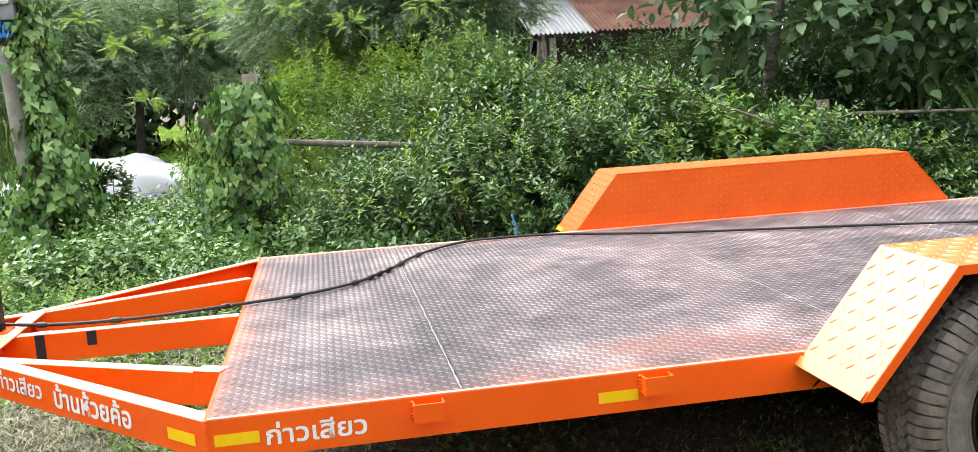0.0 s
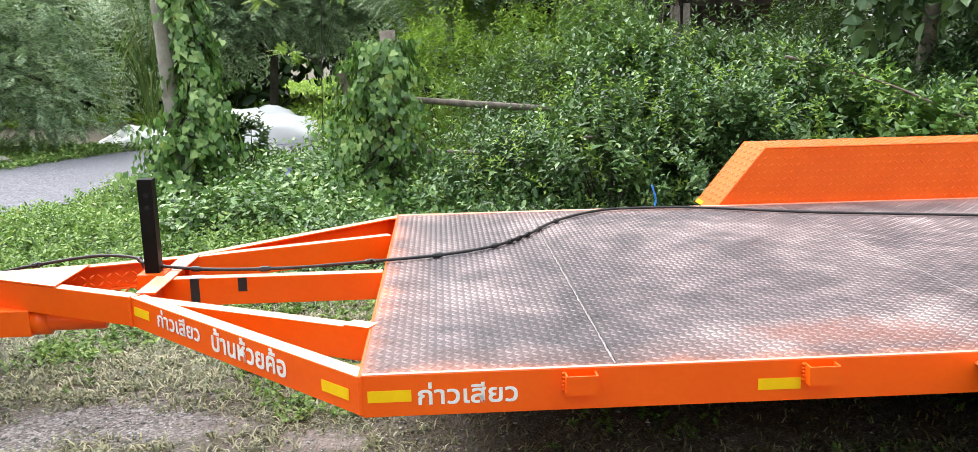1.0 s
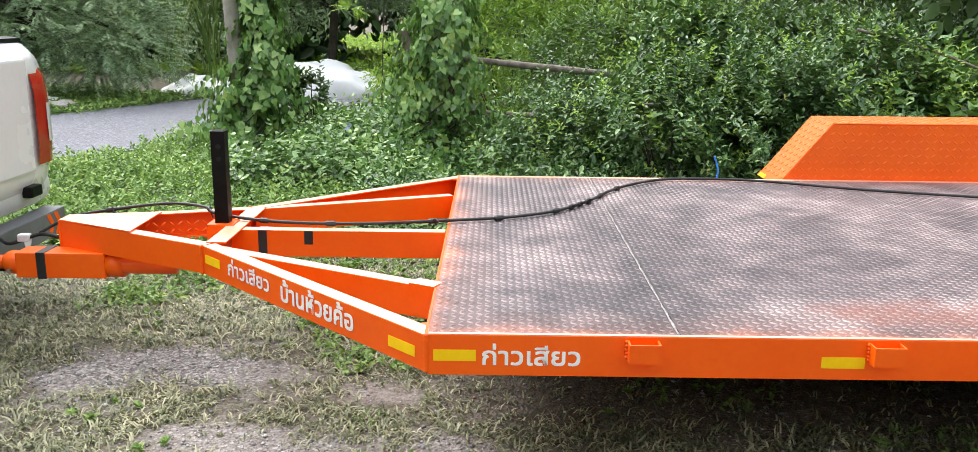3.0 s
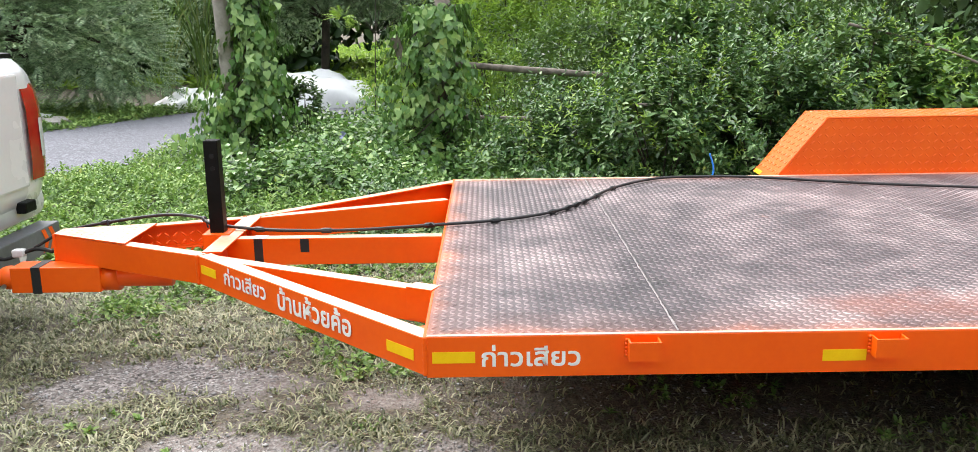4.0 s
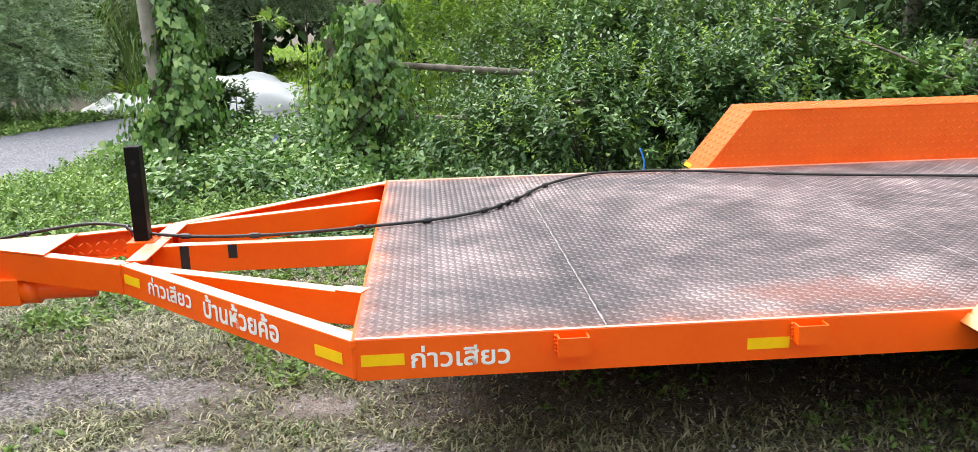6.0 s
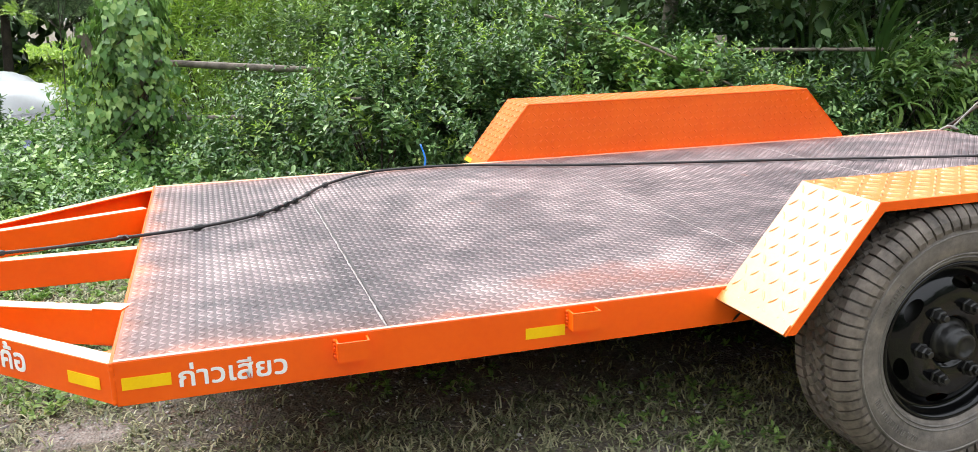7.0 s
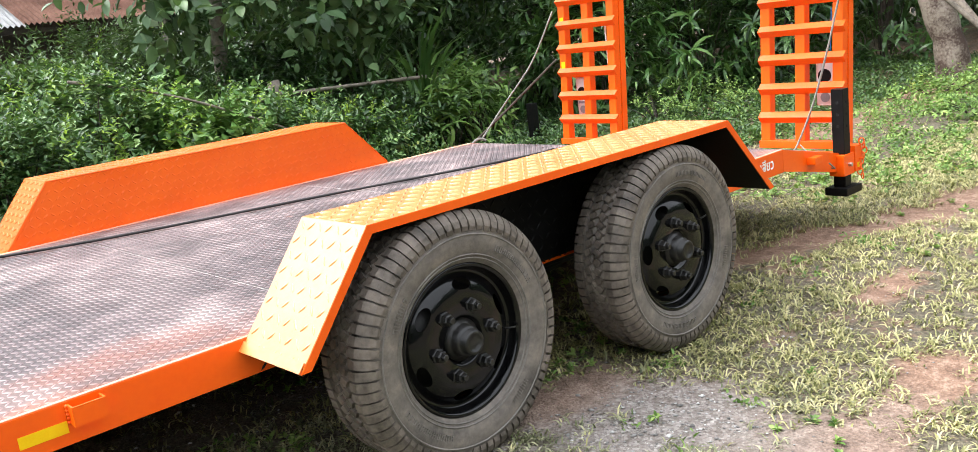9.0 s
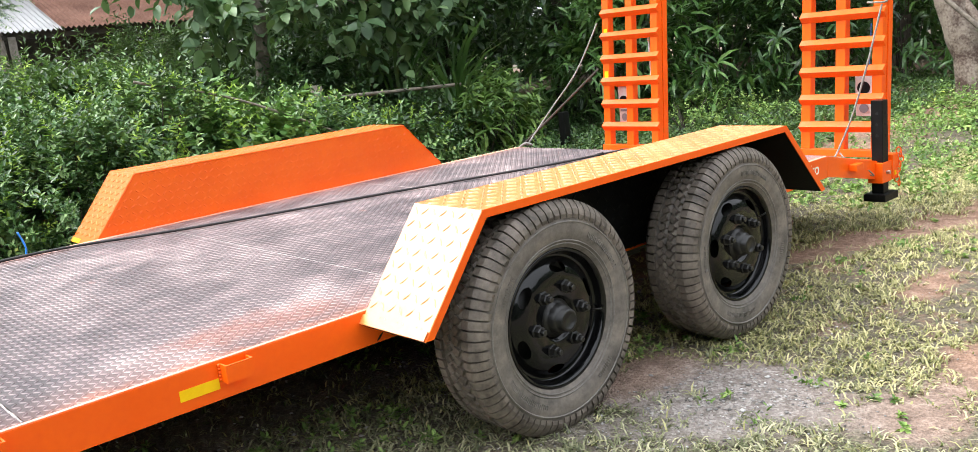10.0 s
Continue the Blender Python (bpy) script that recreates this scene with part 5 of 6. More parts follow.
# the hedge along the old fence, from its open end to the rear of the trailer
for x, y, rx, ry, h, n in ((0.75, 4.45, 0.55, 0.55, 0.62, 260), (1.35, 3.95, 0.6, 0.55, 0.92, 380), (2.0, 3.85, 0.62, 0.6, 1.0, 420), (1.75, 4.8, 0.65, 0.5, 1.3, 420),
                           (2.65, 4.1, 0.7, 0.6, 1.12, 440), (3.3, 4.2, 0.7, 0.6, 0.90, 420), (2.5, 5.0, 0.75, 0.55, 1.22, 460), (4.0, 4.3, 0.7, 0.6, 0.78, 400),
                           (3.4, 5.2, 0.75, 0.55, 0.92, 420), (4.6, 4.6, 0.6, 0.5, 0.64, 300), (1.1, 5.7, 0.7, 0.5, 1.15, 320), (5.3, 4.7, 0.5, 0.4, 0.5, 200)):
    if int(x * 10) % 3 == 0:
        bush(x, y, rx, ry, h, int(n * 0.9), 0.085, 0.82, "heart", LEAF_VINE, 13, 0.36, sprigs=0.06, label="bush overgrown with heart-leaved creeper behind the trailer")
    else:
        bush(x, y, rx, ry, h, n, random.choice([0.06, 0.07, 0.08]), material=LEAF_MID if y > 4.9 else LEAF_HEDGE, sprigs=random.choice([0.05, 0.12, 0.2]))
for x, y, rx, ry, h, n in ((1.65, 5.5, 0.6, 0.5, 1.55, 360), (2.5, 5.8, 0.7, 0.5, 1.25, 330), (3.2, 6.1, 0.8, 0.6, 1.15, 340), (4.2, 5.9, 0.7, 0.5, 0.9, 280), (1.0, 6.6, 0.7, 0.6, 1.2, 300), (3.0, 7.7, 0.8, 0.5, 1.22, 330), (3.9, 7.6, 0.8, 0.5, 1.62, 380), (4.8, 8.3, 0.8, 0.5, 1.6, 340)):
    bush(x, y, rx, ry, h, n, 0.085, 0.26, "slim", LEAF_MID if x > 2.2 else LEAF_LIGHT, 18, 0.42, sprigs=0.04 if x > 2.2 else 0.15, label="tall light green bush with narrow leaves", group="tall bushes")
for x, y, rx, ry, h, n in ((0.3, 7.6, 0.9, 0.6, 1.45, 330), (1.3, 7.8, 0.9, 0.6, 1.6, 330), (-0.5, 8.6, 0.7, 0.5, 0.9, 240), (0.5, 9.6, 1.3, 0.7, 2.0, 380)):
    bush(x, y, rx, ry, h, n, 0.09, 0.3, "oval", LEAF_LIME, 14, 0.4, label="sunlit yellow-green bush beyond the fence", group="far bushes")
# the shade under the trees is put into these bushes' darker leaf colour
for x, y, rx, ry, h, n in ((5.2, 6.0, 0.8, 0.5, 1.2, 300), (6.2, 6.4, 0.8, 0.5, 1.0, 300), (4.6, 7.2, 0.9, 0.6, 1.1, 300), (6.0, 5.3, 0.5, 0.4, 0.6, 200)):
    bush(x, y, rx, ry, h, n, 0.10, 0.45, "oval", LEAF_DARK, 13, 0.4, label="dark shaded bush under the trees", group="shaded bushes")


def climber(name, x, y, pts, radii, n, label, leaf=0.066):
    """Heart-leaved vine wrapped round an upright: pts and radii give the sleeve that it fills."""
    v = thing(name, (x, y, 0), label, "vine")
    s = RNG.uniform(0, 1, n)
    zs = np.array([p[2] for p in pts])
    k = np.interp(s, np.linspace(0, 1, len(pts)), np.arange(len(pts)))
    cx, cy, cz = (np.interp(k, np.arange(len(pts)), [p[i] for p in pts]) for i in range(3))
    r = np.interp(k, np.arange(len(pts)), radii) * RNG.uniform(0.45, 1.1, n)
    a = RNG.uniform(0, 6.28, n)
    r = r * (0.85 + 0.34 * np.sin(3 * a + 5 * cz) + 0.28 * np.sin(7 * a - 9 * cz + 1) + 0.2 * np.sin(19 * cz + 2 * a))
    P = np.stack([cx + r * np.cos(a), cy + r * np.sin(a), cz], 1)
    out = np.stack([np.cos(a), np.sin(a), np.zeros(n)], 1)
    D = np.stack([-np.sin(a), np.cos(a), np.zeros(n)], 1) * RNG.normal(0, 0.6, n)[:, None] + np.array([0, 0, -0.9]) + out * 0.35 + RNG.normal(0, 0.15, (n, 3))
    N = out + np.array([0, 0, 0.6]) + RNG.normal(0, 0.42, (n, 3))
    L = leaf * RNG.choice([0.55, 0.75, 0.9, 1.0, 1.15], n)
    foliage("leaves", v, [(P, D, N, L)], "heart", LEAF_VINE, 0.94)
    bm = bmesh.new()
    for _ in range(7):
        a0 = random.uniform(0, 6.28)
        line = []
        for j in range(9):
            q = j / 8 * (len(pts) - 1)
            i = min(int(q), len(pts) - 2)
            c = Vector(pts[i]).lerp(Vector(pts[i + 1]), q - i)
            rr = (radii[i] + (radii[i + 1] - radii[i]) * (q - i)) * 0.6
            line.append(c + Vector((rr * math.cos(a0 + j), rr * math.sin(a0 + j), 0)))
        tube(bm, line, 0.005, 5)
    tagged(part("vine_stem", bm, DARK_BARK, v), kind="stuff")
    return v


# ---- the pole with its meter, and the old fence ----
def build_pole():
    p = thing("utility_pole", (-2.06, 5.8, 0), "weathered round concrete utility pole wrapped in vines", "utility pole")
    part("shaft", tube(bmesh.new(), [(0.10, 0, -0.1), (0.0, 0, 0.8), (-0.05, 0, 2.0), (-0.15, 0, 6.0)], [0.085, 0.08, 0.075, 0.065], 20), CONCRETE, p, smooth=True)
    m = thing("electric_meter", (-2.02, 5.66, 2.01), "grey electric meter box with looped blue cables on the pole", "electric meter")
    part("case", box(bmesh.new(), -0.11, 0.07, -0.06, 0.03, -0.06, 0.22, 0.012), METER_GREY, m)
    part("glass_cover", box(bmesh.new(), -0.09, 0.05, -0.085, -0.061, 0.06, 0.2, 0.02), CLEAR_LAMP, m)
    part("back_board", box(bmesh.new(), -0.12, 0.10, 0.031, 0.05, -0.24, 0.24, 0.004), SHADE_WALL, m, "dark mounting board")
    for k in range(3):
        o = -0.07 + 0.03 * k
        part("cable_loop", tube(bmesh.new(), smooth_line([(o, -0.03, -0.06), (o - 0.02, -0.05, -0.15), (o + 0.02, -0.05, -0.19), (o + 0.05, -0.04, -0.14), (o + 0.06, -0.02, -0.06)], 5), 0.009, 6), BLUE_CORD, m, smooth=True)


build_pole()
climber("pole_vine", -1.98, 5.76, [(-0.05, 0, 0.0), (0.0, 0, 0.35), (0.10, 0, 0.62), (0.16, 0, 0.9), (0.14, -0.02, 1.3), (0.07, -0.02, 1.8), (0.05, 0, 2.6), (0.02, 0, 3.6)],
        [0.42, 0.40, 0.34, 0.22, 0.17, 0.16, 0.15, 0.13], 7000, "heart-leaved green vine climbing a concrete pole")


def fence_post(x, y, h, r, label, tilt=0.0):
    bm = bmesh.new()
    pts = [(tilt * k / 5 * h + 0.012 * math.sin(k * 2.1), 0.01 * math.cos(k), -0.1 + (h + 0.1) * k / 5) for k in range(6)]
    tube(bm, pts, [r * random.uniform(0.88, 1.08) for _ in pts], 9)
    return tagged(part("fence_post", bm, OLD_WOOD, at=Matrix.Translation((x, y, 0)), smooth=True), label, "fence post", "fence posts")


fence_post(-0.17, 5.2, 1.43, 0.06, "thick weathered wooden fence post under vines")
fence_post(2.2, 5.35, 1.1, 0.05, "weathered wooden fence post in the hedge")
fence_post(4.75, 5.3, 0.95, 0.06, "weathered wooden fence post in the hedge", 0.06)
tagged(part("short_post", box(bmesh.new(), -0.04, 0.04, -0.04, 0.04, -0.1, 0.41, 0.006), BLACK_STEEL, at=Matrix.Translation((6.93, 4.13, 0))), "short dark square post standing behind the trailer", "post")
stub = tagged(part("broken_board", box(bmesh.new(), -0.035, 0.035, -0.02, 0.02, -0.12, 0.12, 0.006), OLD_WOOD, at=Matrix.Translation((-0.52, 5.15, 1.0)) @ Matrix.Rotation(radians(-18), 4, 'Y')), "short weathered board end in the vines", "board")
climber("post_vine", -0.25, 5.15, [(-0.10, 0, 0.0), (-0.08, 0, 0.4), (-0.03, 0, 0.8), (0.0, 0, 1.1), (0.06, 0, 1.36)], [0.50, 0.42, 0.34, 0.30, 0.22], 4600, "heart-leaved green vine over an old fence post", 0.058)


def rail(pts, r, label):
    p = smooth_line(pts, 5)
    ob = part("fence_rail", tube(bmesh.new(), p, [r * random.uniform(0.85, 1.12) for _ in p], 8), OLD_WOOD, smooth=True)
    return tagged(ob, label, "fence rail", "fence rails")


rail([(-0.15, 5.22, 0.90), (0.5, 5.18, 0.84), (1.16, 5.2, 0.785)], 0.026, "weathered wooden fence rail among leaves")
rail([(-0.1, 5.22, 0.47), (0.55, 5.2, 0.445)], 0.022, "short weathered wooden fence rail near the ground")
rail([(1.5, 5.26, 0.83), (3.1, 5.3, 0.80), (4.75, 5.24, 0.80)], 0.024, "weathered wooden fence rail among leaves")
rail([(4.75, 5.24, 0.82), (5.6, 5.16, 0.80), (6.5, 5.18, 0.77)], 0.018, "weathered wooden fence rail under the trees")
rail([(2.6, 4.05, 1.18), (3.3, 4.0, 0.98), (4.1, 3.95, 0.62)], 0.010, "thin bare dead branch fallen into the hedge")
rail([(1.2, 4.4, 0.62), (2.4, 4.5, 0.60)], 0.016, "thin bare dead branch in the hedge")


for pts in ([(6.6, 6.2, 0.06), (7.6, 5.9, 0.10), (8.6, 6.1, 0.08)], [(7.2, 6.6, 0.05), (8.1, 7.0, 0.30), (9.0, 7.2, 0.55)], [(9.2, 5.4, 0.05), (10.0, 4.9, 0.25), (10.6, 4.6, 0.5)], [(10.3, 0.55, 0.02), (10.32, 1.3, 0.74), (10.34, 2.1, 1.5)]):
    tagged(part("fallen_branch", tube(bmesh.new(), smooth_line(pts, 5), [0.035 - 0.0015 * k for k in range(11)], 7), OLD_WOOD, smooth=True), "weathered fallen branch lying under the trees", "branch", "fallen branches")


# ---- creeping weeds between the trailer and the lane ----
def weed_patch(name, x0, x1, y0, y1, n, low, high, leaf, material, label, shape="oval", ratio=0.55, keep=None, per=8):
    x, y = RNG.uniform(x0, x1, n), RNG.uniform(y0, y1, n)
    if keep is not None:
        ok = keep(x, y)
        x, y = x[ok], y[ok]
    n = len(x)
    z, _, _ = on_ground(x, y)
    clump = 0.5 + 0.5 * np.sin(2.3 * x + 1.1 * y) * np.sin(1.7 * y - 0.8 * x + 1)
    ln = (low + (high - low) * clump) * RNG.uniform(0.6, 1.3, n)
    w = RNG.normal(0, 0.42, (n, 3))
    w[:, 2] = 1.0
    P, D, N, L = shoots(np.stack([x, y, z], 1), w, ln, per, leaf, 1.0, 0.25)
    ob = new(name, leaf_mesh(name, P, D, N, L, L * ratio, shape, material))
    return tagged(ob, label, "weeds", kind="stuff")


def off_lane(x, y):
    return ~((y > 4.7 + 0.45 * (x + 3.4)) & (x < -2.4)) & ~((x < -2.2) & (y > 5.2)) & ((x > -3.2) | (y > 3.0))


weed_patch("low_weeds", -4.2, 1.2, 2.55, 6.2, 8500, 0.06, 0.24, 0.052, LEAF_WEED, "low leafy green weeds covering the ground", keep=off_lane)
weed_patch("low_weeds", -1.7, 0.7, 3.9, 6.6, 3000, 0.2, 0.7, 0.062, LEAF_VINE, "knee-high leafy weeds by the fence", "heart", 0.8, per=11)
weed_patch("low_weeds", -0.6, 4.4, 2.55, 3.9, 6000, 0.18, 0.46, 0.055, LEAF_HEDGE, "low leafy green weeds beside the trailer")
weed_patch("low_weeds", -9.5, -2.6, 7.2, 11.2, 5200, 0.08, 0.28, 0.07, LEAF_WEED, "low leafy weeds along the lane", keep=lambda x, y: y > 8.35 + np.where(x > -4.93, 2.0, 0.3) * (x + 4.93) + 0.15 * np.sin(3 * x))
weed_patch("low_weeds", -3.0, 3.0, 9.6, 16.0, 3000, 0.1, 0.3, 0.10, LEAF_LIGHT, "sunlit low weeds beyond the lane", keep=lambda x, y: y > 11.5 + 0.2 * x)
weed_patch("low_weeds", -8.5, -0.5, 15.0, 40.0, 1500, 0.1, 0.25, 0.22, LEAF_LIME, "sunlit grassy field beyond the trees", per=7)
weed_patch("low_weeds", -3.8, -1.6, 4.3, 9.0, 2600, 0.07, 0.24, 0.055, LEAF_WEED, "low leafy weeds creeping over the edge of the lane", keep=lambda x, y: x > np.interp(y, [4.3, 5.0, 5.4, 6.8, 7.6, 9.2], [-3.7, -3.35, -3.05, -2.95, -2.65, -1.95]) + 0.1 * np.sin(9 * y))
weed_patch("low_weeds", 5.0, 12.5, 1.7, 5.0, 4500, 0.05, 0.2, 0.06, LEAF_MID, "darker low weeds under the edge of the trees", per=8)
weed_patch("low_weeds", 4.4, 12.5, -0.4, 5.0, 5200, 0.04, 0.14, 0.046, LEAF_WEED, "low green weeds behind the trailer", keep=lambda x, y: (y < 2.2 + 0.8 * np.sin(1.7 * x)) & (y > 0.45 - 0.38 * (x - 4.5)) & ~((x < 5.3) & (y > 0.1) & (y < 2.4)) & ((x < 7.2) | (y < 0.6) | (np.sin(1.9 * x + np.sin(2 * y)) * np.sin(2.3 * y + 1) > 0.0)) & ~((x > 8.8) & (x < 11) & (y > 1.75) & (y < 3.4)) & ((x < 7.2) | (np.sin(2.6 * x + 1) * np.sin(3.1 * y) > 0.35)), per=7)
weed_patch("low_weeds", 7.0, 12.5, -0.8, 3.0, 800, 0.06, 0.2, 0.045, LEAF_LIGHT, "yellow-green weeds on the bank", per=9, keep=lambda x, y: ~((x > 8.8) & (x < 11) & (y > 1.75)))
# darker leaf colour paints in the tree shade on these weeds
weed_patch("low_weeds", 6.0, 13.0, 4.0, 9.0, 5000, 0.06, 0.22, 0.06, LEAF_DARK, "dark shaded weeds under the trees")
weed_patch("low_weeds", 0.6, 3.6, -0.2, 2.4, 1300, 0.02, 0.06, 0.03, LEAF_WEED, "small broad-leaved weeds under the trailer", keep=lambda x, y: np.sin(5 * x) * np.sin(4 * y + 1) > 0.2)
weed_patch("low_weeds", -2.4, 6.0, -1.9, 2.2, 1500, 0.012, 0.035, 0.028, LEAF_WEED, "small broad-leaved weeds in the turf", keep=lambda x, y: np.sin(3.7 * x + 1 + np.sin(3 * y)) * np.sin(4.3 * y + 2 + np.sin(5 * x)) > 0.6, per=12)


weed_patch("low_weeds", -1.6, 0.3, 0.9, 2.7, 1300, 0.02, 0.07, 0.036, LEAF_WEED, "low green weeds under the drawbar", keep=lambda x, y: y > 1.0 - 0.5 * x + 0.3 * np.sin(5 * x), per=9)


def build_turf():
    """Short grass in small tufts where the ground is not bare."""
    n, per = 130000, 5
    x, y = RNG.uniform(-5.4, 8.4, n), RNG.uniform(-3.4, 2.9, n)
    z, bare, stony = on_ground(x, y)
    fine = 0.20 * np.sin(9 * x + 3 * np.sin(4 * y)) * np.sin(8 * y + 2 * np.sin(5 * x)) + 0.16 * np.sin(23 * x + 4 * np.sin(9 * y)) * np.sin(21 * y + 3 * np.sin(13 * x))
    ok = RNG.uniform(0, 1, n) < np.clip(1.05 - 1.55 * bare + fine, 0.03, 1) ** 1.7
    ok &= (x < 5.0) | (y < 0.5) | (RNG.uniform(0, 1, n) < 0.2)
    # it thins out towards the open yard
    ok &= RNG.uniform(0, 1, n) < np.clip(1.35 + 0.55 * y + 0.5 * np.sin(1.9 * x) * np.sin(2.3 * y), 0, 1) * np.clip((x + 5.4) / 1.8, 0, 1) * np.clip((8.6 - x) / 1.5, 0, 1)
    under = (x > 0) & (x < 4.6) & (y > 0.5) & (y < 2.4)
    ok &= ~under | (RNG.uniform(0, 1, n) < 0.2)
    x, y, z = x[ok], y[ok], z[ok]
    n = len(x)
    size = RNG.uniform(0.022, 0.050, n) * (1 + 0.3 * np.clip((x - 3.8) / 2, 0, 1))
    a = RNG.uniform(0, 6.28, (n, per))
    lean = RNG.uniform(0.9, 3.6, (n, per))
    D = np.stack([np.cos(a) * lean, np.sin(a) * lean, np.full(a.shape, 0.75)], -1).reshape(-1, 3)
    side = np.stack([-np.sin(a), np.cos(a), np.zeros(a.shape)], -1).reshape(-1, 3)
    N = np.cross(D, side) + RNG.normal(0, 0.25, D.shape)
    P = np.repeat(np.stack([x, y, z - 0.002], 1), per, 0) + RNG.normal(0, 0.014, D.shape) * np.array([1, 1, 0])
    L = np.repeat(size, per) * RNG.uniform(0.6, 1.35, n * per)
    wide = RNG.uniform(0.0040, 0.0070, n * per)
    dry = P[:, 0] + 0.5 * np.sin(2.1 * P[:, 1]) + RNG.normal(0, 0.35, n * per) > 2.3
    for k, mat, label in ((dry, DRY_GRASS, "short dry yellow-green grass behind the wheels"), (~dry, GRASS, "short trampled grey-green grass among gravel")):
        tagged(new("grass", leaf_mesh("grass", P[k], D[k], N[k], L[k], wide[k], "curl", mat)), label, "grass", kind="stuff")


build_turf()


def build_stones():
    n = 70000
    x, y = RNG.uniform(-3.5, 6.0, n), RNG.uniform(-2.0, 2.4, n)
    z, bare, stony = on_ground(x, y)
    ok = RNG.uniform(0, 1, n) < np.clip(stony * 1.2 - 0.25 + 0.3 * bare, 0, 1)
    x, y, z = x[ok], y[ok], z[ok]
    n = len(x)
    r = RNG.uniform(0.0028, 0.0066, n) * RNG.choice([1, 1, 1, 1, 1, 1, 1.9], n)
    T = np.array([(1, 0, 0), (0, 1, 0), (-1, 0, 0), (0, -1, 0), (0, 0, 0.5), (0, 0, -0.6)], float)
    F = np.array([0, 1, 4, 1, 2, 4, 2, 3, 4, 3, 0, 4, 1, 0, 5, 2, 1, 5, 3, 2, 5, 0, 3, 5])
    V = np.stack([x, y, z + 0.2 * r], 1)[:, None] + T[None] * (r[:, None, None] * RNG.uniform(0.6, 1.3, (n, 6, 1)))
    a = RNG.uniform(0, 6.28, n)
    rel = V - V.mean(1, keepdims=True)
    c, s = np.cos(a)[:, None], np.sin(a)[:, None]
    V = V.mean(1, keepdims=True) + np.stack([rel[..., 0] * c - rel[..., 1] * s, rel[..., 0] * s + rel[..., 1] * c, rel[..., 2]], -1)
    loops = (F[None] + (np.arange(n) * 6)[:, None]).ravel()
    ob = new("gravel", mesh_arrays("gravel", V.reshape(-1, 3), loops, np.arange(0, len(loops), 3), STONE))
    return tagged(ob, "scattered grey gravel stones", "gravel", kind="stuff")


def stone_material():
    m, nt, b = nodes_of("gravel_stone")
    geo = nt.nodes.new("ShaderNodeNewGeometry")
    nt.links.new(ramp(nt, geo.outputs["Random Per Island"], [(0.0, (0.12, 0.115, 0.11)), (0.6, (0.30, 0.288, 0.278)), (1.0, (0.62, 0.61, 0.60))]), b.inputs["Base Color"])
    b.inputs["Roughness"].default_value = 0.9
    bumped(nt, b, noise_of(nt, 90.0), 0.4, 0.004)
    return m


STONE = stone_material()
build_stones()


# ---- trees ----
def fronds(base, way, length, pairs, leaflet):
    """Feathered leaves: leaflets in pairs along drooping stalks."""
    n = len(base)
    way = unit(np.asarray(way, float))
    up = unit(np.array([[0, 0, 1.0]]) - way * way[:, 2:3] + 1e-6)
    side = unit(np.cross(way, up))
    s = (np.arange(pairs) + 0.5) / pairs
    P = base[:, None] + way[:, None] * (s[None, :] * length[:, None])[..., None]
    P[..., 2] -= 0.18 * (s[None] ** 2) * length[:, None]
    out = []
    for sg in (1, -1):
        D = side[:, None] * sg + way[:, None] * 0.35 + np.array([0, 0, -0.25]) + RNG.normal(0, 0.1, P.shape)
        N = np.broadcast_to(up[:, None], P.shape) + RNG.normal(0, 0.15, P.shape)
        L = leaflet * (0.6 + 0.8 * np.sin(math.pi * (0.15 + 0.8 * s)))[None] * RNG.uniform(0.8, 1.2, (n, 1))
        out.append((P.reshape(-1, 3), D.reshape(-1, 3), N.reshape(-1, 3), L.ravel()))
    return tuple(np.concatenate(a) for a in zip(*out))


def limbs(parent, trunk, radii, branches, material, name="trunk"):
    bm = bmesh.new()
    line = smooth_line(trunk, 4)
    rr = np.interp(np.linspace(0, 1, len(line)), np.linspace(0, 1, len(radii)), radii)
    tube(bm, line, [r * random.uniform(0.94, 1.06) for r in rr], 10)
    for pts, r in branches:
        l2 = smooth_line(pts, 3)
        tube(bm, l2, [r * (1 - 0.7 * k / (len(l2) - 1)) for k in range(len(l2))], 7)
    return part(name, bm, material, parent, smooth=True)


def ball(n, c, r):
    d = unit(RNG.normal(size=(n, 3)))
    k = RNG.uniform(0.35, 1.0, n) ** 0.5
    p = np.array(c) + d * np.array(r) * k[:, None] * (1 + 0.2 * np.sin(5 * d[:, :1] + 3 * d[:, 2:3]))
    return p, d


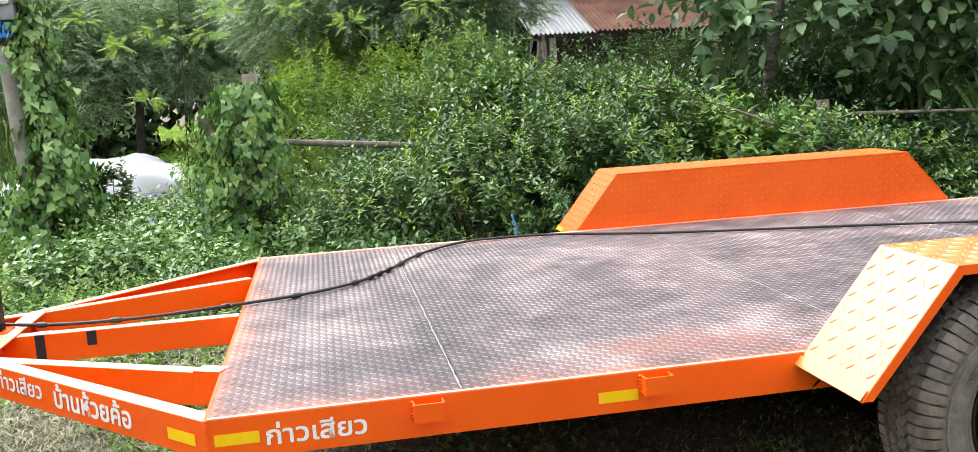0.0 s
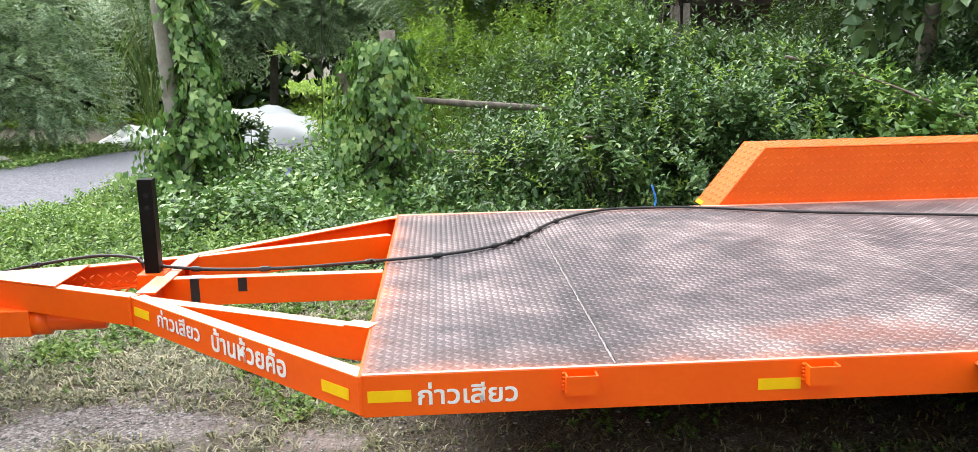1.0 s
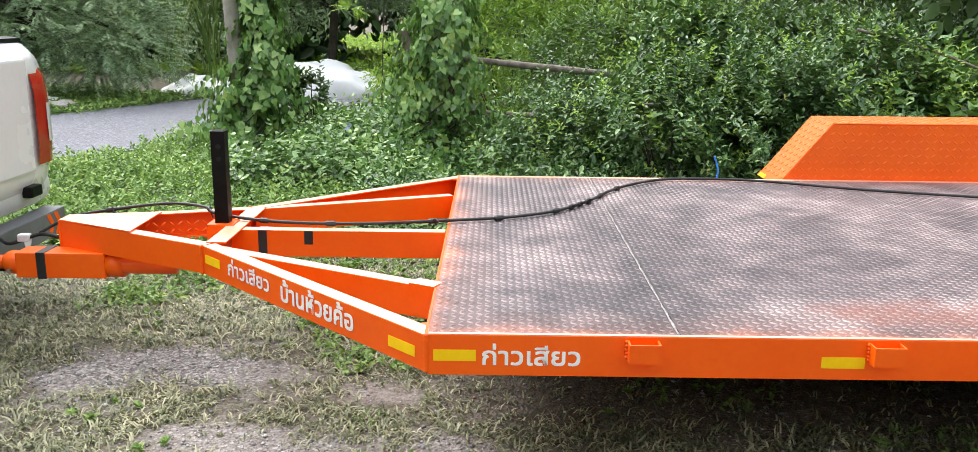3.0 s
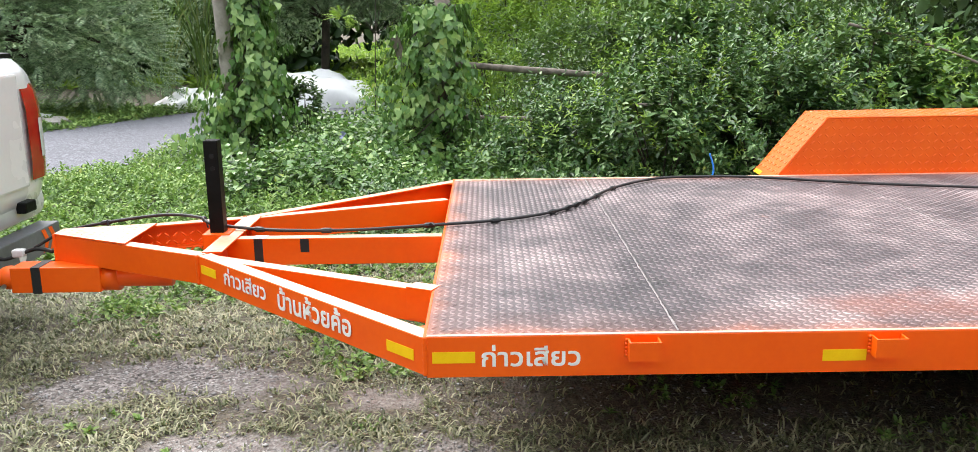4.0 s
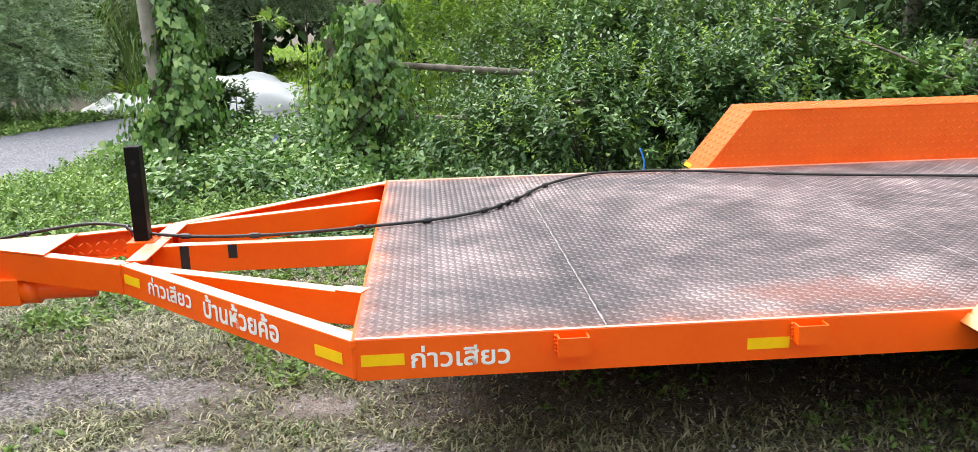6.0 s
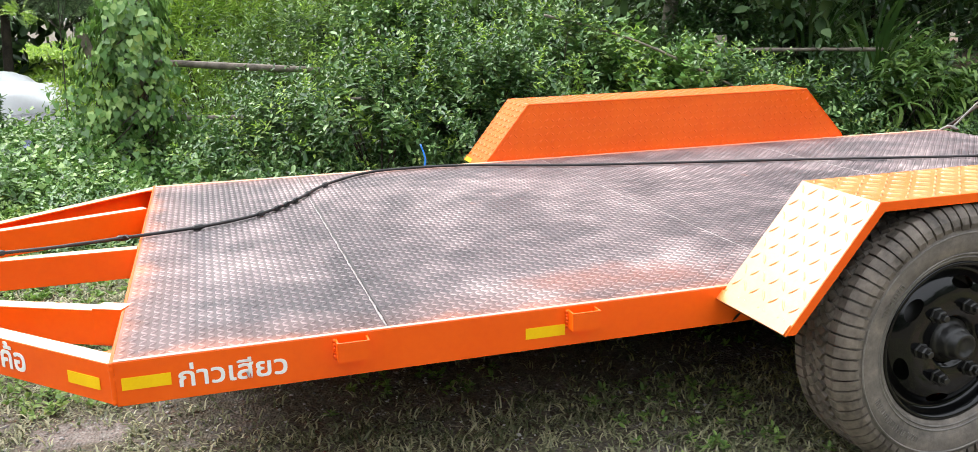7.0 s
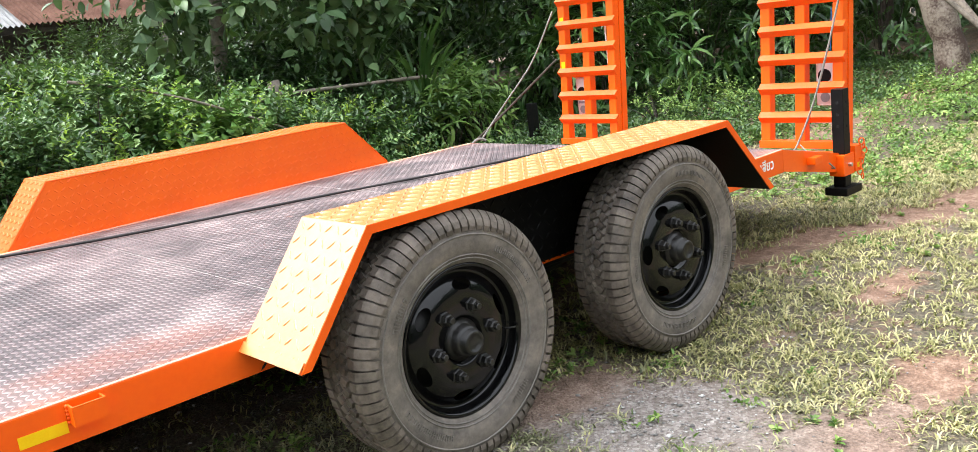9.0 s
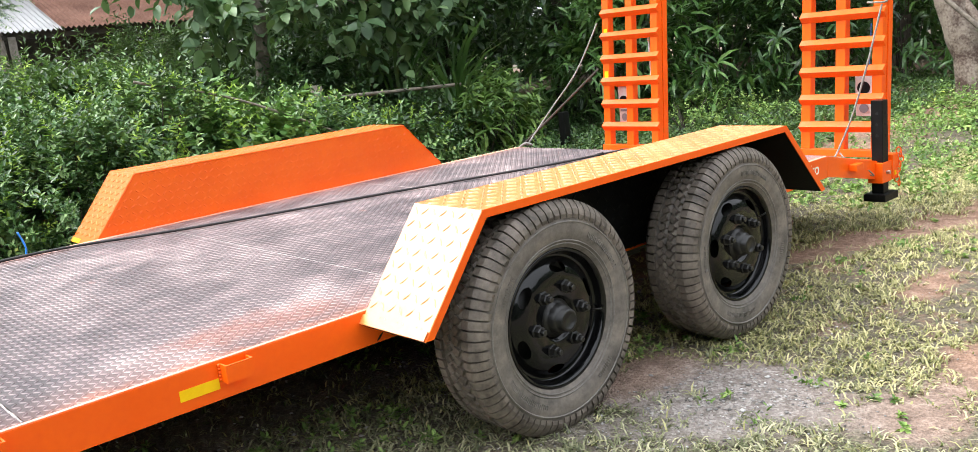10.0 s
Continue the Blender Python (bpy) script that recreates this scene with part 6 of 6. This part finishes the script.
def feather_tree(x, y, h, trunk_r, lumps, n, label, material=None, flen=0.32, leaflet=0.048, lean=0.2, pairs=11):
    t = thing("tree", (x, y, 0), label, "tree", "feathery trees")
    br = [([(lean * 0.4, 0, h * 0.35), (c[0] * 0.5, c[1] * 0.5, (c[2] + h * 0.4) * 0.5), c], trunk_r * 0.45) for c, r in lumps]
    limbs(t, [(0, 0, -0.1), (lean * 0.3, 0.05, h * 0.3), (lean, 0, h * 0.75)], [trunk_r * 1.2, trunk_r, trunk_r * 0.5], br, DARK_BARK)
    tot = sum(r[0] * r[2] for c, r in lumps)
    sets = []
    for c, r in lumps:
        k = max(20, int(1.9 * n * r[0] * r[2] / tot))
        p, d = ball(k, c, r)
        w = d * np.array([1, 1, 0.45]) + np.array([0, 0, 0.05]) + RNG.normal(0, 0.35, d.shape)
        sets.append(fronds(p, w, flen * RNG.uniform(0.7, 1.2, k), pairs, leaflet))
    foliage("crown", t, sets, "slim", material or LEAF_FEATHER, 0.34)
    return t


feather_tree(-6.3, 10.4, 3.6, 0.14, [((0.0, -0.3, 1.3), (1.5, 0.9, 0.9)), ((1.3, -0.2, 1.0), (1.0, 0.8, 0.8)), ((-1.3, 0, 1.5), (1.3, 0.9, 1.1)), ((0.5, 0, 2.2), (1.7, 1.0, 0.8))], 2300, "dense dark green feathery tree by the lane")
feather_tree(-2.45, 12.6, 3.6, 0.062, [((0.2, 0, 2.1), (1.2, 0.8, 0.6)), ((-1.2, 0, 2.2), (1.3, 0.8, 0.7)), ((1.4, 0, 2.5), (1.2, 0.9, 0.7)), ((0.2, 0.2, 2.7), (2.0, 1.0, 0.5)), ((-0.75, -0.3, 1.45), (0.55, 0.5, 0.5)), ((1.0, 0.0, 1.75), (0.55, 0.5, 0.4)), ((-0.2, -0.4, 1.9), (0.8, 0.5, 0.4))], 2600, "feathery tree with a dark forked trunk beyond the lane")
feather_tree(1.2, 9.2, 4.0, 0.12, [((0.3, -0.6, 2.45), (1.0, 0.7, 0.5)), ((1.2, -0.2, 2.5), (0.85, 0.8, 0.6)), ((-0.8, -0.2, 2.6), (1.0, 0.8, 0.55)), ((0.4, 0.2, 2.9), (1.6, 0.8, 0.4))], 2000, "overhanging dark feathery tree behind the fence", lean=0.5)
feather_tree(1.9, 10.4, 4.6, 0.14, [((0, 0, 2.2), (1.0, 0.8, 0.8)), ((-1.4, 0, 2.4), (1.2, 1.0, 0.8))], 1500, "tall dark feathery tree behind the hedge")
feather_tree(-0.9, 6.4, 3.2, 0.005, [((dx, 0, z), (w, 0.14, 0.5 * w)) for dx, z, w in ((-0.1, 1.87, 0.15), (0.29, 1.82, 0.14), (1.58, 1.87, 0.16), (2.28, 2.03, 0.15), (0.43, 2.07, 0.16), (-0.46, 1.77, 0.07), (-0.25, 1.29, 0.06), (1.03, 2.05, 0.16), (-0.75, 2.0, 0.08))], 40, "thin sapling with young lime-green feathery leaves", LEAF_LIME, 0.13, 0.026, 0.1, 9)


def broad_tree(x, y, label):
    """A tree with large rounded leaves on drooping twigs."""
    t = thing("broadleaf_tree", (x, y, 0), label, "tree")
    tips = [(-0.5, -0.3, 1.75), (0.15, -0.6, 1.85), (0.8, -0.7, 1.7), (1.35, -0.8, 1.55), (1.9, -0.6, 1.75), (1.6, -0.3, 2.1), (0.6, -0.2, 2.2), (-0.3, 0.1, 2.3), (2.4, -0.4, 2.0), (1.1, -0.9, 1.95)]
    limbs(t, [(0, 0, -0.1), (0.02, 0, 0.9), (0.1, 0, 2.2), (0.2, 0, 3.4)], [0.09, 0.08, 0.07, 0.05], [([(0.1, 0, 1.9 + 0.1 * (i % 3)), (c[0] * 0.5, c[1] * 0.5, c[2] + 0.35), c], 0.03) for i, c in enumerate(tips)], BARK)
    sets = []
    for c in tips:
        k = 20
        p = np.array(c) + RNG.normal(0, 0.17, (k, 3))
        w = RNG.normal(0, 0.8, (k, 3)) + np.array([0, -0.4, -0.15])
        sets.append(shoots(p, w, RNG.uniform(0.25, 0.5, k), 8, 0.21, 0.9, 0.5, 0.3))
    p, d = ball(260, (1.0, 0.5, 3.0), (2.5, 1.5, 0.8))
    sets.append(shoots(p, d, np.full(260, 0.4), 7, 0.24, 0.9, 0.5, 0.3))
    foliage("crown", t, sets, "broad", LEAF_TEAK, 0.60)
    return t


broad_tree(4.85, 6.4, "tree with large rounded dark green leaves")


def strap_plant(x, y, h, n, wide, label, material=None, fall=0.45, z=0.0, name="strap_plant"):
    t = thing(name, (x, y, z), label, "plant", "strap-leaved plants")
    a = RNG.uniform(0, 6.28, n)
    base = np.stack([0.12 * np.cos(a), 0.12 * np.sin(a), RNG.uniform(0, h * 0.55, n)], 1)
    D = np.stack([np.cos(a) * fall, np.sin(a) * fall, np.ones(n)], 1) + RNG.normal(0, 0.18, (n, 3))
    N = np.stack([-np.cos(a), -np.sin(a), np.full(n, 0.6)], 1)
    L = h * RNG.uniform(0.5, 0.85, n)
    part("leaves", leaf_mesh("leaves", base, D, N, L, wide * RNG.uniform(0.7, 1.2, n), "strap", material or LEAF_STRAP), LEAF_STRAP, t)
    return t


for x, y, h, n in ((6.55, 5.35, 1.25, 26), (6.2, 5.9, 1.45, 24), (6.95, 5.9, 1.2, 22), (7.3, 5.2, 0.75, 20), (5.9, 5.15, 0.6, 16)):
    strap_plant(x, y, h, n, 0.055, "clump of long arching strap leaves under the trees")
for x, y, h in ((-4.75, 11.9, 2.2), (-4.2, 12.1, 2.4)):
    strap_plant(x, y, h, 46, 0.028, "tall clump of cane with dry and green blades", LEAF_CANE, 0.34, name="cane_clump")
for x, y, rx, h, n in ((6.9, 5.0, 0.4, 0.72, 60), (6.5, 4.9, 0.3, 0.55, 40), (7.5, 5.7, 0.5, 0.8, 60)):
    bush(x, y, rx, rx, h, n, 0.20, 0.24, "strap", LEAF_LIGHT, 8, 0.3, label="leafy plant with long pointed leaves under the trees", name="pointed_leaf_plant", group="pointed-leaf plants", spread=1.2)
for x, y, rx, h, n in ((8.2, 3.55, 0.4, 0.38, 70), (9.2, 3.9, 0.5, 0.42, 90), (8.9, 2.9, 0.5, 0.25, 80), (9.6, 1.3, 0.6, 0.22, 110), (8.6, 0.6, 0.5, 0.2, 90), (10.6, 0.9, 0.7, 0.25, 120)):
    bush(x, y, rx, rx, h, n, 0.055, 0.5, "oval", LEAF_WEED, 11, 0.2, label="bright broad-leaved weed clump behind the trailer", name="weed_clump", group="weed clumps")
for x, y, h, n in ((9.0, 4.9, 1.9, 60), (10.2, 4.4, 2.1, 60), (9.6, 5.9, 2.4, 60), (10.9, 3.6, 1.9, 50), (11.6, 4.6, 2.4, 60), (12.8, 3.2, 2.2, 60)):
    bush(x, y, 0.9, 0.7, h, int(2.6 * n), 0.27, 0.19, "strap", LEAF_DARK if n == 50 else LEAF_STRAP, 10, 0.55, label="dark clump of bamboo with narrow leaves in the shade", name="bamboo_clump", group="bamboo clumps", droop=0.6, spread=1.1)


for x, y, rx, h, n in ((2.76, -0.73, 0.085, 0.05, 16), (2.70, -0.60, 0.05, 0.04, 9), (2.93, -0.35, 0.10, 0.05, 16), (2.50, -0.55, 0.05, 0.04, 8), (2.42, -0.78, 0.06, 0.05, 10), (4.25, -0.18, 0.16, 0.06, 26), (4.05, -0.30, 0.14, 0.06, 24), (4.6, -0.32, 0.2, 0.07, 30), (3.55, -0.28, 0.09, 0.05, 14),
                       (-0.24, 0.50, 0.07, 0.04, 9), (-0.02, 0.32, 0.05, 0.03, 7), (-0.62, 1.22, 0.12, 0.05, 18), (1.75, -0.02, 0.09, 0.05, 14), (1.45, 0.12, 0.08, 0.05, 12)):
    bush(x, y, rx, rx, h, n, 0.034, 0.5, "oval", LEAF_WEED, 9, 0.07, label="small bright green weed tuft in the turf", name="weed_tuft", group="weed tufts", droop=0.1)


def build_right_tree():
    t = thing("old_tree", (10.75, 1.58, 0.06), "old tree with a pale mottled trunk and dark scar", "tree")
    limbs(t, [(0.0, -0.02, -0.2), (0.0, 0.0, 0.12), (0.0, 0.06, 0.45), (0.0, 0.24, 1.05), (0.2, 0.75, 3.0)], [0.25, 0.18, 0.155, 0.165, 0.15], [([(0.0, 0.10, 1.0), (-0.05, -0.22, 0.62), (-0.1, -0.6, 0.2)], 0.06), ([(0.0, 0.2, 0.9), (0.1, -0.1, 1.5), (0.1, -0.4, 2.4)], 0.09)], PALE_BARK)
    p, d = ball(260, (0.6, 0.7, 3.6), (1.8, 1.8, 0.8))
    foliage("crown", t, [shoots(p, d, np.full(len(p), 0.45), 12, 0.12, 0.9, 0.4)], "oval", LEAF_DARK, 0.5)


PALE_BARK = simple("pale_mottled_bark", (0.07, 0.042, 0.032), (0.30, 0.25, 0.205), 0.85, 3.0, 40.0, 0.7, lo=0.42, hi=0.56)
build_right_tree()


# ---- the shed behind the hedge ----
def corrugated(bm, x0, x1, y0, z0, y1, z1, wave=0.076, high=0.018):
    k = int((x1 - x0) / wave * 4)
    rows = []
    for s in (0, 0.5, 1):
        rows.append([bm.verts.new((x0 + (x1 - x0) * i / k, y0 + (y1 - y0) * s, z0 + (z1 - z0) * s + high * math.sin(i * math.pi / 2))) for i in range(k + 1)])
    for a, b in zip(rows, rows[1:]):
        for i in range(k):
            bm.faces.new((a[i], a[i + 1], b[i + 1], b[i]))


def build_shed():
    s = thing("shed", (5.4, 12.5, 0), "low wooden shed with rusty corrugated iron roof in the trees", "shed")
    for x0, x1, z, m, lab in ((-1.7, -0.62, 1.98, ZINC_ROOF, "grey zinc roof sheet"), (-0.64, 0.5, 2.0, RUST_ROOF, "rusty roof sheet"), (0.48, 1.62, 1.99, RUST_ROOF, "rusty roof sheet")):
        bm = bmesh.new()
        corrugated(bm, x0, x1, -0.6, z, 2.2, z + 1.15)
        bmesh.ops.solidify(bm, geom=bm.faces[:], thickness=0.004)
        part("roof_sheet", bm, m, s, lab)
    for k in range(16):
        x = -1.6 + 0.2 * k
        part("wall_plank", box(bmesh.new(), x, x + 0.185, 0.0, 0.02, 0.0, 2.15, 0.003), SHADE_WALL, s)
    for x in (-1.47, 1.45):
        part("post", tube(bmesh.new(), [(x, -0.45, -0.1), (x + 0.03, -0.45, 1.0), (x, -0.45, 1.98)], [0.07, 0.065, 0.06], 8), PALE_WOOD, s, "pale old wooden post")
    for k, (x, z0, z1) in enumerate(((-1.80, 1.0, 1.93), (-1.66, 0.95, 1.90), (-1.30, 0.9, 1.92))):
        part("loose_board", box(bmesh.new(), -0.055, 0.055, -0.012, 0.012, 0, z1 - z0, 0.004), PALE_WOOD if k != 1 else OLD_WOOD, s, "weathered upright board", at=Matrix.Translation((x, -0.5, z0)) @ Matrix.Rotation(radians((14, 2, -1)[k]), 4, 'Y'))
    up = bmesh.new()
    corrugated(up, -1.75, 0.9, 0.9, 2.72, 2.6, 3.0)
    bmesh.ops.solidify(up, geom=up.faces[:], thickness=0.004)
    part("upper_roof_sheet", up, ZINC_ROOF, s, "pale zinc roof sheet above the first")
    part("end_panel", box(bmesh.new(), -0.55, 0.75, 1.2, 1.22, 2.3, 2.75, 0.003), PALE_BLUE, s, "pale blue wall panel under the upper roof")
    part("eave_beam", box(bmesh.new(), -1.65, 1.58, -0.5, -0.42, 1.88, 1.95, 0.004), SHADE_WALL, s)
    part("brace", tube(bmesh.new(), [(-1.7, -0.45, 1.2), (-1.45, -0.45, 1.85)], 0.05, 8), OLD_WOOD, s)


build_shed()


# ---- the covered heap, rubble and far woods ----
def build_heap(x, y, rx, ry, h, name, label):
    bm = bmesh.new()
    n, rings = 72, 22
    rows = []
    for j in range(rings + 1):
        v = j / rings
        row = []
        for k in range(n):
            a = 2 * math.pi * k / n
            r = math.cos(v * math.pi / 2) ** 0.7
            f = 1 + 0.25 * noise.noise((math.cos(a) * 2 + x, math.sin(a) * 2, v * 2))
            q = Vector((rx * r * f * math.cos(a), ry * r * f * math.sin(a), h * math.sin(v * math.pi / 2) * (1 + 0.25 * noise.noise((math.cos(a) * r * 2.2, math.sin(a) * r * 2.2 + x, 3))) - 0.02))
            q.z += 0.07 * noise.noise((q.x * 3.5, q.y * 3.5, 1)) + 0.035 * noise.noise((q.x * 9, q.y * 9, 4))
            row.append(bm.verts.new(q))
        rows.append(row)
    for a, b in zip(rows, rows[1:]):
        for k in range(n):
            bm.faces.new((a[k], a[(k + 1) % n], b[(k + 1) % n], b[k]))
    return tagged(part(name, bm, TARP, at=Matrix.Translation((x, y, 0)), smooth=True), label, "tarpaulin")


build_heap(-2.6, 11.1, 1.2, 0.6, 0.50, "tarpaulin", "crumpled white plastic sheet spread over a mound")
build_heap(-3.95, 11.2, 0.75, 0.45, 0.27, "tarpaulin", "white plastic sheet over a low mound by the lane")
build_heap(-5.6, 9.6, 0.28, 0.25, 0.12, "rubbish_bag", "crumpled pale plastic rubbish bag by the lane")
for k in range(7):
    bm = bmesh.new()
    bmesh.ops.create_icosphere(bm, subdivisions=2, radius=1.0)
    for v in bm.verts:
        v.co *= 1 + 0.3 * noise.noise(v.co * 2 + Vector((k, 0, 0)))
    r = random.uniform(0.05, 0.14)
    tagged(part("rubble_lump", bm, SCRAP, at=Matrix.Translation((-5.5 + random.uniform(-0.4, 0.5), 9.1 + random.uniform(-0.3, 0.4), 0.03)) @ Matrix.Diagonal((r * 1.3, r, r * 0.6, 1))), "pale lump of rubble beside the lane", "rubble", "rubble by the lane")
flower = thing("morning_glory", (-0.98, 5.0, 0.36), "single pale violet morning glory flower among weeds", "flower")
part("petals", lathe(bmesh.new(), [(0.004, 0.02), (0.012, 0.0), (0.034, -0.012)], 10), VIOLET, flower)


def build_woods():
    """Far trees closing the view: clumps of leaves from the ground to above the picture."""
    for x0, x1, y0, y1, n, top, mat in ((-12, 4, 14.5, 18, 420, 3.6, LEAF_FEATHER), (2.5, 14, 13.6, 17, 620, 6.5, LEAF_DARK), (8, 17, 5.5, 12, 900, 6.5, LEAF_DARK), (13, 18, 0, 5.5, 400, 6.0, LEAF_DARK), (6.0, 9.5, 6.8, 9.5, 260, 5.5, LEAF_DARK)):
        c = np.stack([RNG.uniform(x0, x1, n), RNG.uniform(y0, y1, n), RNG.uniform(0.1, 1, n) ** 0.9 * top], 1)
        if mat is LEAF_FEATHER:
            c = c[~((np.abs(c[:, 0] + 2.4) < 0.8) & (c[:, 2] < 1.45))]
        k = 46
        d = unit(RNG.normal(size=(len(c), k, 3)).reshape(-1, 3))
        P = np.repeat(c, k, 0) + d * RNG.uniform(0.2, 0.62, (len(d), 1))
        N = d + np.array([0, 0, 0.7]) + RNG.normal(0, 0.2, d.shape)
        D = RNG.normal(size=d.shape) + d * 0.5 - np.array([0, 0, 0.5])
        L = RNG.uniform(0.09, 0.19, len(P))
        ob = new("far_woods", leaf_mesh("far_woods", P, D, N, L, L * 0.5, "oval", mat))
        tagged(ob, "dense dark green trees and undergrowth beyond the fence", "woods", kind="stuff")
    n = 1500
    a, r = RNG.uniform(radians(8), radians(128), n), RNG.uniform(19, 25, n)
    c = np.stack([r * np.cos(a), r * np.sin(a), RNG.uniform(0.0, 1, n) * np.where(a > 1.25, 3.6, 7.5)], 1)
    c = c[~((np.abs(c[:, 0] + 0.130 * (c[:, 1] + 2.1) - 0.15) < 0.05 * c[:, 1]) & (c[:, 2] < 1.3))]
    n = len(c)
    d = unit(RNG.normal(size=(n * 36, 3)))
    P = np.repeat(c, 36, 0) + d * RNG.uniform(0.3, 1.2, (n * 36, 1))
    L = RNG.uniform(0.25, 0.45, n * 36)
    ob = new("far_woods", leaf_mesh("far_woods", P, RNG.normal(size=d.shape), d + np.array([0, 0, 0.6]), L, L * 0.6, "oval", LEAF_DARK))
    tagged(ob, "dark woods closing the distance", "woods", kind="stuff")
    # trunks standing in them
    for x, y, r in ((8.7, 8.2, 0.09), (10.0, 7.0, 0.11), (12.2, 6.4, 0.1), (6.9, 13.2, 0.12), (3.2, 13.8, 0.12), (-0.3, 15.0, 0.12), (-4.6, 15.2, 0.12), (14.2, 3.8, 0.12)):
        t = tube(bmesh.new(), smooth_line([(0, 0, -0.1), (random.uniform(-0.2, 0.2), 0, 1.8), (random.uniform(-0.5, 0.5), 0, 5)], 3), [r, r, r, r * 0.9, r * 0.8, r * 0.7, r * 0.6], 8)
        tagged(part("bare_tree", t, DARK_BARK, at=Matrix.Translation((x, y, 0)), smooth=True), "dark bare-stemmed tree standing in the woods", "tree", "trunks in the woods")


build_woods()


def build_screen_trees():
    """Unseen trees added far behind the camera to hold off low sky light."""
    n = 3200
    a = RNG.uniform(radians(130), radians(375), n)
    r = RNG.uniform(24, 31, n)
    c = np.stack([r * np.cos(a), r * np.sin(a), RNG.uniform(0, 1, n) * (8.5 + 2.5 * np.sin(5 * a))], 1)
    k = 14
    d = unit(RNG.normal(size=(n * k, 3)))
    P = np.repeat(c, k, 0) + d * RNG.uniform(0.3, 1.6, (n * k, 1))
    D = RNG.normal(size=d.shape)
    L = RNG.uniform(0.5, 1.0, n * k)
    ob = new("screen_trees", leaf_mesh("screen_trees", P, D, d + np.array([0, 0, 0.6]), L, L * 0.6, "oval", LEAF_DARK))
    tagged(ob, "unseen line of green trees added to block low sky light", "trees", kind="stuff")


build_screen_trees()
